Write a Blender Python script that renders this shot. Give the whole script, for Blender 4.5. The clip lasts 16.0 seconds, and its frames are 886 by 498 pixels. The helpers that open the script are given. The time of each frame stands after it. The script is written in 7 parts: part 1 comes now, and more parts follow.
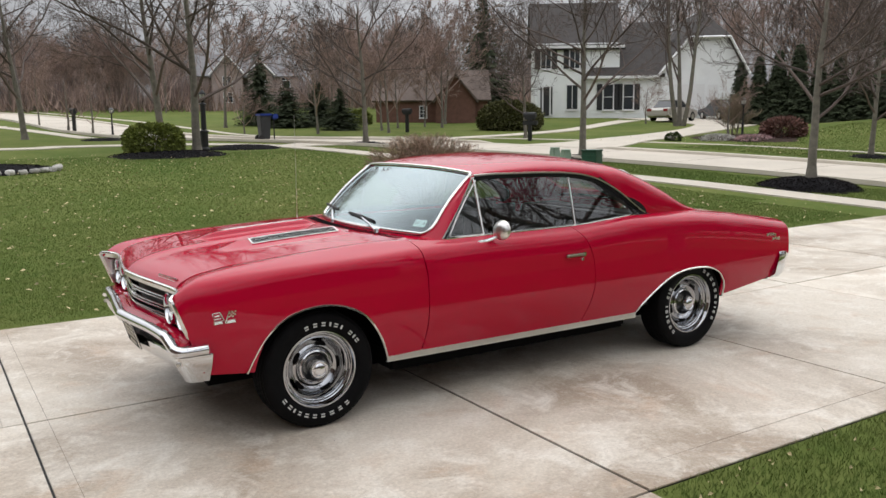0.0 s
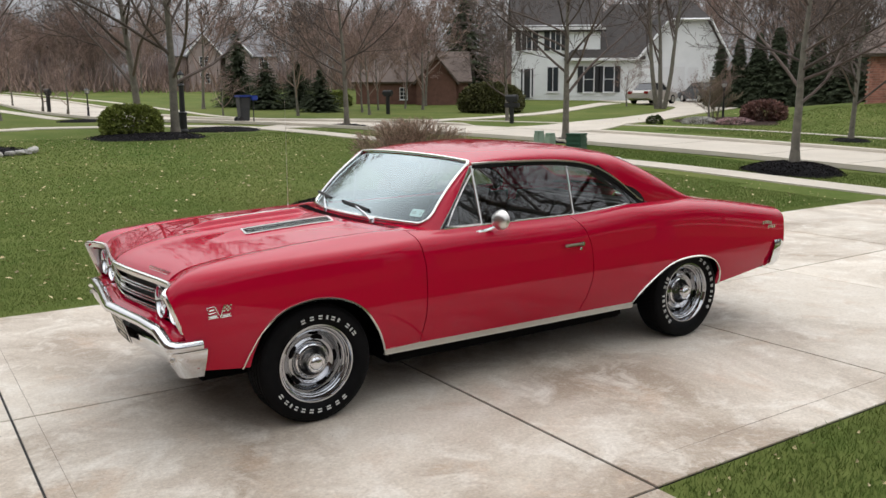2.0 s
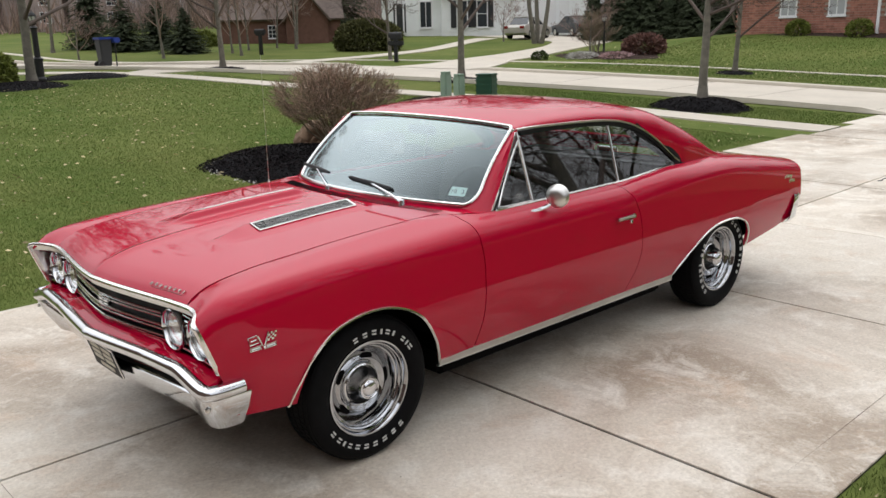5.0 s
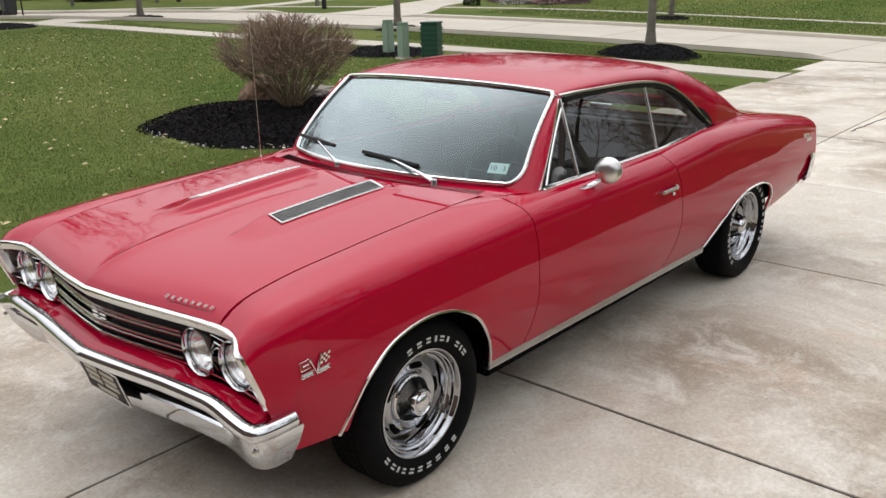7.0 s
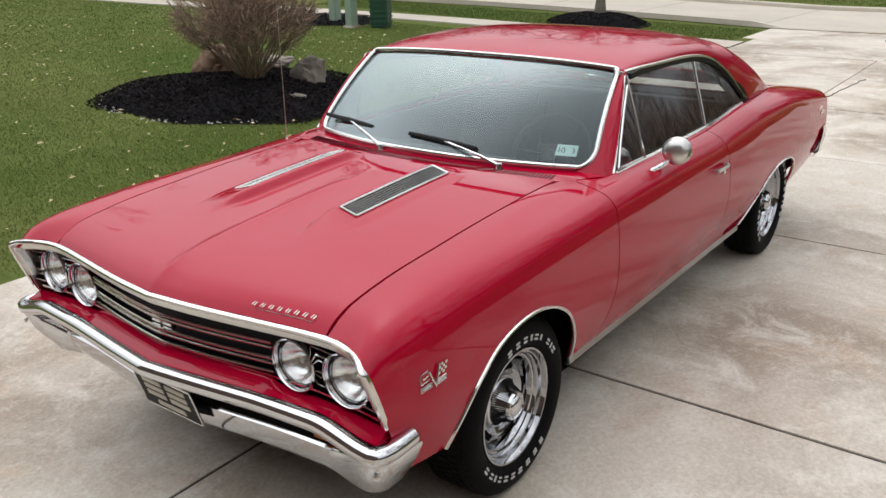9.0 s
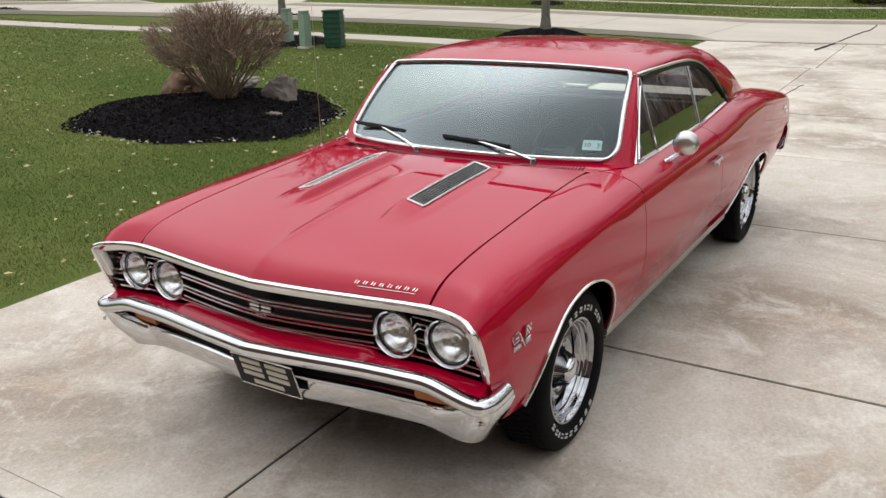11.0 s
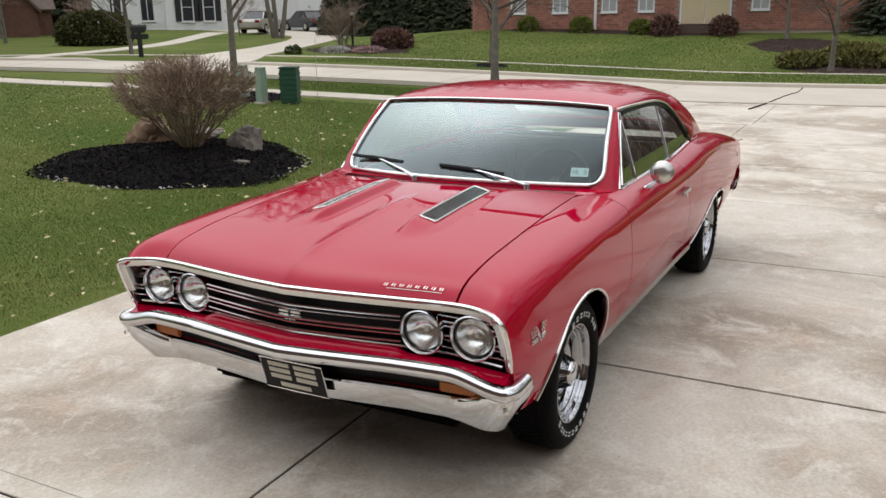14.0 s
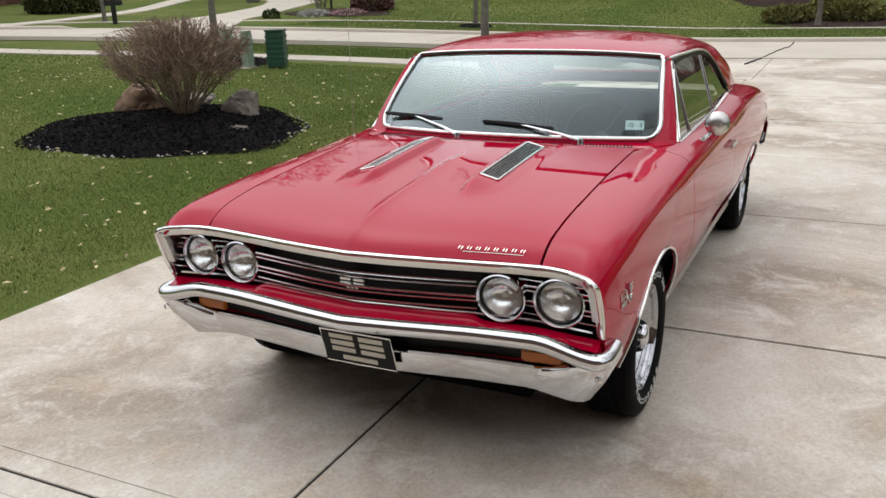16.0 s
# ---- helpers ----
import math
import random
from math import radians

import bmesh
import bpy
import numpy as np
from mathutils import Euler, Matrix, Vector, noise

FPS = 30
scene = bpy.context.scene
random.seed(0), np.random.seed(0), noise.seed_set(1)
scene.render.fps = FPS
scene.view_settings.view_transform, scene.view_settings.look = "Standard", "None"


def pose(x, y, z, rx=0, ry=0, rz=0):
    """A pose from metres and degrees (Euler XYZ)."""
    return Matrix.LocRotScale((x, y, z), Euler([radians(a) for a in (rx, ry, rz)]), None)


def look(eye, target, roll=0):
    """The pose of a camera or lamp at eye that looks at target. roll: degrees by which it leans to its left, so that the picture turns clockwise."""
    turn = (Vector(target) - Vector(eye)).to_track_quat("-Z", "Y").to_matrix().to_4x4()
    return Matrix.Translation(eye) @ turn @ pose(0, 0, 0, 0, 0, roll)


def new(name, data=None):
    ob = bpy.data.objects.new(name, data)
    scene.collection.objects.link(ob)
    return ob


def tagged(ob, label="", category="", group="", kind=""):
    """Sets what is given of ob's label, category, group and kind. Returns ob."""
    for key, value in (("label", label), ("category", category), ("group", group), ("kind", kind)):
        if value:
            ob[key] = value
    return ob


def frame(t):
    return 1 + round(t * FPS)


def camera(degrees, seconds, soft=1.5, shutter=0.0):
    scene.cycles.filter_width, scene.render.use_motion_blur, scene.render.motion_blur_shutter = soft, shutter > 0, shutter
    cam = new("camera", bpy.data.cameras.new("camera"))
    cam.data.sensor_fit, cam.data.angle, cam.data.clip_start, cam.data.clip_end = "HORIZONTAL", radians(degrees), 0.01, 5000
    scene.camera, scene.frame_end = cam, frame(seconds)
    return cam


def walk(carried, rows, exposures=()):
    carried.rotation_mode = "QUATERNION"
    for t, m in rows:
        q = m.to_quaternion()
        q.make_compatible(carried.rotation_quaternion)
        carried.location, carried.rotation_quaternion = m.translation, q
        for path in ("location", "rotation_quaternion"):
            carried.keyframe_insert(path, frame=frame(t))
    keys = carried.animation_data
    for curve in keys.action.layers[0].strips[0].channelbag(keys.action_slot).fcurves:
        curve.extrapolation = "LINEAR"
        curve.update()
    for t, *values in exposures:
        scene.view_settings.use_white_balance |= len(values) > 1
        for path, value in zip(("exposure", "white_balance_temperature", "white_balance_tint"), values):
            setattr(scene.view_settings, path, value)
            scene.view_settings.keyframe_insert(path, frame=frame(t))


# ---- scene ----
cam = camera(55.5, 16.0)
PATH = [
    (0, (-1.804, -5.046, 1.694), (-0.752, -3.374, 1.384), -0.6),
    (0.5, (-1.799, -5.034, 1.692), (-0.737, -3.369, 1.377), -0.6),
    (1, (-1.802, -5.017, 1.695), (-0.73, -3.36, 1.371), -0.5),
    (1.5, (-1.82, -4.974, 1.697), (-0.737, -3.326, 1.362), -0.4),
    (2, (-1.838, -4.892, 1.728), (-0.748, -3.253, 1.375), -0.4),
    (2.5, (-1.801, -4.7, 1.741), (-0.699, -3.072, 1.373), -0.3),
    (3, (-1.766, -4.49, 1.76), (-0.636, -2.884, 1.377), -0.4),
    (3.5, (-1.832, -4.284, 1.767), (-0.653, -2.719, 1.366), -0.7),
    (4, (-1.955, -4.054, 1.776), (-0.72, -2.539, 1.35), -0.8),
    (6.3, (-2.093, -3.115, 1.881), (-0.701, -1.804, 1.294), -1.4),
    (6.5, (-2.09, -3.038, 1.87), (-0.687, -1.743, 1.275), -1.3),
    (7, (-2.055, -2.865, 1.872), (-0.641, -1.595, 1.249), -1.5),
    (7.5, (-2.038, -2.711, 1.883), (-0.618, -1.462, 1.232), -1.8),
    (8, (-2.105, -2.54, 1.893), (-0.658, -1.333, 1.224), -1.9),
    (8.5, (-2.189, -2.38, 1.898), (-0.709, -1.223, 1.212), -1.5),
    (9, (-2.229, -2.24, 1.889), (-0.723, -1.123, 1.192), -1.0),
    (9.5, (-2.321, -2.14, 1.899), (-0.793, -1.056, 1.197), -1.4),
    (9.7, (-2.382, -2.113, 1.896), (-0.841, -1.037, 1.203), -1.6),
    (11.8, (-3.018, -2.016, 1.892), (-1.365, -1.077, 1.273), -1.5),
    (12, (-3.064, -1.993, 1.877), (-1.395, -1.071, 1.276), -1.5),
    (12.5, (-3.157, -1.953, 1.839), (-1.453, -1.067, 1.281), -1.4),
    (13, (-3.203, -1.957, 1.816), (-1.484, -1.079, 1.292), -1.1),
    (13.5, (-3.213, -1.97, 1.797), (-1.497, -1.08, 1.286), -1.0),
    (14, (-3.219, -1.958, 1.79), (-1.508, -1.063, 1.269), -0.8),
    (14.5, (-3.214, -1.89, 1.754), (-1.511, -0.992, 1.215), -0.8),
    (15, (-3.175, -1.776, 1.724), (-1.481, -0.876, 1.157), -1.2),
    (15.5, (-3.145, -1.646, 1.712), (-1.449, -0.767, 1.122), -1.5),
    (16, (-3.18, -1.553, 1.72), (-1.468, -0.713, 1.119), -1.8),
]
walk(cam, [(t, look(eye, target, roll)) for t, eye, target, roll in PATH], [(0, 0.17), (4, 0.17), (6.5, 0.14), (9.5, 0.04), (12, 0.04), (16, 0.0)])

# ---------- world and light: bright overcast ----------
SUN_WAY = Vector((0.34, 0.38, 0.86)).normalized()
world = bpy.data.worlds.new("world")
scene.world = world
world.use_nodes = True
wn, wl = world.node_tree.nodes, world.node_tree.links
wn.clear()
w_out = wn.new("ShaderNodeOutputWorld")
w_bg = wn.new("ShaderNodeBackground")
w_sky = wn.new("ShaderNodeTexSky")
w_sky.sky_type = "NISHITA"
w_sky.sun_disc = False
w_sky.sun_elevation = radians(59)
w_sky.sun_rotation = radians(42)
w_sky.air_density, w_sky.dust_density = 1.0, 4.0
w_sat = wn.new("ShaderNodeHueSaturation")
w_sat.inputs["Saturation"].default_value = 0.18
w_tc = wn.new("ShaderNodeTexCoord")
w_noise = wn.new("ShaderNodeTexNoise")
w_noise.inputs["Scale"].default_value = 2.2
w_noise.inputs["Detail"].default_value = 5.0
w_ramp = wn.new("ShaderNodeMapRange")
w_ramp.inputs["From Min"].default_value, w_ramp.inputs["From Max"].default_value = 0.3, 0.75
w_ramp.inputs["To Min"].default_value, w_ramp.inputs["To Max"].default_value = 6.2, 9.0
w_mix = wn.new("ShaderNodeMix")
w_mix.data_type = "RGBA"
w_mix.inputs["Factor"].default_value = 0.8
w_tint = wn.new("ShaderNodeVectorMath")
w_tint.operation = "SCALE"
w_tint.inputs[0].default_value = (0.965, 0.985, 1.04)
wl.new(w_tc.outputs["Generated"], w_noise.inputs["Vector"])
wl.new(w_noise.outputs["Fac"], w_ramp.inputs["Value"])
wl.new(w_ramp.outputs["Result"], w_tint.inputs["Scale"])
wl.new(w_sky.outputs["Color"], w_sat.inputs["Color"])
wl.new(w_sat.outputs["Color"], w_mix.inputs["A"])
wl.new(w_tint.outputs["Vector"], w_mix.inputs["B"])
w_sep = wn.new("ShaderNodeSeparateXYZ")
w_grad = wn.new("ShaderNodeMapRange")
w_grad.inputs["From Min"].default_value, w_grad.inputs["From Max"].default_value = 0.02, 0.60
w_grad.inputs["To Min"].default_value, w_grad.inputs["To Max"].default_value = 0.36, 1.70
w_dome = wn.new("ShaderNodeVectorMath")
w_dome.operation = "SCALE"
wl.new(w_tc.outputs["Generated"], w_sep.inputs["Vector"])
wl.new(w_sep.outputs["Z"], w_grad.inputs["Value"])
wl.new(w_mix.outputs["Result"], w_dome.inputs[0])
w_dot = wn.new("ShaderNodeVectorMath")
w_dot.operation = "DOT_PRODUCT"
w_dot.inputs[1].default_value = SUN_WAY
w_glow = wn.new("ShaderNodeMapRange")
w_glow.interpolation_type = "SMOOTHSTEP"
w_glow.inputs["From Min"].default_value, w_glow.inputs["From Max"].default_value = -0.3, 1.0
w_glow.inputs["To Min"].default_value, w_glow.inputs["To Max"].default_value = 0.90, 1.16
w_mul = wn.new("ShaderNodeMath")
w_mul.operation = "MULTIPLY"
wl.new(w_tc.outputs["Generated"], w_dot.inputs[0])
wl.new(w_dot.outputs["Value"], w_glow.inputs["Value"])
wl.new(w_glow.outputs["Result"], w_mul.inputs[0])
wl.new(w_grad.outputs["Result"], w_mul.inputs[1])
wl.new(w_mul.outputs["Value"], w_dome.inputs["Scale"])
wl.new(w_dome.outputs["Vector"], w_bg.inputs["Color"])
w_bg.inputs["Strength"].default_value = 0.103
wl.new(w_bg.outputs["Background"], w_out.inputs["Surface"])

sun = new("sun", bpy.data.lights.new("sun", "SUN"))
sun.data.energy = 0.6
sun.data.angle = radians(150)
sun.data.color = (1.0, 0.96, 0.9)
sun.matrix_world = look(SUN_WAY * 50, (0, 0, 0))


# ---------- materials ----------
def mat(name, color, rough=0.5, metal=0.0, coat=0.0, spec=0.5, vary=0.0, scale=8.0, bump=0.0, bump_scale=60.0, second=None, rand=0.0, rough_vary=0.0, island=0.0):
    """A procedural surface: base colour varied at two scales, fine relief, optional second colour in patches."""
    m = bpy.data.materials.new(name)
    m.use_nodes = True
    nt = m.node_tree
    b = nt.nodes["Principled BSDF"]
    b.inputs["Base Color"].default_value = (*color, 1)
    b.inputs["Roughness"].default_value = rough
    b.inputs["Metallic"].default_value = metal
    b.inputs["Coat Weight"].default_value = coat
    b.inputs["Coat Roughness"].default_value = 0.008
    b.inputs["Specular IOR Level"].default_value = spec
    geo = nt.nodes.new("ShaderNodeNewGeometry")
    src = None
    if vary or second:
        n1 = nt.nodes.new("ShaderNodeTexNoise")
        n1.inputs["Scale"].default_value = scale
        n1.inputs["Detail"].default_value = 6
        n2 = nt.nodes.new("ShaderNodeTexNoise")
        n2.inputs["Scale"].default_value = scale * 11
        n2.inputs["Detail"].default_value = 3
        for n in (n1, n2):
            nt.links.new(geo.outputs["Position"], n.inputs["Vector"])
        add = nt.nodes.new("ShaderNodeMath")
        add.operation = "MULTIPLY_ADD"
        add.inputs[1].default_value = 0.4
        nt.links.new(n2.outputs["Fac"], add.inputs[0])
        nt.links.new(n1.outputs["Fac"], add.inputs[2])
        rmp = nt.nodes.new("ShaderNodeMapRange")
        rmp.inputs["From Min"].default_value, rmp.inputs["From Max"].default_value = 0.45, 0.95
        nt.links.new(add.outputs["Value"], rmp.inputs["Value"])
        mx = nt.nodes.new("ShaderNodeMix")
        mx.data_type = "RGBA"
        a = tuple(c * (1 - vary) for c in color)
        z = second or tuple(min(1, c * (1 + vary)) for c in color)
        mx.inputs["A"].default_value, mx.inputs["B"].default_value = (*a, 1), (*z, 1)
        nt.links.new(rmp.outputs["Result"], mx.inputs["Factor"])
        src = mx.outputs["Result"]
        if rough_vary:
            rr = nt.nodes.new("ShaderNodeMapRange")
            rr.inputs["To Min"].default_value, rr.inputs["To Max"].default_value = rough - rough_vary, rough + rough_vary
            nt.links.new(rmp.outputs["Result"], rr.inputs["Value"])
            nt.links.new(rr.outputs["Result"], b.inputs["Roughness"])
    if rand or island:
        info = nt.nodes.new("ShaderNodeObjectInfo")
        hs = nt.nodes.new("ShaderNodeHueSaturation")
        mr = nt.nodes.new("ShaderNodeMapRange")
        k = rand or island
        mr.inputs["To Min"].default_value, mr.inputs["To Max"].default_value = 1 - k, 1 + k
        nt.links.new(info.outputs["Random"] if rand else geo.outputs["Random Per Island"], mr.inputs["Value"])
        nt.links.new(mr.outputs["Result"], hs.inputs["Value"])
        if src:
            nt.links.new(src, hs.inputs["Color"])
        else:
            hs.inputs["Color"].default_value = (*color, 1)
        src = hs.outputs["Color"]
    if src:
        nt.links.new(src, b.inputs["Base Color"])
    if bump:
        nb = nt.nodes.new("ShaderNodeTexNoise")
        nb.inputs["Scale"].default_value = bump_scale
        nb.inputs["Detail"].default_value = 4
        nt.links.new(geo.outputs["Position"], nb.inputs["Vector"])
        bp = nt.nodes.new("ShaderNodeBump")
        bp.inputs["Strength"].default_value = min(1.0, bump)
        bp.inputs["Distance"].default_value = 0.01
        nt.links.new(nb.outputs["Fac"], bp.inputs["Height"])
        nt.links.new(bp.outputs["Normal"], b.inputs["Normal"])
    return m


def glass_mat(name, tint, gloss_rough=0.0, ior=1.5, sheen=(1, 1, 1), power=3.0):
    m = bpy.data.materials.new(name)
    m.use_nodes = True
    nt = m.node_tree
    nt.nodes.clear()
    out = nt.nodes.new("ShaderNodeOutputMaterial")
    tr = nt.nodes.new("ShaderNodeBsdfTransparent")
    tr.inputs["Color"].default_value = (*tint, 1)
    gl = nt.nodes.new("ShaderNodeBsdfGlossy")
    gl.inputs["Roughness"].default_value = gloss_rough
    gl.inputs["Color"].default_value = (*sheen, 1)
    lw = nt.nodes.new("ShaderNodeLayerWeight")
    lw.inputs["Blend"].default_value = 0.5
    pw = nt.nodes.new("ShaderNodeMath")
    pw.operation = "POWER"
    pw.inputs[1].default_value = power
    fr = nt.nodes.new("ShaderNodeMath")
    fr.operation = "MULTIPLY_ADD"
    f0 = ((ior - 1) / (ior + 1)) ** 2
    fr.inputs[1].default_value, fr.inputs[2].default_value = 1 - f0, f0
    nt.links.new(lw.outputs["Facing"], pw.inputs[0])
    nt.links.new(pw.outputs["Value"], fr.inputs[0])
    mx = nt.nodes.new("ShaderNodeMixShader")
    nt.links.new(fr.outputs["Value"], mx.inputs["Fac"])
    nt.links.new(tr.outputs["BSDF"], mx.inputs[1])
    nt.links.new(gl.outputs["BSDF"], mx.inputs[2])
    nt.links.new(mx.outputs["Shader"], out.inputs["Surface"])
    return m


PAINT = mat("red_car_paint", (0.45, 0.002, 0.028), 0.5, coat=1.0, spec=0.0, vary=0.04, scale=400)
PAINT.node_tree.nodes["Principled BSDF"].inputs["Coat IOR"].default_value = 1.41
CHROME = mat("chrome", (0.72, 0.73, 0.755), 0.06, metal=1.0, vary=0.03, scale=20)
STAINLESS = mat("stainless_trim", (0.8, 0.79, 0.77), 0.16, metal=1.0, vary=0.03, scale=30)
BRUSHED = mat("satin_alloy", (0.72, 0.71, 0.68), 0.3, metal=1.0, vary=0.04, scale=40)
SATIN = mat("satin_grey_trim", (0.42, 0.41, 0.38), 0.38, metal=0.7, vary=0.05, scale=40)
STEEL = mat("silver_wheel", (0.46, 0.47, 0.49), 0.07, metal=1.0, vary=0.05, scale=15)
BLACK = mat("black_paint", (0.006, 0.006, 0.007), 0.5, spec=0.25, vary=0.2, scale=20)
# near-black undercoat that also paints the shade inside slots and panel gaps
CAVITY = mat("black_undercoat", (0.004, 0.004, 0.004), 0.95, spec=0.05)
RUBBER = mat("tyre_rubber", (0.005, 0.005, 0.0055), 0.65, spec=0.08, vary=0.25, scale=30, bump=0.15, bump_scale=200)
LETTER = mat("white_rubber", (0.62, 0.62, 0.60), 0.6, vary=0.06, scale=60)
VINYL = mat("black_vinyl", (0.03, 0.03, 0.031), 0.5, vary=0.2, scale=30, bump=0.1, bump_scale=300)
DASH = mat("dark_padded_dash", (0.06, 0.062, 0.062), 0.55, vary=0.15, scale=20)
HEADLINER = mat("dark_headliner", (0.035, 0.035, 0.037), 0.9, vary=0.05)
WINDSHIELD = glass_mat("tinted_windshield_glass", (0.80, 0.90, 0.87), 0.0, 1.56, (0.84, 0.97, 1.0), 1.95)
SIDEGLASS = glass_mat("tinted_side_glass", (0.60, 0.66, 0.65), 0.0, 1.95)
LENS = glass_mat("headlamp_glass", (0.97, 0.98, 0.98), 0.02)
REFLECTOR = mat("lamp_reflector", (0.93, 0.93, 0.92), 0.14, metal=1.0, vary=0.05, scale=90, bump=0.12, bump_scale=70)
AMBER = mat("amber_plastic", (0.45, 0.13, 0.015), 0.2)
TAILRED = mat("red_plastic", (0.25, 0.01, 0.01), 0.15)
PLATE = mat("black_plate", (0.008, 0.008, 0.009), 0.5, spec=0.2, vary=0.1)
CREAM = mat("cream_raised_paint", (0.6, 0.57, 0.48), 0.4)
STICKER = mat("pale_sticker", (0.55, 0.68, 0.68), 0.5, vary=0.05)
STICKER_INK = mat("dark_sticker_ink", (0.02, 0.03, 0.04), 0.5)
MIRROR = mat("mirror_glass", (0.9, 0.9, 0.9), 0.01, metal=1.0)
WHEELRED = mat("red_emblem", (0.4, 0.01, 0.02), 0.3)


# ---------- mesh helpers ----------
def finish(name, bm, material, parent=None, label="", smooth=35, solid=0.0, offset=-1.0):
    me = bpy.data.meshes.new(name)
    bmesh.ops.recalc_face_normals(bm, faces=bm.faces[:]) if len(bm.faces) < 60000 else None
    bm.edges.index_update()
    rims = {e.index for e in bm.edges if e.is_boundary} if solid else set()
    bm.to_mesh(me)
    bm.free()
    me.materials.append(material)
    if smooth:
        for p in me.polygons:
            p.use_smooth = True
        me.set_sharp_from_angle(angle=radians(smooth))
        for e in me.edges:
            if e.index in rims:
                e.use_edge_sharp = True
    ob = new(name, me)
    ob.parent = parent
    if label:
        ob["label"] = label
    if solid:
        s = ob.modifiers.new("solid", "SOLIDIFY")
        s.thickness, s.offset = solid, offset
    return ob


part = finish


def thing(name, label, category, at=(0, 0, 0), group="", kind=""):
    e = new(name)
    e.location = at
    e.empty_display_size = 0.1
    return tagged(e, label, category, group, kind)


def add_grid(bm, rows, flip=False):
    """Faces over a table of points."""
    vs = [[bm.verts.new(p) for p in r] for r in rows]
    for a, b in zip(vs, vs[1:]):
        for i in range(len(a) - 1):
            q = (a[i], a[i + 1], b[i + 1], b[i])
            q = tuple(dict.fromkeys(q))
            bm.faces.new(q[::-1] if flip else q)
    return bm


def grid(rows, flip=False):
    bm = bmesh.new()
    add_grid(bm, rows, flip)
    bmesh.ops.remove_doubles(bm, verts=bm.verts[:], dist=1e-5)
    return bm


def add_box(bm, lo, hi, bevel=0.0, m=None):
    """A box between two corners, with bevelled edges, turned by m."""
    c = [(a + b) / 2 for a, b in zip(lo, hi)]
    s = [abs(b - a) for a, b in zip(lo, hi)]
    mm = (m or Matrix()) @ Matrix.Translation(c) @ Matrix.Diagonal((*s, 1))
    r = bmesh.ops.create_cube(bm, size=1, matrix=mm)
    if bevel:
        es = list({e for v in r["verts"] for e in v.link_edges})
        bmesh.ops.bevel(bm, geom=es, offset=bevel, segments=2, affect="EDGES", clamp_overlap=True)
    return bm


def box(lo, hi, bevel=0.0, m=None):
    return add_box(bmesh.new(), lo, hi, bevel, m)


def add_tube(bm, pts, r, n=8, caps=True):
    """A round bar along a line of points; r is one radius or one each."""
    pts = [Vector(p) for p in pts]
    rs = r if isinstance(r, (list, tuple)) else [r] * len(pts)
    prev = None
    ring0 = None
    up = None
    for i, p in enumerate(pts):
        d = (pts[min(i + 1, len(pts) - 1)] - pts[max(i - 1, 0)]).normalized()
        if up is None:
            up = Vector((0, 0, 1)) if abs(d.z) < 0.9 else Vector((1, 0, 0))
        side = d.cross(up).normalized()
        up = side.cross(d).normalized()
        ring = [bm.verts.new(p + rs[i] * (math.cos(2 * math.pi * k / n) * side + math.sin(2 * math.pi * k / n) * up)) for k in range(n)]
        if prev:
            for k in range(n):
                bm.faces.new((prev[k], prev[(k + 1) % n], ring[(k + 1) % n], ring[k]))
        else:
            ring0 = ring
        prev = ring
    if caps and n > 2:
        bm.faces.new(ring0[::-1])
        bm.faces.new(prev)
    return bm


def tube(pts, r, n=8):
    return add_tube(bmesh.new(), pts, r, n)


def sweep(pts, profile, normals, closed_profile=True):
    """A profile of (out, up) pairs carried along points; normals gives the outward way at each."""
    bm = bmesh.new()
    rows = []
    for p, nrm in zip(pts, normals):
        p, (o, u) = Vector(p), nrm
        rows.append([p + Vector(o) * a + Vector(u) * b for a, b in profile])
    if closed_profile:
        rows = [r + [r[0]] for r in rows]
    add_grid(bm, rows)
    bmesh.ops.remove_doubles(bm, verts=bm.verts[:], dist=1e-6)
    if closed_profile:
        es = [e for e in bm.edges if e.is_boundary]
        if es:
            bmesh.ops.holes_fill(bm, edges=es)
    return bm


def add_lathe(bm, profile, n=48, m=None):
    """Turn (radius, height) pairs round the local z axis."""
    m = m or Matrix()
    rows = [[m @ Vector((r * math.cos(2 * math.pi * k / n), r * math.sin(2 * math.pi * k / n), h)) for k in range(n)] for r, h in profile]
    vs = [[bm.verts.new(p) for p in r] if pr[0] > 1e-6 else [bm.verts.new(m @ Vector((0, 0, pr[1])))] for r, pr in zip(rows, profile)]
    for a, b in zip(vs, vs[1:]):
        for k in range(n):
            q = [a[k % len(a)], a[(k + 1) % len(a)], b[(k + 1) % len(b)], b[k % len(b)]]
            q = list(dict.fromkeys(q))
            if len(q) > 2:
                bm.faces.new(q)
    return bm


def lathe(profile, n=48, m=None):
    return add_lathe(bmesh.new(), profile, n, m)


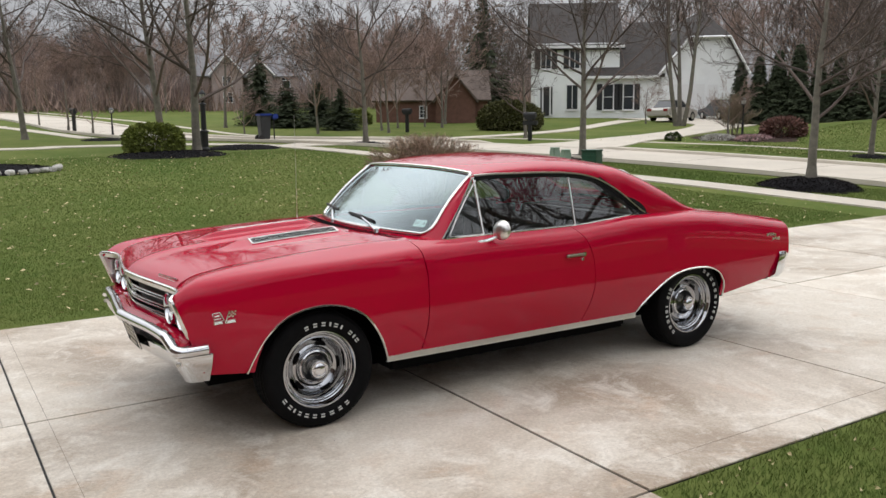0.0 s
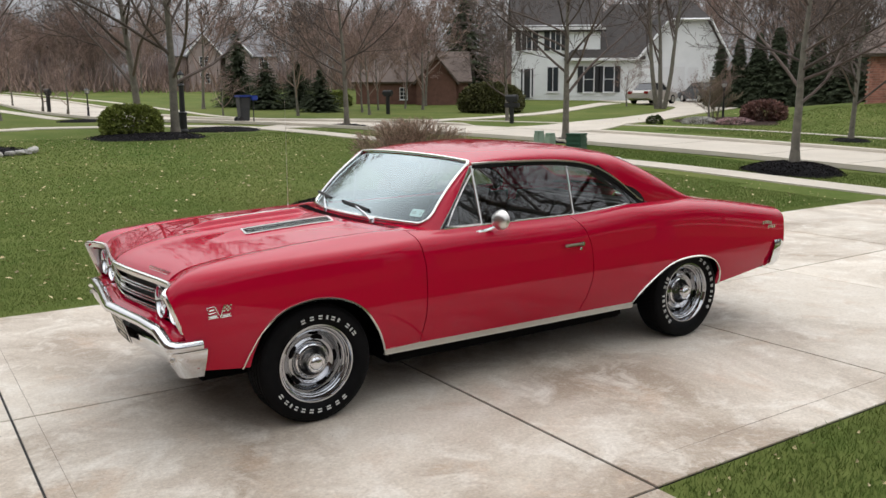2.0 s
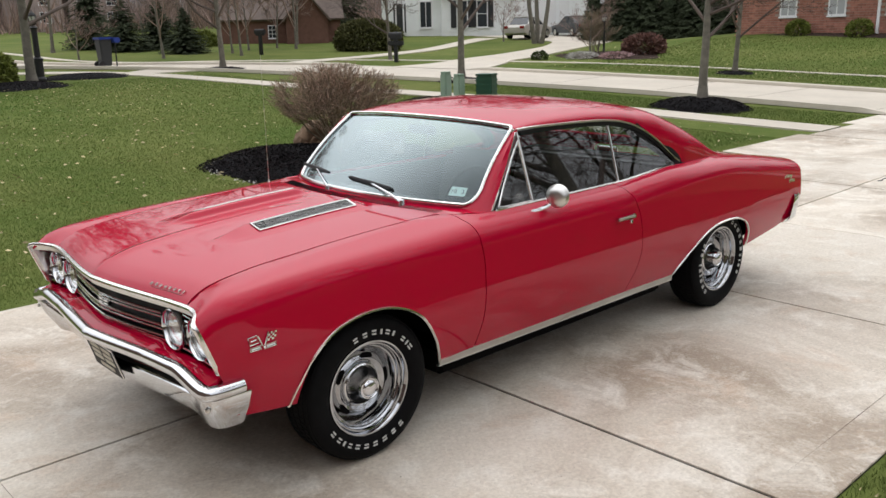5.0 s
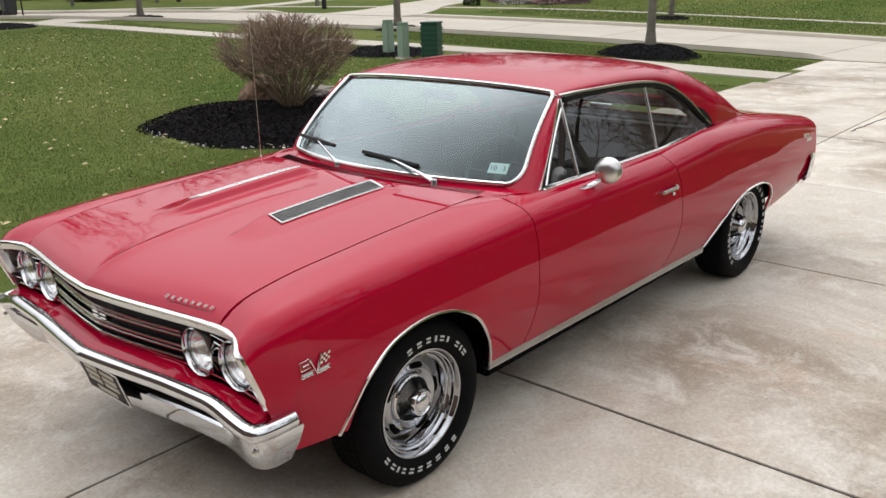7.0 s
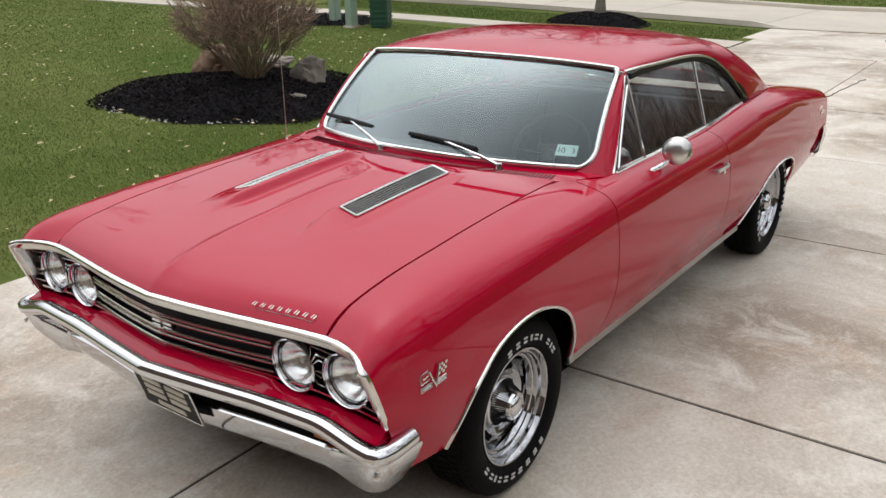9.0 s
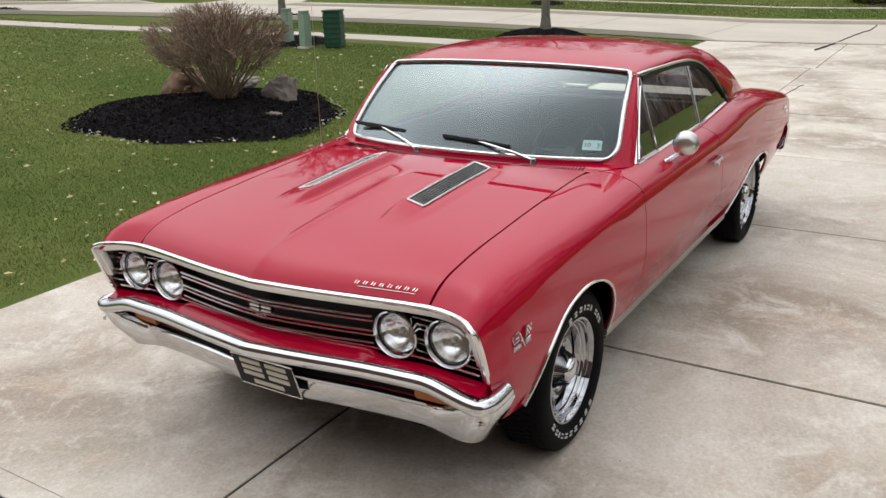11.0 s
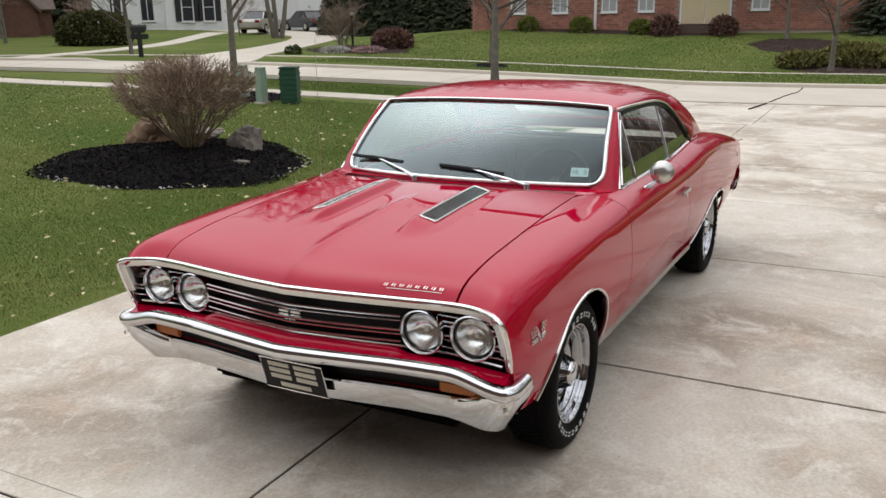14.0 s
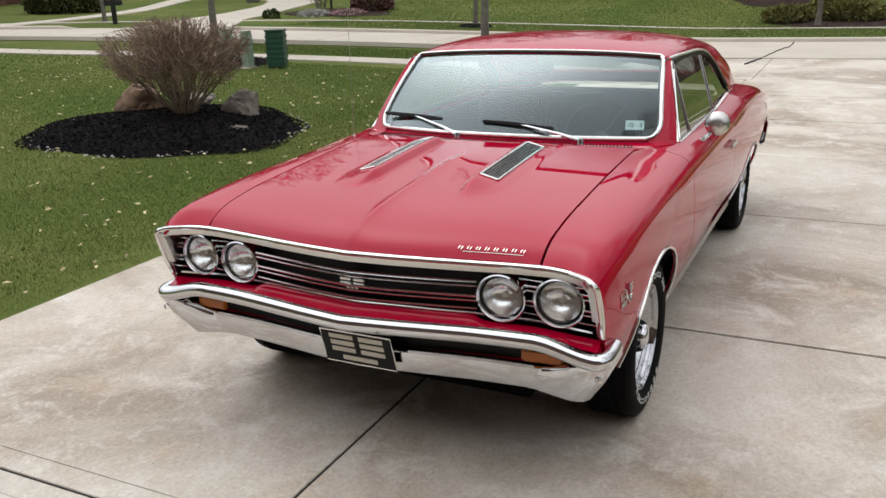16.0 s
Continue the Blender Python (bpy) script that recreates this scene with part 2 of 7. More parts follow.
def curve_of(table):
    """A smooth function through (x, value) pairs."""
    xs = np.array([a for a, _ in table], float)
    ys = np.array([b for _, b in table], float)
    d = np.gradient(ys, xs)
    sl = np.diff(ys) / np.diff(xs)
    for i in range(1, len(xs) - 1):
        d[i] = 0 if sl[i - 1] * sl[i] <= 0 else 2 * sl[i - 1] * sl[i] / (sl[i - 1] + sl[i])
    d[0], d[-1] = sl[0], sl[-1]

    def f(x):
        x = min(max(x, xs[0]), xs[-1])
        i = min(int(np.searchsorted(xs, x, side="right")) - 1, len(xs) - 2)
        h = xs[i + 1] - xs[i]
        t = (x - xs[i]) / h
        return float((1 + 2 * t) * (1 - t) ** 2 * ys[i] + t * (1 - t) ** 2 * h * d[i] + t * t * (3 - 2 * t) * ys[i + 1] + t * t * (t - 1) * h * d[i + 1])

    return f


def sm(a, b, x):
    t = min(1.0, max(0.0, (x - a) / (b - a)))
    return t * t * (3 - 2 * t)


def spline(pts, n=8):
    """Catmull-Rom points through the given ones."""
    p = [Vector(a) for a in pts]
    p = [2 * p[0] - p[1]] + p + [2 * p[-1] - p[-2]]
    out = []
    for i in range(1, len(p) - 2):
        for k in range(n):
            t = k / n
            out.append(0.5 * ((2 * p[i]) + (p[i + 1] - p[i - 1]) * t + (2 * p[i - 1] - 5 * p[i] + 4 * p[i + 1] - p[i + 2]) * t * t + (3 * p[i] - p[i - 1] - 3 * p[i + 1] + p[i + 2]) * t ** 3))
    return out + [p[-2]]


# ---------- the red coupe ----------
car = thing("car", "glossy red vintage two-door hardtop coupe parked on a concrete driveway", "car")
car.scale = (1.0, 1.043, 1.0)

crown = curve_of([(-0.80, 0.80), (-0.72, 0.830), (-0.695, 0.858), (-0.65, 0.882), (-0.58, 0.898), (-0.5, 0.908), (-0.4, 0.919), (-0.2, 0.934), (0.1, 0.948), (0.4, 0.957), (0.66, 0.963), (0.9, 0.965), (1.2, 0.967), (1.9, 0.97), (2.15, 0.985), (2.45, 1.004), (2.9, 1.0), (3.3, 0.965), (3.7, 0.91), (4.05, 0.852)])
width = curve_of([(-0.80, 0.862), (-0.7, 0.878), (-0.55, 0.896), (-0.2, 0.906), (0.15, 0.91), (0.6, 0.914), (1.2, 0.920), (1.9, 0.925), (2.5, 0.932), (3.2, 0.934), (3.7, 0.924), (4.05, 0.910)])
FRONT_ARCH = spline([(-0.405, 0, 0.372), (-0.372, 0, 0.46), (-0.308, 0, 0.57), (-0.19, 0, 0.66), (-0.02, 0, 0.696), (0.14, 0, 0.674), (0.265, 0, 0.604), (0.355, 0, 0.485), (0.405, 0, 0.39), (0.435, 0, 0.32)], 7)
REAR_ARCH = spline([(2.385, 0, 0.33), (2.44, 0, 0.40), (2.52, 0, 0.475), (2.65, 0, 0.56), (2.80, 0, 0.60), (3.0, 0, 0.60), (3.14, 0, 0.558), (3.225, 0, 0.48), (3.262, 0, 0.41), (3.275, 0, 0.35)], 7)
EDGE = [(-0.80, 0.40), (-0.60, 0.39)] + [(p.x, p.z) for p in FRONT_ARCH] + [(0.6, 0.33), (2.3, 0.33)] + [(p.x, p.z) for p in REAR_ARCH] + [(3.83, 0.42), (4.05, 0.47)]
EX, EZ = [a for a, _ in EDGE], [b for _, b in EDGE]
inner_y = curve_of([(-0.80, 0.6665), (0.55, 0.6665), (0.66, 0.7), (0.8, 0.79), (1.2, 0.795), (2.4, 0.795), (2.75, 0.79), (3.1, 0.70), (3.25, 0.668), (4.05, 0.66)])
seam_z = curve_of([(-0.80, 0.80), (-0.72, 0.828), (-0.695, 0.851), (-0.66, 0.872), (-0.61, 0.891), (-0.5, 0.911), (-0.4, 0.924), (-0.15, 0.943), (0.0, 0.954), (0.3, 0.970), (0.52, 0.977), (0.62, 0.977), (0.72, 0.974), (0.82, 0.969), (0.95, 0.965), (1.2, 0.964), (1.9, 0.968), (2.15, 0.982), (2.45, 1.001), (2.9, 0.997), (3.3, 0.962), (3.7, 0.907), (4.05, 0.849)])
drop_y = curve_of([(-0.80, 0.085), (-0.3, 0.115), (0.3, 0.15), (0.7, 0.115), (1.2, 0.095), (2.3, 0.095), (3.1, 0.14), (4.05, 0.13)])


def bottom(x):
    return float(np.interp(x, EX, EZ))


def side_y(x, z):
    """Half width of the body at a height."""
    w, zcr = width(x), crown(x) - 0.07
    if z < 0.62:
        return w - 0.095 * ((0.62 - z) / 0.34) ** 1.7
    return w - 0.014 * max(0.0, (z - 0.62) / (zcr - 0.62)) ** 2


def section(x):
    zb, zc = bottom(x), crown(x)
    zcr = zc - 0.07
    out = []
    for k in range(13):
        z = zb + (zcr - zb) * k / 12
        out.append((side_y(x, z), z))
    a = Vector((side_y(x, zcr), zcr))
    c = Vector((width(x) - drop_y(x), zc))
    b = Vector((width(x) - 0.034, zc - 0.014))
    for k in range(1, 7):
        t = k / 6
        q = (1 - t) ** 2 * a + 2 * t * (1 - t) * b + t * t * c
        out.append((q.x, q.y))
    yi = inner_y(x)
    for k in range(1, 4):
        t = k / 3
        out.append((c.x + (yi - c.x) * t, zc + (seam_z(x) - zc) * t + 0.006 * math.sin(math.pi * t)))
    return out


nose_x = curve_of([(0, -0.80), (0.15, -0.785), (0.3, -0.762), (0.45, -0.735), (0.6, -0.711), (0.68, -0.705), (0.76, -0.722), (0.83, -0.765), (0.86, -0.782)])
front_x = curve_of([(0.36, -0.60), (0.45, -0.645), (0.6, -0.702), (0.7, -0.738), (0.8, -0.772), (0.84, -0.782), (0.88, -0.785)])
door_front = curve_of([(0.3, 0.66), (0.372, 0.664), (0.5, 0.675), (0.763, 0.673), (0.946, 0.642), (0.98, 0.64)])
door_rear = curve_of([(0.3, 1.885), (0.354, 1.897), (0.48, 1.935), (0.614, 1.952), (0.766, 1.937), (0.88, 1.89), (0.962, 1.825), (1.0, 1.81)])
tail_x = curve_of([(0.36, 3.80), (0.42, 3.84), (0.47, 3.93), (0.63, 3.99), (0.84, 3.99), (0.9, 3.985)])


def side_panel(sign, xs, lo, hi, nosed=False):
    """A body side panel over stations xs; lo and hi give its end lines as functions of height."""
    rows = []
    for x in xs:
        u = (x - xs[0]) / (xs[-1] - xs[0])
        r = []
        for y, z in section(x):
            xx = x
            if lo:
                fast, slow = (1 - u) ** 4, 1 - sm(xs[0], 0.1, x)
                k = sm(0.79, 0.835, z) if nosed else 0.0
                xx += (lo(y, z) - xs[0]) * (fast + (slow - fast) * k)
            if hi:
                xx += (hi(z) - xs[-1]) * u ** 4
            r.append((xx, sign * y, z))
        rows.append(r)
    return grid(rows)


def stations(a, b, arch=()):
    n = max(2, int((b - a) / 0.05))
    xs = {round(a + (b - a) * k / n, 4) for k in range(n + 1)}
    keep = [p.x for p in arch if a < p.x < b]
    if keep:
        xs = {x for x in xs if not (min(keep) - 0.02 < x < max(keep) + 0.02)} | {round(k, 4) for k in keep} | {a, b}
    return sorted(xs)


G = 0.003
for s, side in ((-1, "driver"), (1, "passenger")):
    fender = part("front_fender", side_panel(s, stations(-0.72, 0.66 - G, FRONT_ARCH), lambda y, z: front_x(z) + (nose_x(y) + 0.006 - front_x(z)) * sm(0.80, 0.835, z), lambda z: door_front(z) - G, True), PAINT, car, smooth=50, solid=0.012)
    door = part("door", side_panel(s, stations(0.66 + G, 1.9 - G), lambda y, z: door_front(z) + G, lambda z: door_rear(z) - G), PAINT, car, smooth=50, solid=0.012)
    quarter = part("quarter_panel", side_panel(s, stations(1.9 + G, 3.97, REAR_ARCH), lambda y, z: door_rear(z) + G, lambda z: tail_x(z)), PAINT, car, smooth=50, solid=0.012)
    # jambs behind the shut lines, near-black to paint in the gap's shade
    for line in (door_front, door_rear):
        rows = []
        for k in range(14):
            z = 0.33 + (0.93 - 0.33) * k / 13
            x = line(z)
            y = side_y(x, min(z, crown(x) - 0.07)) - (0.03 if z > 0.9 else 0.016)
            rows.append([(x - 0.03, s * y, z), (x + 0.03, s * y, z)])
        part("door_jamb", grid(rows), CAVITY, door, solid=0.004)
    # bright lips round the wheel openings
    for arch, host in ((FRONT_ARCH, fender), (REAR_ARCH, quarter)):
        pts = [(p.x, s * (side_y(p.x, p.z) + 0.002), p.z) for p in arch]
        part("wheel_arch_trim", tube(pts, 0.0065, 6), STAINLESS, host, "thin bright wheel-opening moulding")
    # ribbed sill moulding
    n = 30
    rows = []
    prof = [(0.004, 0.338), (0.014, 0.336)]
    for k in range(5):
        z0 = 0.332 - k * 0.0080
        prof += [(0.013, z0), (0.013, z0 - 0.0042), (0.007, z0 - 0.0046), (0.007, z0 - 0.0072)]
    prof += [(0.008, 0.291), (-0.01, 0.289)]
    for k in range(n + 1):
        x = 0.435 + (2.395 - 0.435) * k / n
        rows.append([(x, s * (side_y(x, 0.345) - 0.020 + o), z) for o, z in prof])
    part("sill_moulding", grid(rows), BRUSHED, car, "ribbed bright sill moulding", smooth=20, solid=0.006)
    # handle and lock
    hx, hz = 1.79, 0.805
    hy = side_y(hx, hz)
    handle = part("door_handle", box((hx - 0.1, s * (hy + 0.022) - 0.006, hz - 0.010), (hx + 0.055, s * (hy + 0.022) + 0.006, hz + 0.012), 0.006), BRUSHED, door, "chrome door handle")
    part("handle_foot", box((hx + 0.035, s * (hy + 0.011) - 0.013, hz - 0.013), (hx + 0.07, s * (hy + 0.011) + 0.013, hz + 0.014), 0.006), CHROME, handle)
    part("handle_foot", box((hx - 0.1, s * (hy + 0.011) - 0.013, hz - 0.009), (hx - 0.075, s * (hy + 0.011) + 0.013, hz + 0.009), 0.005), CHROME, handle)
    part("door_lock", lathe([(0.0, 0.006), (0.008, 0.006), (0.011, 0.003), (0.011, -0.004)], 20, pose(1.838, s * (side_y(1.838, 0.772) + 0.002), 0.772, 90 if s < 0 else -90)), CHROME, door)
    # belt moulding under the side glass
    pts = [(x, s * (inner_y(x) + 0.008), crown(x) + 0.004) for x in np.linspace(0.86, 2.42, 30)]
    part("belt_moulding", sweep(pts, [(-0.006, -0.006), (0.008, -0.006), (0.008, 0.004), (-0.006, 0.008)], [((0, s, 0), (0, 0, 1))] * len(pts)), STAINLESS, car, "bright belt moulding")

# rear end closing panel
rows = []
for k in range(11):
    t = k / 10
    z = 0.42 + (0.79 - 0.42) * t
    x = tail_x(z) - 0.012
    rows.append([(x, y * (side_y(3.95, min(z, 0.78)) - 0.004), z) for y in np.linspace(-1, 1, 15)])
part("tail_panel", grid(rows), PAINT, car, solid=0.012)

# ---------- hood ----------
hood_rear = lambda y: 0.50 + 0.11 * (y / 0.66) ** 2
hood_edge = lambda x: seam_z(x)
hood_mid = curve_of([(-0.80, 0.80), (-0.72, 0.832), (-0.69, 0.860), (-0.62, 0.892), (-0.45, 0.928), (-0.1, 0.962), (0.3, 0.986), (0.62, 0.996)])
VENT_Y = 0.268


def hood_z(x, y):
    a = abs(y)
    u = sm(nose_x(a), 0.1, x)
    xs = x - (nose_x(a) + 0.72) * (1 - u)
    t = 1 - (a / 0.66) ** 2.2
    z = hood_edge(xs) + (hood_mid(xs) - hood_edge(xs)) * t
    z += 0.012 * math.exp(-a / 0.032) * sm(-0.86, -0.6, x) * (1 - sm(0.0, 0.35, x))
    w = (a - VENT_Y) / (0.6 + 0.4 * sm(-0.42, -0.14, x))
    if -0.1 < w < 0.1:
        if w < -0.05:
            b = 0.033 * sm(-0.092, -0.05, w)
        elif w < 0.052:
            b = 0.033 - 0.25 * (w + 0.05)
        else:
            b = 0.0075 * (1 - sm(0.052, 0.1, w))
        z += b * sm(-0.37, -0.16, x) * (1 - sm(0.41, 0.49, x))
    return z


rows = []
ys = [-0.6582 + 1.3164 * k / 130 for k in range(131)]
for j in range(71):
    t = j / 70
    t = t ** 1.25
    rows.append([(nose_x(abs(y)) + 0.006 + (hood_rear(y) - nose_x(abs(y)) - 0.006) * t, y, hood_z(nose_x(abs(y)) + 0.006 + (hood_rear(y) - nose_x(abs(y)) - 0.006) * t, y)) for y in ys])
hood = part("hood", grid(rows), PAINT, car, smooth=60, solid=0.012)
# channel under the hood seam, near-black to paint in the seam's shade
for s in (-1, 1):
    rows = [[(x, s * 0.63, seam_z(x) - 0.03), (x, s * 0.69, seam_z(x) - 0.03)] for x in np.linspace(-0.68, 0.56, 16)]
    part("hood_gutter", grid(rows), CAVITY, car, solid=0.004)

# hood vents: bright frame and louvres set over a dark slot
for s in (-1, 1):
    va, vb, vw = -0.145, 0.405, 0.036
    yc = s * VENT_Y
    slot = part("hood_vent", grid([[(x, yc + w, hood_z(x, yc + w) + 0.0015) for w in (-vw, -vw / 2, 0, vw / 2, vw)] for x in np.linspace(va, vb, 12)]), CAVITY, hood, "louvred hood vent with a bright frame", solid=0.004, offset=0)
    ring = [(va, yc - vw), (vb, yc - vw), (vb, yc + vw), (va, yc + vw), (va, yc - vw)]
    bm = bmesh.new()
    for (x0, y0), (x1, y1) in zip(ring, ring[1:]):
        pts = [(x0 + (x1 - x0) * k / 8, y0 + (y1 - y0) * k / 8) for k in range(9)]
        add_tube(bm, [(x, y, hood_z(x, y) + 0.003) for x, y in pts], 0.0046, 6)
    part("vent_frame", bm, STAINLESS, slot)
    for k in range(5):
        y = yc - vw + 0.014 + k * (2 * vw - 0.028) / 4
        part("vent_louvre", tube([(x, y, hood_z(x, y) + 0.0030) for x in np.linspace(va + 0.006, vb - 0.004, 9)], 0.0012, 6), STAINLESS, slot)

# cowl with slots
ws_base = lambda y: 0.625 + 0.18 * (abs(y) / 0.725) ** 2.2
COWL_Y = lambda t: 0.69 + 0.115 * t


def cowl_at(y, t):
    a = min(abs(y), COWL_Y(t))
    front = hood_z(hood_rear(min(a, 0.655)), min(a, 0.655)) - 0.003
    back = 0.992 - 0.014 * (a / 0.735) ** 2
    back += (0.962 - back) * sm(0.735, 0.80, a)
    return front * (1 - t) + back * t


cowl_x = lambda y, t: hood_rear(min(abs(y), 0.66)) + 0.006 + (ws_base(y) + 0.02 - hood_rear(min(abs(y), 0.66)) - 0.006) * t
cowl_z = lambda x, y: cowl_at(y, (x - hood_rear(y)) / max(0.05, ws_base(y) + 0.02 - hood_rear(y)))
rows = []
for j in range(9):
    t = j / 8
    rows.append([(cowl_x(u * COWL_Y(t), t), u * COWL_Y(t), cowl_at(u * COWL_Y(t), t)) for u in np.linspace(-1, 1, 61)])
cowl = part("cowl", grid(rows), PAINT, car, smooth=50, solid=0.012)
# black bars on the cowl surface paint the shade of open slots
for k in range(88):
    y = -0.635 + 1.27 * k / 87
    x0 = hood_rear(y) + 0.018
    za, zb = cowl_z(x0, y), cowl_z(x0 + 0.07, y)
    bm = box((0, -0.0030, -0.003), (0.066, 0.0030, 0.0), 0, pose(x0, y, za + 0.0012, 0, -math.degrees(math.atan2(zb - za, 0.07)), 10))
    part("cowl_slot", bm, CAVITY, cowl, smooth=0)

# ---------- windshield, roof, glass ----------
WS_N = 24


def ws_point(u, v):
    """u across from -1 to 1, v from base to header."""
    a = abs(u)
    b = Vector((ws_base(0.728 * a), 0.728 * u, 1.0 - 0.012 * a ** 2))
    t = Vector((1.135 + 0.03 * a ** 2, 0.655 * u, 1.362 - 0.024 * a ** 2.5))
    p = b.lerp(t, v)
    p.x -= 0.018 * math.sin(math.pi * v)
    p.z += 0.012 * math.sin(math.pi * v)
    return p


RU, RV, TU, TV = 0.085, 0.20, 0.03, 0.07


def ws_half(v):
    """How far the glass reaches across at a height, with its rounded corners."""
    if v < RV:
        return 1 - RU * (1 - math.sqrt(max(0.0, 1 - ((RV - v) / RV) ** 2)))
    if v > 1 - TV:
        return 1 - TU * (1 - math.sqrt(max(0.0, 1 - ((v - 1 + TV) / TV) ** 2)))
    return 1.0


WS_V = [0, 0.01, 0.025, 0.05, 0.08, 0.12, 0.16, 0.2, 0.3, 0.4, 0.5, 0.6, 0.7, 0.8, 0.9, 0.93, 0.96, 0.98, 0.995, 1.0]
windshield = part("windshield", grid([[ws_point((-1 + 2 * i / WS_N) * ws_half(v), v) for i in range(WS_N + 1)] for v in WS_V]), WINDSHIELD, car, "faintly green tinted curved windshield")
windshield.visible_shadow = False
loop = [(-(1 - RU) + 2 * (1 - RU) * i / 24, 0.0) for i in range(24)]
loop += [(ws_half(v), v) for v in WS_V]
loop += [((1 - TU) - 2 * (1 - TU) * i / 24, 1.0) for i in range(25)]
loop += [(-ws_half(v), v) for v in reversed(WS_V[:-1])]
pts = [ws_point(u, v) for u, v in loop]
bm = bmesh.new()
add_tube(bm, [p + Vector((-0.006, 0, 0.006)) for p in pts], 0.0100, 8)
part("windshield_trim", bm, STAINLESS, car, "bright windshield surround")
part("windshield_seal", tube([p + Vector((0.016, -0.012 * u / max(abs(u), 0.3), -0.010)) for p, (u, v) in zip(pts, loop)], 0.012, 6), BLACK, car)

rail = [(1.13, 0.672, 1.333), (1.3, 0.69, 1.339), (1.55, 0.703, 1.337), (1.8, 0.703, 1.328), (1.97, 0.704, 1.312), (2.1, 0.71, 1.285), (2.22, 0.725, 1.235), (2.34, 0.75, 1.16), (2.45, 0.765, 1.075), (2.54, 0.780, 1.018), (2.62, 0.788, 1.0), (2.9, 0.780, 0.998), (3.15, 0.745, 0.985)]
rail_y, rail_z = curve_of([(a, b) for a, b, c in rail]), curve_of([(a, c) for a, b, c in rail])
roof_mid = curve_of([(1.13, 1.364), (1.25, 1.392), (1.45, 1.418), (1.75, 1.432), (2.05, 1.418), (2.3, 1.378), (2.5, 1.322), (2.75, 1.205), (2.95, 1.08), (3.15, 0.992)])
roof_n = curve_of([(1.13, 2.3), (1.9, 2.4), (2.2, 3.0), (2.45, 4.6), (2.8, 4.6), (3.15, 3.0)])
rows = []
for x in [1.13 + 2.02 * k / 64 for k in range(65)]:
    yr, zr, zm, n = rail_y(x), rail_z(x), roof_mid(x), roof_n(x)
    half = []
    for k in range(23):
        f = math.pi / 2 * k / 22
        c, q = math.cos(f), math.sin(f)
        half.append((c ** (2 / n) * yr, zr + (zm - zr) * q ** (2 / n)))
    xx = x - 0.0
    fr = (1 - sm(1.13, 1.5, x))
    rows.append([(xx + 0.03 * (y / 0.7) ** 2 * fr, -y, z) for y, z in half] + [(xx + 0.03 * (y / 0.7) ** 2 * fr, y, z) for y, z in reversed(half[:-1])])
bm = grid(rows)
bmesh.ops.delete(bm, geom=[f for f in bm.faces if 2.53 < f.calc_center_median().x < 2.93 and abs(f.calc_center_median().y) < 0.535], context="FACES")
roof = part("roof", bm, PAINT, car, smooth=60, solid=0.014)
part("headliner", grid([[(x, y * (rail_y(x) - 0.05), roof_mid(x) - 0.04 - 0.05 * y * y) for y in np.linspace(-1, 1, 9)] for x in np.linspace(1.2, 2.45, 12)]), HEADLINER, car, solid=0.004)
rows = []
for x in np.linspace(2.52, 2.96, 10):
    rows.append([(x + 0.004, y * 0.56, roof_mid(x) - 0.010 - 0.02 * (y * 0.8) ** 4) for y in np.linspace(-1, 1, 13)])
rear_window = part("rear_window", grid(rows), SIDEGLASS, car, "tinted rear window in a bright surround")
rear_window.visible_shadow = False
edge = rows[0] + [r[-1] for r in rows[1:]] + rows[-1][::-1][1:] + [r[0] for r in rows[::-1]][1:]
part("rear_window_trim", tube([Vector(p) + Vector((0.004, 0, 0.004)) for p in edge], 0.008, 6), STAINLESS, car)
# rear deck
rows = []
for j in range(13):
    x = 3.10 + (3.965 - 3.10) * j / 12
    rows.append([(x, y, crown(x) + 0.012 * (1 - (y / 0.67) ** 2)) for y in np.linspace(-0.66, 0.66, 25)])
part("trunk_lid", grid(rows), PAINT, car, smooth=60, solid=0.012)

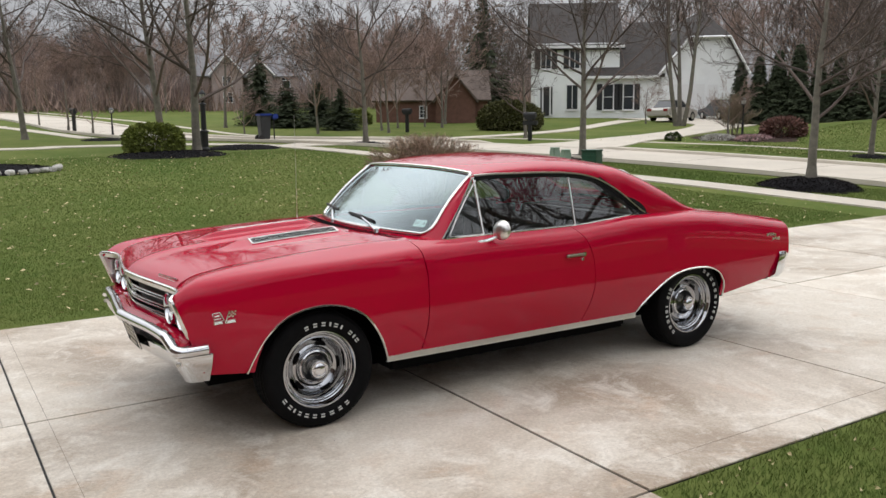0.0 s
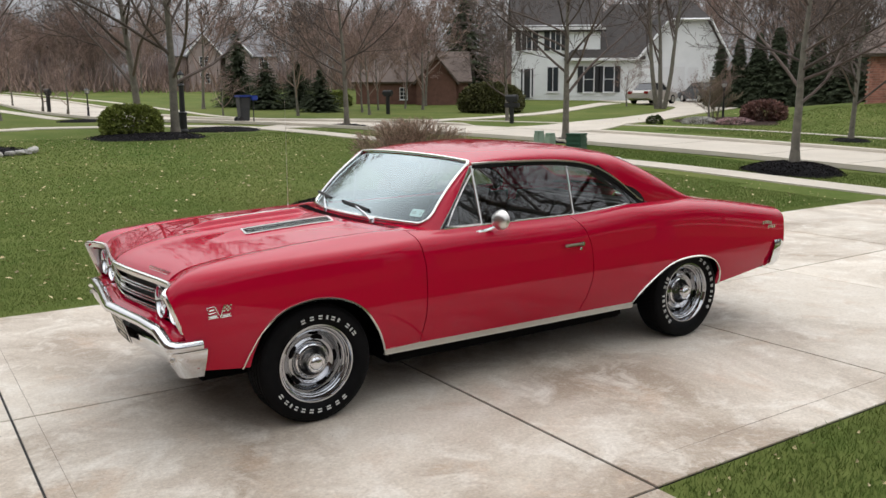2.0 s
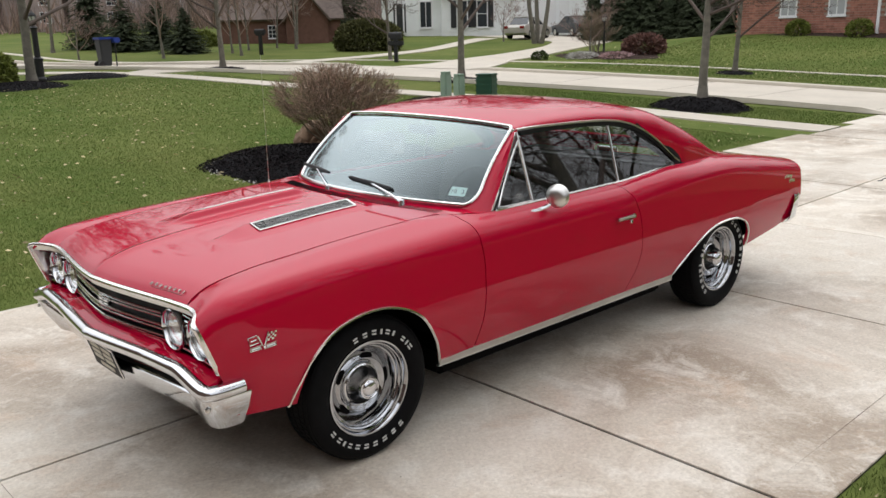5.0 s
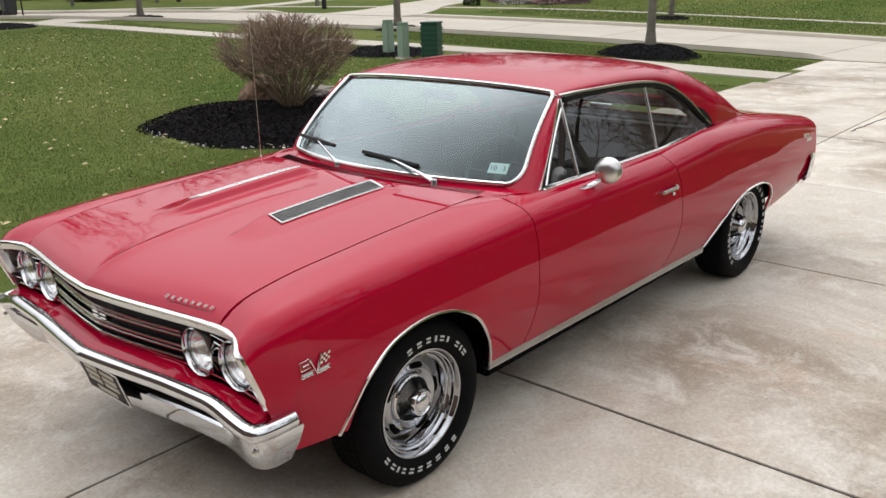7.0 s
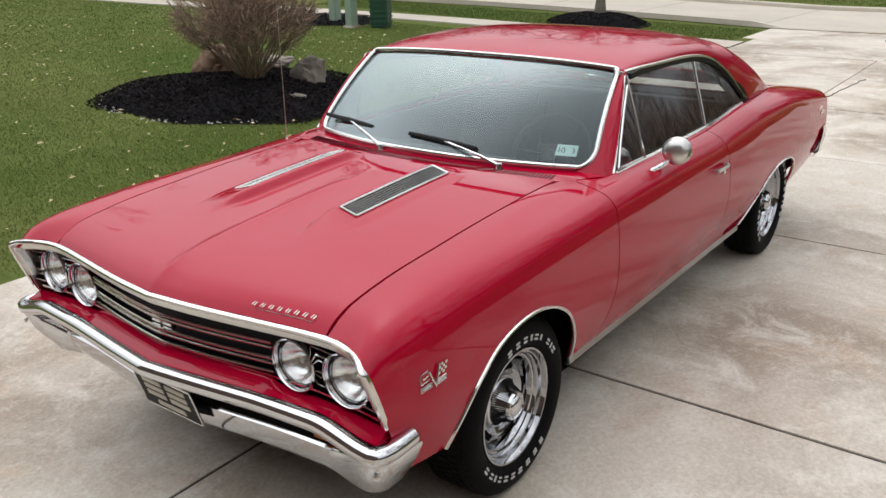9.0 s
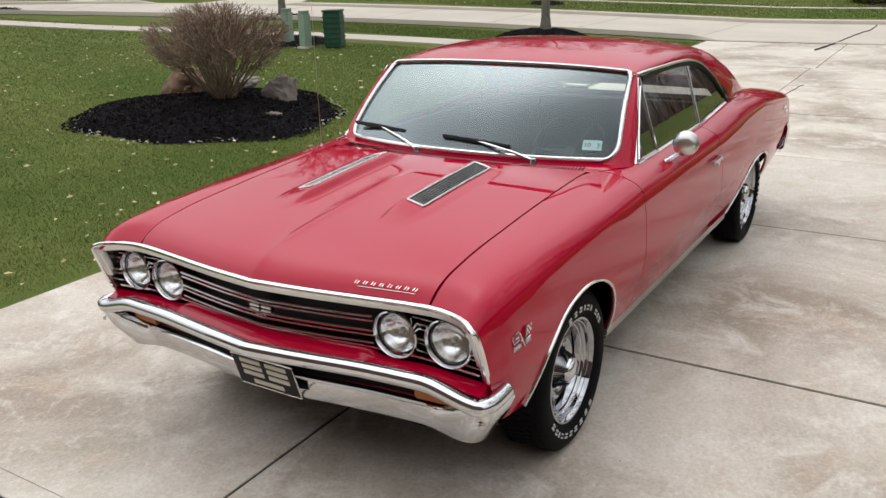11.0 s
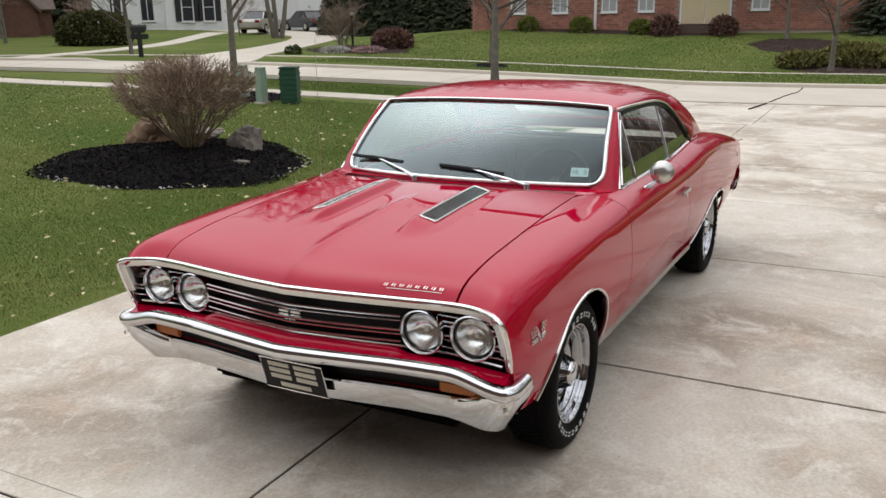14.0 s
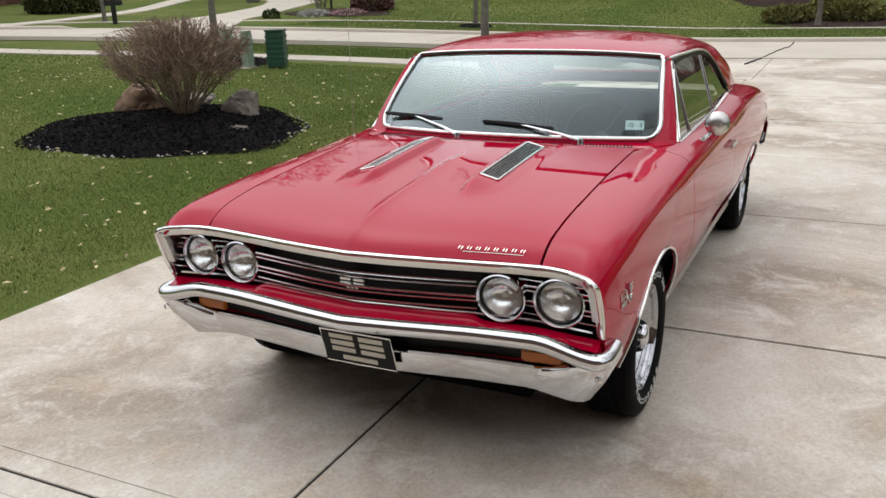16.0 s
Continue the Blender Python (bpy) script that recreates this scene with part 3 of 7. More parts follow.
for s in (-1, 1):
    # drip rail moulding from the pillar foot up over the side glass and down to the belt
    pts = [(0.845, s * 0.795, 0.972), (0.96, s * 0.752, 1.10), (1.06, s * 0.718, 1.225), (1.13, s * 0.694, 1.318)]
    pts = spline(pts, 6)
    part("pillar_trim", sweep(pts, [(-0.003, -0.0055), (0.006, -0.0055), (0.006, 0.0055), (-0.003, 0.0055)], [((0, s, 0.2), (-0.7, 0, 0.6))] * len(pts)), STAINLESS, car, "bright pillar moulding")
    pts = [(x, s * (rail_y(x) + 0.002), rail_z(x) - 0.004) for x in np.linspace(1.13, 2.53, 44)]
    part("drip_rail", sweep(pts, [(-0.004, -0.007), (0.013, -0.006), (0.013, 0.003), (-0.004, 0.008)], [((0, s, 0.15), (0, 0, 1))] * len(pts)), BRUSHED, car, "bright drip-rail moulding")
    # painted windshield pillar
    rows = []
    for k in range(-1, 13):
        v = k / 12
        a = ws_point(s * ws_half(max(v, 0.0)), v) + Vector((0.004, s * 0.006, 0))
        b = Vector((0.842, s * 0.795, 0.966)).lerp(Vector((1.15, s * 0.690, 1.330)), v)
        b.x += 0.0
        mid = a.lerp(b, 0.5) + Vector((-0.010, s * 0.012, 0.006))
        rows.append([a, mid, b])
    part("windshield_pillar", grid(rows), PAINT, car, smooth=60, solid=0.008, offset=0)
    part("pillar_lining", grid([[p[0] + Vector((0.03, -s * 0.03, -0.01)), p[2] + Vector((0.02, -s * 0.03, 0))] for p in rows[2:]]), BLACK, car, solid=0.01)
    # glass: vent pane, door glass, quarter glass in one leaning plane
    lean = lambda z: 0.800 - (z - 0.96) * 0.29
    gp = lambda x, z: (x, s * lean(z), z)
    front_line = lambda z: 0.865 + (z - 0.965) * (1.15 - 0.865) / (1.325 - 0.965)
    rear_line = lambda z: 2.50 - (0.40) * sm(1.0, 1.31, z)
    post = lambda z: 1.145 - 0.02 * (z - 0.965)
    split = lambda z: 1.885 + 0.04 * (z - 0.965)

    def pane(name, fa, fb, zt, label=""):
        rows = []
        for j in range(9):
            rr = []
            for i in range(9):
                u = i / 8
                z = 0.965 + 0.36 * j / 8
                x = fa(z) + (fb(z) - fa(z)) * u
                z = min(z, zt(x))
                x = min(max(x, fa(z)), fb(z))
                rr.append(gp(x, z))
            rows.append(rr)
        bm = grid(rows)
        ob = part(name, bm, SIDEGLASS, car, label)
        ob.visible_shadow = False
        return ob

    top = lambda x: rail_z(x) - 0.012 if x > 1.13 else 1.33
    pane("vent_window", front_line, lambda z: max(front_line(z) + 0.002, post(z)), lambda x: 0.98 + (x - 0.865) * 1.22 if x < 1.13 else 1.32)
    pane("door_glass", post, split, top)
    pane("quarter_glass", split, rear_line, top)
    part("vent_window_post", tube([gp(post(z), z) for z in np.linspace(0.96, 1.322, 6)], 0.009, 8), STAINLESS, car, "bright vent-window post")
    part("vent_window_frame", tube([gp(x + 0.012, z) for x, z in ((1.14, 1.30), (1.05, 1.20), (0.95, 1.075), (0.885, 0.985), (0.95, 0.977), (1.13, 0.977))], 0.006, 6), STAINLESS, car)
    part("quarter_glass_edge", tube([gp(split(z), z) for z in np.linspace(0.96, 1.318, 6)], 0.008, 8), STAINLESS, car, "bright glass edge moulding")
    # black seal round the opening
    seal = [gp(x, rail_z(x) - 0.02) for x in np.linspace(1.16, 2.47, 30)]
    part("roof_seal", sweep(seal, [(-0.03, -0.012), (0.012, -0.012), (0.012, 0.012), (-0.03, 0.012)], [((0, s, 0), (0, 0, 1))] * len(seal)), BLACK, car)
    seal = [gp(rear_line(z) - 0.01 + 0.02, z) for z in np.linspace(0.985, 1.26, 12)]
    part("quarter_seal", sweep(seal, [(-0.05, -0.03), (0.004, -0.03), (0.004, 0.035), (-0.05, 0.035)], [((0, s, 0), (1, 0, 0.6))] * len(seal)), BLACK, car)

# door mirror on the driver's door
mir = part("door_mirror", lathe([(0.0, 0.03), (0.02, 0.03), (0.042, 0.024), (0.058, 0.010), (0.062, -0.004), (0.058, -0.008), (0.0, -0.008)], 32, pose(1.19, -0.918, 1.012, 0, -82, 20) @ Matrix.Scale(0.98, 4)), BRUSHED, car, "round chrome door mirror")
part("mirror_glass", lathe([(0.0, 0.0), (0.055, 0.0), (0.055, -0.003), (0, -0.003)], 32, pose(1.1995, -0.9146, 1.011, 0, -82, 20) @ Matrix.Scale(0.96, 4)), MIRROR, mir)
part("mirror_arm", tube(spline([(1.185, -0.905, 0.99), (1.16, -0.890, 0.966), (1.10, -0.866, 0.945), (1.02, -0.852, 0.934)], 4), [0.008] * 5 + [0.010] * 4 + [0.013] * 4, 8), CHROME, mir)

# wipers
for py, tipa, tipb in ((-0.408, (0.690, 0.09, 1.055), (0.684, -0.26, 1.034)), (0.20, (0.815, 0.69, 1.055), (0.730, 0.33, 1.050))):
    base = Vector((0.625, py, 0.992))
    elbow = Vector(tipa).lerp(Vector(tipb), 0.52) + Vector((-0.014, 0, 0.010))
    arm = part("wiper_arm", tube([base + Vector((-0.012, 0, 0.006)), base.lerp(elbow, 0.3) + Vector((-0.012, 0, 0.012)), elbow], [0.010, 0.007, 0.0045], 8), CHROME, car, "chrome wiper arm")
    part("wiper_pivot", lathe([(0, 0.02), (0.012, 0.018), (0.015, 0.0), (0.018, -0.012)], 16, Matrix.Translation(base + Vector((-0.012, 0, 0)))), CHROME, arm)
    part("wiper_blade", tube([Vector(tipa) + Vector((-0.008, 0, 0.006)), elbow + Vector((0.004, 0, -0.004)), Vector(tipb) + Vector((-0.008, 0, 0.006))], [0.009, 0.014, 0.009], 6), BLACK, arm)
    part("blade_holder", tube([Vector(tipa).lerp(Vector(tipb), 0.25) + Vector((-0.014, 0, 0.011)), elbow + Vector((-0.004, 0, 0.004)), Vector(tipa).lerp(Vector(tipb), 0.8) + Vector((-0.014, 0, 0.011))], 0.0045, 6), BLACK, arm)

# aerial on the far fender
aerial = part("aerial", lathe([(0, 0.026), (0.004, 0.025), (0.006, 0.014), (0.010, 0.009), (0.012, 0.0)], 16, pose(0.594, 0.765, 0.957)), BRUSHED, car, "chrome aerial with a thin mast")
part("aerial_mast", tube([(0.594, 0.765, 0.975), (0.595, 0.7655, 1.03), (0.60, 0.766, 1.72)], [0.003, 0.0016, 0.0009], 6), BRUSHED, aerial)

# inspection sticker inside the glass
stk = part("windshield_sticker", grid([[ws_point(-0.90, 0.10) + Vector((0.006, 0, 0)), ws_point(-0.79, 0.10) + Vector((0.006, 0, 0))], [ws_point(-0.90, 0.20) + Vector((0.006, 0, 0)), ws_point(-0.79, 0.20) + Vector((0.006, 0, 0))]]), STICKER, car, "small pale registration sticker", smooth=0, solid=0.001)


def sticker_text(body, u, size):
    cu = bpy.data.curves.new("sticker_number", "FONT")
    cu.body, cu.size, cu.align_x, cu.align_y = body, size, "CENTER", "CENTER"
    cu.materials.append(STICKER_INK)
    o = new("sticker_number", cu)
    c = ws_point(u, 0.15)
    right = (ws_point(u - 0.02, 0.15) - ws_point(u + 0.02, 0.15)).normalized()
    up = (ws_point(u, 0.2) - ws_point(u, 0.1)).normalized()
    nrm = right.cross(up)
    m = Matrix((right, up, nrm)).transposed().to_4x4()
    m.translation = c + Vector((0.004, 0, 0))
    o.parent = stk
    o.matrix_local = m
    return o


sticker_text("10", -0.817, 0.034)
sticker_text("3", -0.88, 0.034)

# ---------- front end ----------
head_z = lambda y: 0.830 - 0.004 * sm(0.0, 0.66, abs(y))
half = [Vector((nose_x(y), y, head_z(y))) for y in np.linspace(0.0, 0.825, 34)]
half += spline([half[-1], (-0.779, 0.851, 0.816), (-0.772, 0.865, 0.790), (-0.740, 0.871, 0.70), (-0.706, 0.868, 0.608)], 6)[1:]
mouth = [Vector((p.x, -p.y, p.z)) for p in reversed(half)] + half[1:]
turns = [(mouth[min(i + 1, len(mouth) - 1)] - mouth[max(i - 1, 0)]).normalized() for i in range(len(mouth))]
ways = [(Vector((-1, 0, 0)), Vector((0, t.z, -t.y)).normalized()) for t in turns]
rows_lip, rows_band = [], []
for p, (o, q) in zip(mouth, ways):
    rows_lip.append([p + o * b + q * a for a, b in ((-0.006, -0.008), (-0.006, 0.004), (-0.002, 0.009), (0.005, 0.010), (0.010, 0.006), (0.011, -0.004), (-0.006, -0.008))])
    rows_band.append([p + o * b + q * a for a, b in ((0.010, 0.003), (0.020, 0.001), (0.0205, -0.001), (0.032, -0.004), (0.035, -0.007), (0.036, -0.03))])
part("hood_lip", grid(rows_lip), STAINLESS, car, "bright moulding framing the nose opening", smooth=40)
part("header_band", grid(rows_band[4:-4]), BRUSHED, car, "satin silver band inside the nose moulding", smooth=20, solid=0.003)
for s in (-1, 1):
    # bars outside and between the lamps
    outer = part("outer_grille", grid([[(-0.60, s * y, z) for y in (0.60, 0.72, 0.845)] for z in (0.61, 0.70, 0.765)]), BLACK, car, "black outer grille section with bright bars", solid=0.008)
    part("outer_bezel", grid([[(front_x(z) + dx, s * (0.852 - 0.2 * max(0.0, z - 0.74)), z) for dx in (0.0, 0.03, 0.09)] for z in (0.61, 0.66, 0.72, 0.772)]), BRUSHED, outer, solid=0.005, offset=0)
    for z, br in ((0.772, 0.003), (0.750, 0.0046), (0.733, 0.003), (0.697, 0.0046), (0.680, 0.003), (0.652, 0.003)):
        c = math.sqrt(max(0.0, 0.086 ** 2 - (z - 0.707) ** 2))
        for y0, y1 in ((0.722 + c, 0.85), (0.528 + c, 0.722 - c)):
            if y1 - y0 > 0.012:
                part("grille_bar", tube([(-0.686 - 0.10 * max(0.0, y - 0.60), s * y, z) for y in (y0, (y0 + y1) / 2, y1)], br, 6), STAINLESS, outer)

# recessed grille back, lower trim and bars
grille_x = lambda y: nose_x(abs(y)) + 0.062 - 0.012 * sm(0.5, 0.8, abs(y))
gy = [-0.832 + 1.664 * k / 60 for k in range(61)]
mid_gy = [y for y in gy if abs(y) < 0.47]
low_x = curve_of([(0, -0.755), (0.3, -0.722), (0.45, -0.702), (0.66, -0.690), (0.80, -0.692), (0.88, -0.702)])
grille = part("grille", grid([[(grille_x(y) + 0.035, y, z) for y in mid_gy] for z in (0.62, 0.70, 0.80)]), BLACK, car, "black recessed grille with thin bright bars", solid=0.01)
LOW = lambda y: 0.632 - 0.012 * sm(0.6, 0.83, abs(y))
part("grille_floor", grid([[(low_x(abs(y)) + t, y, LOW(y) - 0.004) for y in gy] for t in (0.0, 0.12)]), BLACK, grille, solid=0.004)
pts = [(low_x(abs(y)), y, LOW(y)) for y in gy]
part("grille_trim", sweep(pts, [(-0.004, -0.003), (0.004, -0.003), (0.004, 0.004), (-0.004, 0.003)], [((-1, 0, 0), (0, 0, 1))] * len(pts)), STAINLESS, grille)
for z0, r in ((0.750, 0.0058), (0.733, 0.0042), (0.697, 0.0058), (0.680, 0.0042), (0.652, 0.0045)):
    part("grille_bar", tube([(grille_x(y) - 0.034, y, z0) for y in gy if abs(y) < 0.46], r, 8), STAINLESS, grille)
# round emblem block of two plain shapes over a small bar
gx0 = grille_x(0) - 0.03
emb = part("grille_emblem", box((gx0 + 0.006, -0.05, 0.700), (gx0 + 0.022, 0.05, 0.735), 0.004), BLACK, grille, "plain bright emblem bars on the grille")
for y0 in (-0.049, 0.004):
    for z0 in (0.698, 0.713, 0.728):
        part("emblem_bar", box((gx0, y0, z0), (gx0 + 0.012, y0 + 0.045, z0 + 0.009), 0.003), STAINLESS, emb)
for y0 in (-0.024, -0.007, 0.010):
    part("emblem_bar", box((gx0 + 0.002, y0, 0.679), (gx0 + 0.012, y0 + 0.013, 0.690), 0.002), STAINLESS, emb)
# headlamps
for s in (-1, 1):
    for hy, hx, hz in ((0.722, -0.680, 0.706), (0.528, -0.688, 0.700)):
        m = Matrix.Translation((hx, s * hy, hz)) @ Matrix.Rotation(radians(-90), 4, "Y") @ Matrix.Scale(0.86, 4)
        lamp = part("headlamp", lathe([(0.0, -0.062), (0.02, -0.059), (0.045, -0.046), (0.065, -0.026), (0.080, 0.0)], 40, m), REFLECTOR, car, "round sealed-beam headlamp with a chrome bezel")
        part("lamp_bezel", lathe([(0.081, -0.03), (0.082, 0.0), (0.0835, 0.006), (0.0845, 0.001), (0.089, 0.002), (0.091, 0.024), (0.095, 0.029), (0.0995, 0.026), (0.101, 0.012), (0.101, -0.05)], 48, m), CHROME, lamp)
        part("bezel_shadow_ring", lathe([(0.0832, 0.0065), (0.0862, 0.0055), (0.0885, 0.0035)], 48, m), BLACK, lamp)
        ln = part("lamp_lens", lathe([(0.0, 0.016), (0.03, 0.0145), (0.06, 0.009), (0.078, 0.002), (0.082, -0.004)], 40, m), LENS, lamp)
        ln.visible_shadow = False
        part("bulb_shield", lathe([(0.0, -0.018), (0.011, -0.018), (0.013, -0.024), (0.011, -0.04)], 16, m), SATIN, lamp)
        bm = bmesh.new()
        for k in range(-5, 6):
            xx = k * 0.0125
            zz = math.sqrt(0.07 ** 2 - xx ** 2)
            add_tube(bm, [m @ Vector((v, xx, 0.013 - 2.0 * (xx * xx + v * v))) for v in np.linspace(-zz, zz, 7)], 0.0012, 4)
        fl = part("lens_flutes", bm, LENS, lamp)
        fl.visible_shadow = False
        part("lamp_shell", lathe([(0.1, -0.04), (0.1, -0.10), (0.0, -0.10)], 32, m), BLACK, lamp)
# painted apron behind the bumper
rows = []
bumper_x = lambda y: float(np.interp(abs(y), (0, 0.2, 0.45, 0.7, 0.86), (-0.868, -0.846, -0.816, -0.798, -0.790)))
for t, z in ((0.0, 0.627), (0.45, 0.621), (0.52, 0.614), (1.0, 0.596), (0.5, 0.580), (-0.7, 0.560), (-0.9, 0.42)):
    row = []
    for y in gy:
        back = low_x(abs(y)) + 0.002
        row.append((back + (bumper_x(y) + 0.042 - back) * t, y * 1.035, min(z, LOW(y) - 0.005 - 0.02 * sm(0.40, 0.46, abs(y))) - 0.022 * sm(0.66, 0.87, abs(y)) * max(0.0, min(1.0, t * 1.2))))
    rows.append(row)
part("front_apron", grid(rows), PAINT, car, smooth=25, solid=0.01)

# front bumper: upper bar, lower bar, wings


def bumper_line():
    out = []
    for k in range(49):
        y = 0.86 * k / 48
        out.append(Vector((float(np.interp(y, (0, 0.2, 0.45, 0.7, 0.86), (-0.868, -0.846, -0.816, -0.798, -0.790))), y, 0)))
    end = spline([out[-1], (-0.778, 0.886, 0), (-0.745, 0.904, 0), (-0.69, 0.909, 0), (-0.62, 0.907, 0)], 6)
    return out[:-1] + [Vector(p) for p in end]


half = bumper_line()
line = [Vector((p.x, -p.y, 0)) for p in reversed(half)] + half[1:]
tang = [(line[min(i + 1, len(line) - 1)] - line[max(i - 1, 0)]).normalized() for i in range(len(line))]
outs = [Vector((-t.y, t.x, 0)) * 1.0 for t in tang]
outs = [o if (o.x < 0 or o.y * p.y > 0) else -o for o, p in zip(outs, line)]
arc = [abs(p.y) + max(0, p.x + 0.80) * 1.2 for p in line]


def bumper_rows(profile):
    rows = []
    for p, o, a in zip(line, outs, arc):
        w = sm(0.66, 0.87, abs(p.y))
        lift = 0.010 * sm(0.0, 0.6, abs(p.y)) * (1 - w)
        rows.append([p + o * (oo + w * ow) + Vector((0, 0, z + lift + w * zz)) for oo, z, zz, ow in profile])
    return rows


upper = [(-0.050, 0.596, -0.030, 0), (-0.040, 0.607, -0.032, 0), (-0.022, 0.612, -0.034, 0), (-0.007, 0.606, -0.034, 0), (0.003, 0.595, -0.034, 0), (0.005, 0.580, -0.034, 0), (0.001, 0.566, -0.034, 0), (-0.012, 0.554, -0.034, 0), (-0.034, 0.546, -0.034, 0), (-0.07, 0.543, -0.034, 0)]
bumper = part("front_bumper", grid(bumper_rows(upper)), CHROME, car, "chrome front bumper with a slotted lower bar", smooth=50, solid=0.004)


def lower_rows():
    """Rows of the lower bar, set back behind the crest and coming forward into the wings."""
    out = []
    for fc, fw, fy, zc, zw in ((0.12, 0.05, 0.03, 0.470, 0.523), (0.086, 0.012, 0.0, 0.473, 0.530), (0.078, 0.010, -0.003, 0.465, 0.520), (0.084, 0.032, 0.024, 0.430, 0.455), (0.098, 0.072, 0.064, 0.388, 0.388), (0.104, 0.084, 0.076, 0.378, 0.366), (0.114, 0.096, 0.088, 0.378, 0.366)):
        yb = 0.905 - fy
        half = []
        for k in range(49):
            y = (yb - 0.05) * k / 48
            w = sm(0.66, 0.86, y * 0.905 / yb)
            xf = float(np.interp(y, (0, 0.2, 0.45, 0.7, 0.86), (-0.868, -0.846, -0.816, -0.798, -0.790)))
            half.append(Vector((xf + fc + w * (fw - fc), y, zc + 0.004 * sm(0.0, 0.5, y) * (1 - w) + w * (zw - zc))))
        x0 = half[-1].x
        half = half[:-1] + spline([half[-1], (x0 + 0.014, yb - 0.018, zw), (x0 + 0.045, yb - 0.002, zw), (max(x0 + 0.08, -0.66), yb, zw), (max(x0 + 0.10, -0.60), yb, zw)], 5)
        out.append([Vector((v.x, -v.y, v.z)) for v in reversed(half)] + half[1:])
    return out


part("bumper_lower_bar", grid(lower_rows()), CHROME, bumper, smooth=50, solid=0.004)
slot_p = [(-0.125, 0.57, 0, 0.03), (-0.125, 0.468, 0, 0.03)]
part("bumper_slot", grid(bumper_rows(slot_p)), BLACK, bumper, solid=0.004)
for s in (-1, 1):
    for y, z in ((0.428, 0.445), (0.885, 0.487)):
        i = min(range(len(line)), key=lambda k: abs(line[k].y - s * y) + (10 if line[k].x > -0.7 else 0))
        p, o = line[i], outs[i]
        q = p + o * (-0.096 if y < 0.5 else -0.012) + Vector((0, 0, z))
        m = Matrix.Translation(q) @ o.to_track_quat("Z", "Y").to_matrix().to_4x4()
        part("bumper_bolt", lathe([(0, 0.004), (0.007, 0.0035), (0.011, 0.001), (0.012, -0.006)], 20, m), BRUSHED, bumper)
    # turn lamp in the slot
    i0 = min(range(len(line)), key=lambda k: abs(line[k].y - s * 0.68))
    p, o = line[i0], outs[i0]
    m = Matrix.Translation(p + o * (-0.085) + Vector((0, 0, 0.513))) @ o.to_track_quat("X", "Z").to_matrix().to_4x4()
    part("turn_lamp", box((-0.01, -0.07, -0.021), (0.01, 0.07, 0.021), 0.006, m), AMBER, bumper, "amber turn lamp in the bumper slot")
# number plate: black with cream bars in place of characters
pm = pose(-0.80, -0.03, 0.466, 0, -16, 0) @ Matrix.Scale(0.93, 4)
plate = part("number_plate", box((-0.004, -0.152, -0.078), (0.004, 0.152, 0.078), 0.003, pm), PLATE, car, "black front plate with cream raised markings")
for y0, y1, z0, z1 in ((-0.115, -0.012, 0.042, 0.064), (0.012, 0.115, 0.042, 0.064), (-0.115, -0.012, 0.010, 0.032), (0.012, 0.115, 0.010, 0.032), (-0.115, -0.012, -0.022, 0.0), (0.012, 0.115, -0.022, 0.0), (-0.075, 0.075, -0.062, -0.040)):
    part("plate_bar", box((-0.0065, y0, z0), (-0.003, y1, z1), 0.001, pm), CREAM, plate)
part("plate_frame", tube([pm @ Vector(q) for q in ((-0.003, -0.152, -0.078), (-0.003, 0.152, -0.078), (-0.003, 0.152, 0.078), (-0.003, -0.152, 0.078), (-0.003, -0.152, -0.078))], 0.003, 5), STAINLESS, plate)

# name badge on the hood: a row of small bright bars
for k in range(8):
    y = -0.392 - k * 0.029
    x = nose_x(abs(y)) + 0.036
    m = pose(x, y, hood_z(x, y) + 0.003, 0, -28, -12)
    add = bmesh.new()
    for dy in (-0.0055, 0.0055):
        add_box(add, (-0.0075, dy - 0.0014, -0.002), (0.0075, dy + 0.0014, 0.003), 0, m)
    part("badge_mark", add, STAINLESS, hood, smooth=0)
part("badge_rule", tube([(nose_x(abs(y)) + 0.025, y, hood_z(nose_x(abs(y)) + 0.025, y) + 0.002) for y in np.linspace(-0.40, -0.60, 10)], 0.0014, 5), STAINLESS, hood)
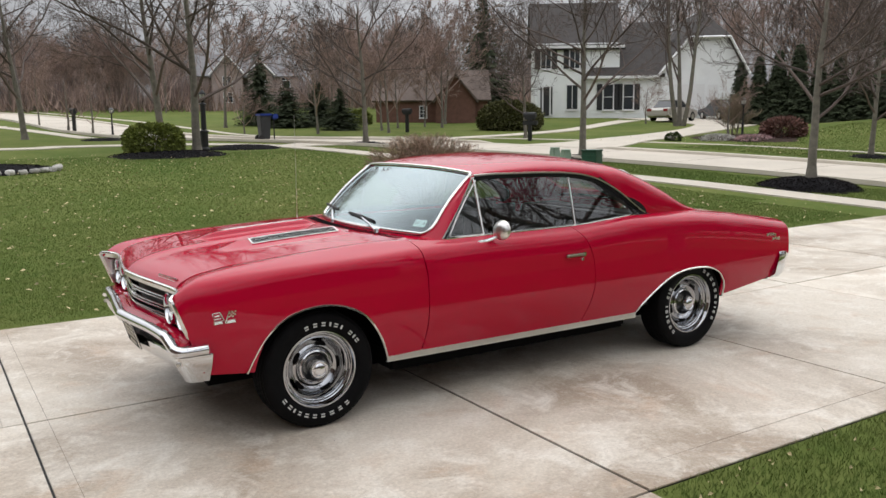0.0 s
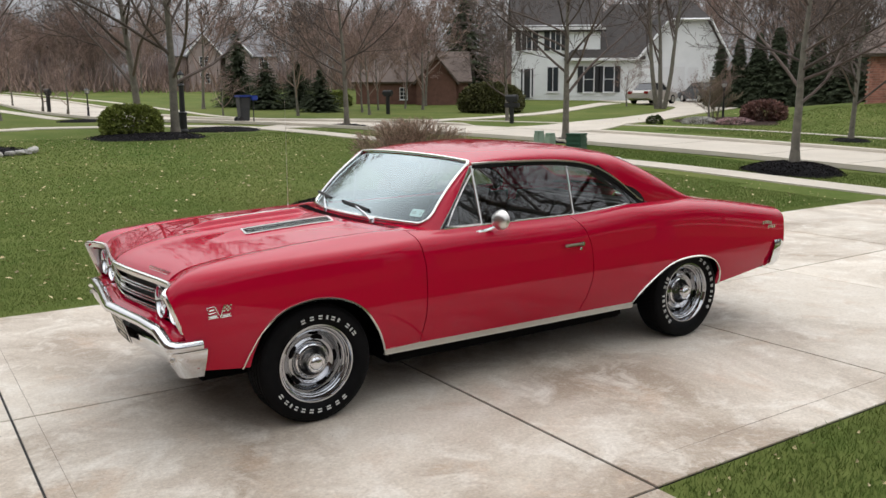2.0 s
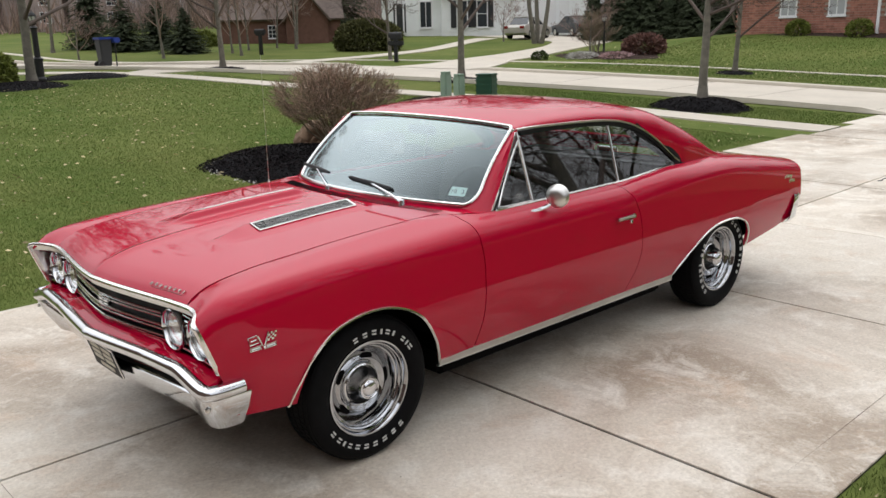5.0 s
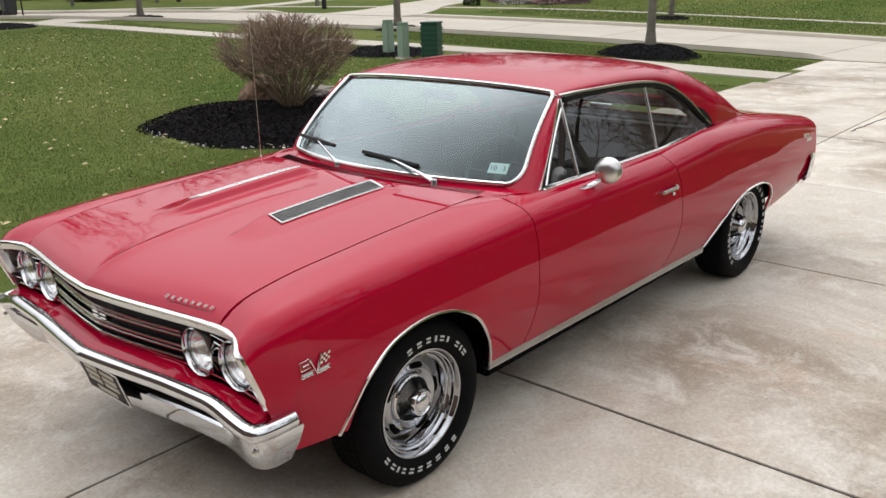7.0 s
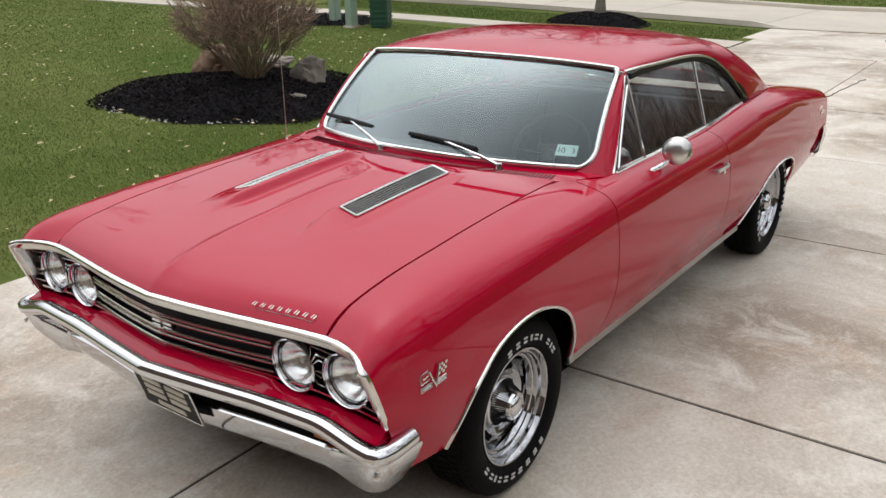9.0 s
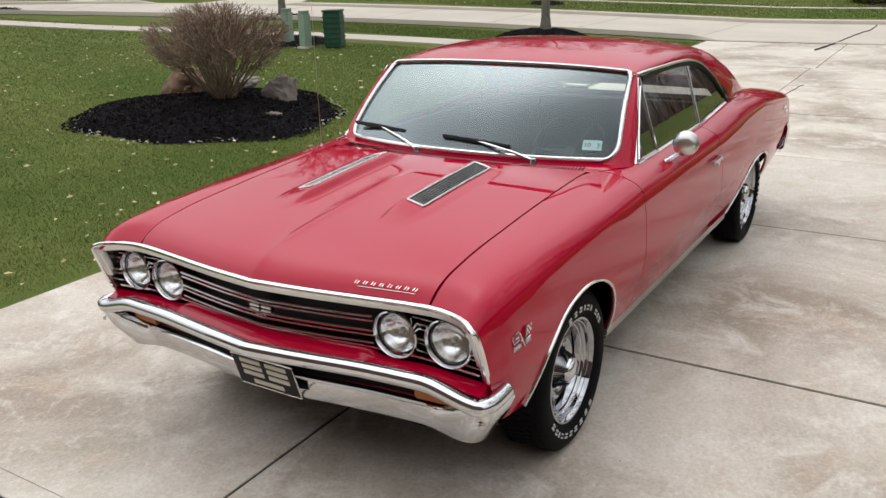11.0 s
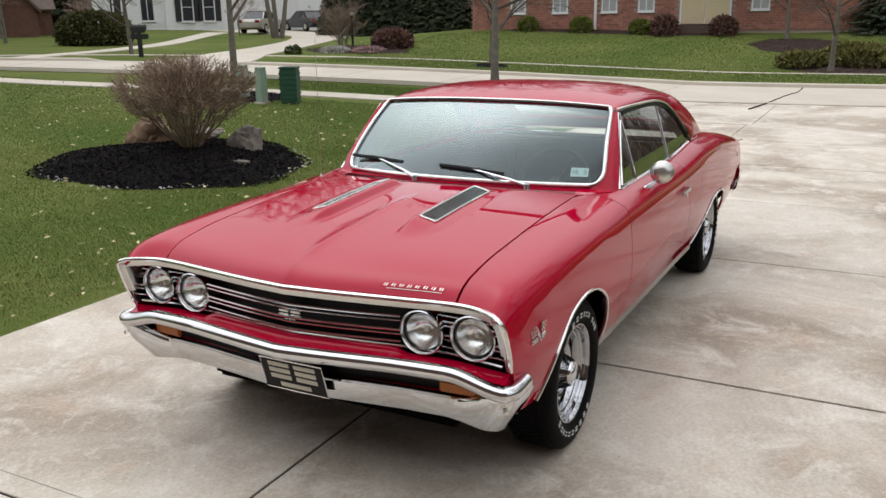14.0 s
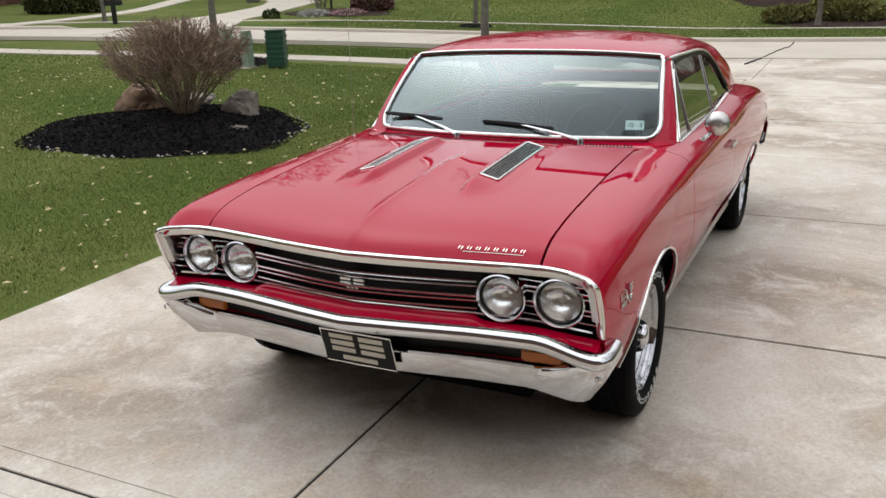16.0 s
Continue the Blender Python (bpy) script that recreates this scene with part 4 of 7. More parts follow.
# crossed flags emblem on the fender sides
for s in (-1, 1):
    def em(x, z, o=0.004):
        x, z = -0.53 + (x + 0.53) * EK, 0.70 + (z - 0.70) * EK
        return Vector((x, s * (side_y(x, z) + o), z))

    EK = 0.72
    e = part("fender_emblem", tube([em(-0.557, 0.738, 0.006), em(-0.528, 0.664, 0.008), em(-0.492, 0.748, 0.006)], [0.0035, 0.006, 0.0035], 6), STAINLESS, car, "bright crossed-flag emblem")
    ring = [em(-0.604, 0.694), em(-0.553, 0.700), em(-0.561, 0.742), em(-0.612, 0.736), em(-0.604, 0.694)]
    part("emblem_flag", tube(ring, 0.0022, 5), STAINLESS, e)
    part("flag_field", grid([ring[:2], [ring[3], ring[2]]]), WHEELRED, e, solid=0.002)
    part("flag_mark", tube([em(-0.597, 0.716, 0.006), em(-0.566, 0.721, 0.006)], 0.0028, 5), STAINLESS, e)
    bm = bmesh.new()
    for i in range(4):
        for j in range(4):
            if (i + j) % 2 == 0:
                x0, z0 = -0.504 + i * 0.013 + j * 0.003, 0.700 + j * 0.0115
                add_grid(bm, [[em(x0, z0), em(x0 + 0.012, z0)], [em(x0 + 0.003, z0 + 0.011), em(x0 + 0.015, z0 + 0.011)]])
    part("chequered_flag", bm, STAINLESS, e, solid=0.003)
    for x0, x1 in ((-0.606, -0.540), (-0.516, -0.450)):
        ring = [em(x0, 0.660), em(x1, 0.664), em(x1, 0.684), em(x0, 0.680), em(x0, 0.660)]
        part("emblem_frame", tube(ring, 0.002, 5), STAINLESS, e)
        part("emblem_bar", tube([em(x0 + 0.008, 0.6705, 0.004), em(x1 - 0.008, 0.6735, 0.004)], 0.0035, 5), BRUSHED, e)
    EK = 1.0
    # script on the quarter panel becomes short bars
    for k, (x, z) in enumerate(((3.70, 0.765), (3.725, 0.768), (3.75, 0.765), (3.775, 0.762), (3.80, 0.758), (3.77, 0.728), (3.795, 0.731), (3.82, 0.728), (3.845, 0.726))):
        part("script_bar", grid([[em(x, z), em(x + 0.017, z)], [em(x + 0.004, z + 0.022), em(x + 0.021, z + 0.022)]]), STAINLESS, car, solid=0.003)

# rear lamps and bumper
for s in (-1, 1):
    tl = part("tail_lamp", box((3.945, s * 0.745 - 0.09, 0.64), (3.985, s * 0.745 + 0.09, 0.815), 0.012), TAILRED, car, "red tail lamp")
    part("lamp_frame", tube([(3.982, s * 0.842, 0.64), (3.984, s * 0.842, 0.82), (3.984, s * 0.65, 0.82), (3.982, s * 0.65, 0.64)], 0.009, 6), CHROME, tl)
rb = [Vector((4.04 - 0.05 * (abs(y) / 0.9) ** 4, y, 0)) for y in np.linspace(-0.855, 0.855, 33)]
rb = [Vector((3.86, -0.922, 0)), Vector((3.93, -0.924, 0)), Vector((3.975, -0.91, 0))] + rb + [Vector((3.975, 0.91, 0)), Vector((3.93, 0.924, 0)), Vector((3.86, 0.922, 0))]
rows = []
for i, p in enumerate(rb):
    t = (rb[min(i + 1, len(rb) - 1)] - rb[max(i - 1, 0)]).normalized()
    o = Vector((t.y, -t.x, 0))
    dip = 0.0
    rows.append([p + o * a + Vector((-0.04 * (0.63 - z) / 0.2, 0, z)) for a, z in ((-0.04, 0.632), (0.0, 0.63), (0.012, 0.60), (0.008, 0.54), (0.0, 0.46), (-0.03, 0.425))])
part("rear_bumper", grid(rows), CHROME, car, "chrome rear bumper", smooth=50, solid=0.004)

# ---------- underside, wheel wells, cabin ----------
# plain underbody boxes; the low hidden ones are added to block light below
for lo, hi, bv in (((-0.20, -0.56, 0.19), (3.6, 0.56, 0.34), 0.03), ((0.1, -0.42, 0.16), (0.9, 0.42, 0.2), 0.03), ((0.55, -0.70, 0.18), (2.3, 0.70, 0.3), 0.02), ((0.47, -0.80, 0.22), (2.36, 0.80, 0.36), 0.02), ((-0.50, -0.55, 0.34), (0.60, 0.55, 0.74), 0.02), ((-0.62, -0.78, 0.41), (-0.46, 0.78, 0.60), 0.02), ((3.30, -0.84, 0.40), (3.90, 0.84, 0.80), 0.02), ((-0.56, -0.60, 0.25), (-0.18, 0.60, 0.40), 0.03), ((2.34, -0.60, 0.24), (3.7, 0.60, 0.40), 0.03), ((0.60, -0.78, 0.36), (0.66, 0.78, 0.90), 0.0), ((2.75, -0.76, 0.36), (2.80, 0.76, 0.93), 0.0)):
    part("underbody", box(lo, hi, bv), CAVITY, car)
for xc, s in ((0.03, -1), (0.03, 1), (2.86, -1), (2.86, 1)):
    bm = bmesh.new()
    rows = []
    for k in range(17):
        f = 0.3 + (math.pi - 0.6) * k / 16
        rows.append([(xc + 0.47 * math.cos(f), s * y, 0.29 + 0.45 * math.sin(f)) for y in (0.555, 0.70, 0.785)])
    add_grid(bm, rows)
    part("wheel_well", bm, CAVITY, car, solid=0.008)
part("axle", tube([(2.921, -0.7, 0.33), (2.921, 0.7, 0.33)], 0.045, 10), CAVITY, car)
part("front_axle", tube([(0, -0.7, 0.33), (0, 0.7, 0.33)], 0.04, 10), CAVITY, car)
part("exhaust_pipe", tube([(0.7, 0.3, 0.24), (2.4, 0.3, 0.23), (3.9, 0.42, 0.3)], 0.028, 10), BLACK, car)
bm = bmesh.new()
add_grid(bm, [[(max(x, ws_base(y) + dx), y, z) for y in np.linspace(-0.74, 0.74, 15)] for x, dx, z in ((0.66, 0.04, 0.955), (0.78, 0.06, 0.968), (0.90, 0.10, 0.955), (0.94, 0.13, 0.90), (0.92, 0.11, 0.72))])
part("dashboard", bm, DASH, car, "padded black dashboard", solid=0.02)
part("cabin_floor", box((0.7, -0.78, 0.34), (2.75, 0.78, 0.37), 0.01), VINYL, car)
for s in (-1, 1):
    part("door_card", grid([[(x, s * (inner_y(x) - 0.035), z) for z in (0.4, 0.7, 0.955)] for x in np.linspace(0.8, 2.6, 10)]), VINYL, car, solid=0.02)
    y = s * 0.36
    seat = part("front_seat", box((1.28, y - 0.27, 0.42), (1.80, y + 0.27, 0.60), 0.06), VINYL, car, "black vinyl bucket seat")
    bm = box((-0.07, -0.26, 0.0), (0.07, 0.26, 0.56), 0.06, pose(1.80, y, 0.52, 0, 16, 0))
    part("seat_back", bm, VINYL, seat)
rear = part("rear_seat", box((2.05, -0.62, 0.45), (2.55, 0.62, 0.62), 0.06), VINYL, car, "black vinyl rear bench")
part("seat_back", box((-0.07, -0.62, 0.0), (0.07, 0.62, 0.44), 0.05, pose(2.58, 0, 0.55, 0, 18, 0)), VINYL, rear)
part("parcel_shelf", box((2.62, -0.66, 0.94), (2.95, 0.66, 0.96), 0.005), VINYL, car)
wm = pose(1.14, -0.36, 0.93, 0, -62, 0)
bm = bmesh.new()
add_tube(bm, [wm @ Vector((0.19 * math.cos(2 * math.pi * k / 40), 0.19 * math.sin(2 * math.pi * k / 40), 0)) for k in range(41)], 0.011, 8)
wheel_s = part("steering_wheel", bm, VINYL, car, "thin-rimmed black steering wheel")
for a in (90, 210, 330):
    part("wheel_spoke", tube([wm @ Vector((0.03 * math.cos(radians(a)), 0.03 * math.sin(radians(a)), -0.02)), wm @ Vector((0.185 * math.cos(radians(a)), 0.185 * math.sin(radians(a)), 0))], 0.006, 6), DASH, wheel_s)
part("steering_column", tube([wm @ Vector((0, 0, 0)), wm @ Vector((0, 0, -0.3))], 0.03, 10), DASH, wheel_s)
part("inside_mirror", box((1.13, -0.11, 1.262), (1.15, 0.11, 1.312), 0.008), BLACK, car, "black inside mirror")
part("mirror_stem", tube([(1.145, 0, 1.29), (1.16, 0, 1.35)], 0.006, 6), CHROME, car)

# ---------- wheels ----------
tyre_prof = [(0.212, -0.065), (0.218, -0.078), (0.245, -0.090), (0.28, -0.094), (0.305, -0.088), (0.320, -0.076), (0.325, -0.060), (0.326, 0.0), (0.325, 0.082), (0.320, 0.098), (0.305, 0.110), (0.28, 0.117), (0.245, 0.113), (0.222, 0.100), (0.214, 0.085)]


def build_wheel():
    hub = part("wheel", lathe([(1.045 * a_, b_) for a_, b_ in [(0.205, 0.088), (0.209, 0.094), (0.206, 0.101), (0.199, 0.101), (0.194, 0.093), (0.191, 0.086), (0.187, 0.085), (0.184, 0.074), (0.180, 0.071), (0.176, 0.060), (0.171, 0.057), (0.165, 0.059), (0.158, 0.046), (0.150, 0.020), (0.150, -0.07), (0.20, -0.075)]], 64), STEEL, car, "silver slotted steel wheel with polished trim ring")
    part("tyre", lathe(tyre_prof, 72), RUBBER, hub, "black tyre with raised white lettering")
    bm = bmesh.new()
    for k in range(72):
        a = 2 * math.pi * k / 72
        for z0, z1, sk in ((-0.062, -0.05, 0.0), (-0.042, -0.012, 0.04), (-0.004, 0.030, 0.0), (0.038, 0.066, 0.04), (0.072, 0.094, 0.02)):
            rr = 0.3255 if abs(z1) < 0.08 else 0.321
            add_box(bm, (-0.011, -0.0015, z0), (0.011, 0.0035, z1), 0, Matrix.Rotation(a + sk, 4, "Z") @ Matrix.Translation((0, rr, 0)))
    part("tread", bm, RUBBER, hub, smooth=0)
    disc = part("wheel_disc", lathe([(0.158, 0.018), (0.152, 0.022), (0.146, 0.030), (0.136, 0.040), (0.122, 0.046), (0.108, 0.040), (0.098, 0.030), (0.090, 0.028), (0.0, 0.028)], 64), STEEL, hub)
    # black patches on the disc paint the shade of its openings
    for k in range(5):
        a0 = 2 * math.pi * k / 5 + 0.3
        rows = []
        for i in range(9):
            a = a0 + (i / 8 - 0.5) * 0.52
            wv = 0.013 * math.sqrt(max(0.02, 1 - (2 * i / 8 - 1) ** 4))
            rows.append([(r * math.cos(a), r * math.sin(a), zz) for r, zz in ((0.134 - wv, 0.0445), (0.134, 0.0445), (0.134 + wv, 0.0405))])
        part("wheel_slot", grid(rows), CAVITY, disc, "", 35, 0.002, 0)
    cap = part("hub_cap", lathe([(0.095, 0.028), (0.094, 0.040), (0.088, 0.044), (0.082, 0.038), (0.079, 0.034), (0.052, 0.092), (0.049, 0.098), (0.046, 0.099), (0.042, 0.094), (0.038, 0.094), (0.035, 0.100), (0.025, 0.106), (0.0, 0.108)], 56), CHROME, hub, "fluted chrome centre cap")
    bm = bmesh.new()
    for k in range(56):
        a = 2 * math.pi * k / 56
        m = Matrix.Rotation(a, 4, "Z")
        v = [bm.verts.new(m @ Vector(p)) for p in ((0.0785, -0.0024, 0.036), (0.0785, 0.0024, 0.036), (0.056, 0.0016, 0.090), (0.056, -0.0016, 0.090), (0.0815, 0, 0.038), (0.0585, 0, 0.090))]
        bm.faces.new((v[0], v[4], v[5], v[3]))
        bm.faces.new((v[1], v[2], v[5], v[4]))
    part("cap_fluting", bm, BLACK, cap, smooth=0)
    spans = [(math.radians(a), w) for a, w in ((120, 8.2), (108.5, 8.0), (97.5, 8.0), (88.5, 3.6), (80.5, 8.0), (72.5, 3.4), (58, 7.5), (51, 2.8), (44.5, 7.8))]
    spans += [(math.radians(a), w) for a, w in ((-43, 8.2), (-54, 8), (-66, 9), (-78, 8.4), (-89, 8.4), (-100, 8.4), (-110, 6.4), (-118, 3.4), (-125.5, 7.6), (-136, 8.2))]
    for k, (a, w) in enumerate(spans):
        w = math.radians(w)
        hh = 0.011
        at = lambda u, r: (r * math.cos(a + u * w / 2), r * math.sin(a + u * w / 2), 0.1174)
        bm = bmesh.new()
        if w < math.radians(5):
            add_grid(bm, [[at(u, r) for r in (0.258 - hh, 0.258 + hh)] for u in (-0.6, 0.6)])
        else:
            for r0, r1 in ((-0.95, -0.35), (0.3, 0.95)):
                add_grid(bm, [[at(u, 0.258 + r * hh) for r in (r0, r1)] for u in (-0.6, 0, 0.6)])
        part("sidewall_mark", bm, LETTER, hub, "", 0, 0.003, 0)
    return hub


def copy_part(ob, m):
    made = {}
    for o in (ob, *ob.children_recursive):
        made[o] = o.copy()
        scene.collection.objects.link(made[o])
        made[o].parent = made.get(o.parent, o.parent)
    made[ob].matrix_basis = m
    return made[ob]


w0 = build_wheel()
w0.matrix_basis = pose(0, -0.7625, 0.329, 90, 12, 0)
copy_part(w0, pose(2.921, -0.777, 0.329, 90, -105, 0))
copy_part(w0, pose(0, 0.7625, 0.329, -90, 40, 0))
copy_part(w0, pose(2.921, 0.777, 0.329, -90, 70, 0))



# ---------- ground, driveway, road ----------
def gh(x, y):
    """Height of the land."""
    v = 0.005 * max(0.0, x - 3) + 0.032 * max(0.0, min(y, 130.0) - 2.65)
    return v + (1.1 - 0.9 * sm(12, 25, y)) * sm(25.5, 36, x)


GRASS = mat("lawn_grass", (0.090, 0.138, 0.028), 0.9, spec=0.05, vary=0.2, scale=0.4, second=(0.15, 0.165, 0.05), bump=0.8, bump_scale=45)
BLADE = mat("grass_blades", (0.112, 0.198, 0.042), 0.7, spec=0.12, vary=0.2, scale=0.45, second=(0.165, 0.185, 0.055), island=0.16)


def concrete_mat(name):
    """Trowelled concrete: broad tan stains, small blotches, fine sand grain, pits."""
    m = mat(name, (0.42, 0.355, 0.275), 0.6, bump=0.3, bump_scale=170)
    nt = m.node_tree
    b = nt.nodes["Principled BSDF"]
    geo = nt.nodes.new("ShaderNodeNewGeometry")

    def noise(scale, detail, rough, lo, hi):
        n = nt.nodes.new("ShaderNodeTexNoise")
        n.inputs["Scale"].default_value, n.inputs["Detail"].default_value, n.inputs["Roughness"].default_value = scale, detail, rough
        n.inputs["Distortion"].default_value = 0.6
        nt.links.new(geo.outputs["Position"], n.inputs["Vector"])
        k = nt.nodes.new("ShaderNodeMapRange")
        k.inputs["From Min"].default_value, k.inputs["From Max"].default_value = lo, hi
        nt.links.new(n.outputs["Fac"], k.inputs["Value"])
        return k.outputs["Result"]

    def mix(fac, a, c, mode="MIX"):
        x = nt.nodes.new("ShaderNodeMix")
        x.data_type, x.blend_type = "RGBA", mode
        nt.links.new(fac, x.inputs["Factor"])
        for key, v in (("A", a), ("B", c)):
            if isinstance(v, tuple):
                x.inputs[key].default_value = (*v, 1)
            else:
                nt.links.new(v, x.inputs[key])
        return x.outputs["Result"]

    base = mix(noise(0.6, 9, 0.6, 0.41, 0.59), (0.265, 0.212, 0.16), (0.52, 0.46, 0.382))
    base = mix(noise(3.1, 7, 0.7, 0.5, 0.72), base, (0.63, 0.585, 0.51))
    base = mix(noise(2.3, 8, 0.65, 0.55, 0.80), base, (0.40, 0.285, 0.20))
    base = mix(noise(13, 8, 0.75, 0.52, 0.95), base, (0.62, 0.57, 0.49))
    base = mix(noise(9, 8, 0.75, 0.58, 1.0), base, (0.33, 0.255, 0.18))
    base = mix(noise(55, 3, 0.6, 0.2, 0.8), base, (1.0, 0.98, 0.95), "SOFT_LIGHT")
    base = mix(noise(90, 2, 0.6, 0.70, 0.76), base, (0.20, 0.16, 0.12))
    info = nt.nodes.new("ShaderNodeObjectInfo")
    mr = nt.nodes.new("ShaderNodeMapRange")
    mr.inputs["To Min"].default_value, mr.inputs["To Max"].default_value = 0.92, 1.05
    hs = nt.nodes.new("ShaderNodeHueSaturation")
    nt.links.new(info.outputs["Random"], mr.inputs["Value"])
    nt.links.new(mr.outputs["Result"], hs.inputs["Value"])
    nt.links.new(base, hs.inputs["Color"])
    nt.links.new(hs.outputs["Color"], b.inputs["Base Color"])
    rg2 = noise(1.3, 5, 0.6, 0.35, 0.65)
    rr = nt.nodes.new("ShaderNodeMapRange")
    rr.inputs["To Min"].default_value, rr.inputs["To Max"].default_value = 0.42, 0.7
    nt.links.new(rg2, rr.inputs["Value"])
    nt.links.new(rr.outputs["Result"], b.inputs["Roughness"])
    return m


CONCRETE = concrete_mat("driveway_concrete")
ROADC = mat("road_concrete", (0.53, 0.475, 0.395), 0.75, vary=0.1, scale=0.7, bump=0.2, bump_scale=60)
JOINT = mat("joint_sealant", (0.012, 0.011, 0.010), 0.8, vary=0.3, scale=30)
MULCH = mat("black_mulch", (0.008, 0.0075, 0.0085), 0.95, spec=0.1, vary=0.4, scale=12, bump=0.8, bump_scale=40)
CHIP = mat("mulch_chips", (0.017, 0.014, 0.0145), 0.9, spec=0.12, island=0.85)
BROWNMULCH = mat("brown_mulch", (0.045, 0.030, 0.025), 0.95, spec=0.1, vary=0.4, scale=6, bump=0.8, bump_scale=40)
BROWNCHIP = mat("brown_mulch_chips", (0.085, 0.055, 0.042), 0.9, spec=0.1, island=0.7)
BARK = mat("grey_brown_bark", (0.15, 0.135, 0.11), 0.9, vary=0.3, scale=9, bump=0.6, bump_scale=50)
TWIG = mat("brown_twigs", (0.10, 0.075, 0.064), 0.9, island=0.4)
TWIGGREY = mat("grey_brown_twigs", (0.27, 0.205, 0.185), 0.9, island=0.5)
TWIGRED = mat("reddish_twigs", (0.26, 0.18, 0.15), 0.9, island=0.45)
SPRUCE = mat("spruce_needles", (0.07, 0.085, 0.05), 0.85, spec=0.1, island=0.5)
HEDGE = mat("evergreen_leaves", (0.15, 0.175, 0.040), 0.7, spec=0.15, island=0.5)
YEW = mat("yew_leaves", (0.045, 0.065, 0.02), 0.75, spec=0.12, island=0.5)
YEWOLIVE = mat("olive_yew_leaves", (0.085, 0.085, 0.035), 0.8, spec=0.1, island=0.5)
BROWNYEW = mat("brownish_yew_leaves", (0.18, 0.17, 0.06), 0.8, spec=0.1, island=0.5)
STEM = mat("shrub_stems", (0.23, 0.18, 0.12), 0.85, island=0.4)
STEMTIP = mat("shrub_twig_tips", (0.30, 0.20, 0.145), 0.85, island=0.5)
ROCK = mat("field_stone", (0.22, 0.19, 0.16), 0.85, vary=0.35, scale=5, bump=0.7, bump_scale=25)
ROCKRED = mat("tan_field_stone", (0.25, 0.16, 0.10), 0.85, vary=0.35, scale=5, bump=0.7, bump_scale=25)
REDTWIG = mat("dark_red_twigs", (0.15, 0.075, 0.06), 0.9, island=0.5)
PINKBLOOM = mat("pink_blossom", (0.42, 0.27, 0.27), 0.8, island=0.5)
PEBBLE = mat("pale_stones", (0.45, 0.43, 0.4), 0.8, island=0.35)
DEADLEAF = mat("dry_leaves", (0.50, 0.42, 0.24), 0.8, island=0.5)
PALEGREEN = mat("pale_green_paint", (0.27, 0.36, 0.28), 0.5, vary=0.08, scale=4)
DARKGREEN = mat("dark_green_paint", (0.02, 0.075, 0.045), 0.45, vary=0.12, scale=6)
IRON = mat("black_cast_iron", (0.012, 0.012, 0.013), 0.45, vary=0.2, scale=20)
LAMPGLASS = mat("frosted_lamp_glass", (0.7, 0.7, 0.66), 0.3)
SIDING = mat("white_siding", (0.86, 0.87, 0.87), 0.6, vary=0.04, scale=2)
TRIMW = mat("white_trim", (0.8, 0.8, 0.8), 0.5, vary=0.03)
SHUTTER = mat("black_shutter", (0.02, 0.02, 0.022), 0.5)
SHINGLE = mat("dark_shingles", (0.055, 0.048, 0.045), 0.9, vary=0.25, scale=3, bump=0.5, bump_scale=12)
SHINGLEB = mat("brown_shingles", (0.12, 0.09, 0.075), 0.9, vary=0.25, scale=3, bump=0.5, bump_scale=12)
BRICK = mat("red_brick", (0.37, 0.17, 0.125), 0.85, vary=0.25, scale=6, rand=0.22)
BRICKWALL = mat("brick_mortar", (0.40, 0.32, 0.27), 0.9, vary=0.15, scale=20)
DARKBRICK = mat("dark_brown_brick", (0.11, 0.07, 0.055), 0.9, vary=0.2, scale=4, bump=0.3, bump_scale=20)
RUSTBRICK = mat("rust_brown_boards", (0.15, 0.075, 0.055), 0.9, vary=0.2, scale=4)
# tan brick with the haze of distance mixed into its colour
FARBRICK = mat("pale_tan_brick", (0.36, 0.29, 0.27), 0.9, vary=0.15, scale=2)
GREYROOF = mat("grey_shingles", (0.20, 0.195, 0.20), 0.9, vary=0.2, scale=3)
BLIND = mat("pale_window_blind", (0.42, 0.43, 0.44), 0.25, vary=0.1, scale=3)
PANE = mat("window_pane", (0.035, 0.04, 0.045), 0.08, vary=0.1)
DOORCREAM = mat("cream_door", (0.62, 0.52, 0.33), 0.5, vary=0.04)
SILVERCAR = mat("champagne_paint", (0.50, 0.47, 0.43), 0.3, metal=0.3, coat=0.8)
DARKCAR = mat("dark_car_paint", (0.012, 0.013, 0.02), 0.3, coat=0.8)
BLUEBIN = mat("blue_plastic", (0.02, 0.05, 0.28), 0.4)
GREYBIN = mat("charcoal_plastic", (0.03, 0.032, 0.035), 0.6)


def stuff_mesh(name, verts, faces, material, label, category, smooth=False, kind="stuff"):
    me = bpy.data.meshes.new(name)
    me.from_pydata([tuple(v) for v in verts], [], [tuple(f) for f in faces])
    me.materials.append(material)
    if smooth:
        for p in me.polygons:
            p.use_smooth = True
    return tagged(new(name, me), label, category, kind=kind)


def spaced(marks):
    out = []
    for (a, sa), (b, _) in zip(marks, marks[1:]):
        n = max(1, int(round((b - a) / sa)))
        out += [a + (b - a) * k / n for k in range(n)]
    return out + [marks[-1][0]]


gx = spaced([(-320, 40), (-40, 5), (-8, 1.0), (46, 4), (90, 30), (420, 0)])
gyy = spaced([(-320, 40), (-40, 5), (-8, 1.0), (46, 4), (132, 30), (460, 0)])
gv = [(x, y, gh(x, y) - 0.012) for x in gx for y in gyy]
ng = len(gyy)
gf = [(i * ng + j, (i + 1) * ng + j, (i + 1) * ng + j + 1, i * ng + j + 1) for i in range(len(gx) - 1) for j in range(ng - 1)]
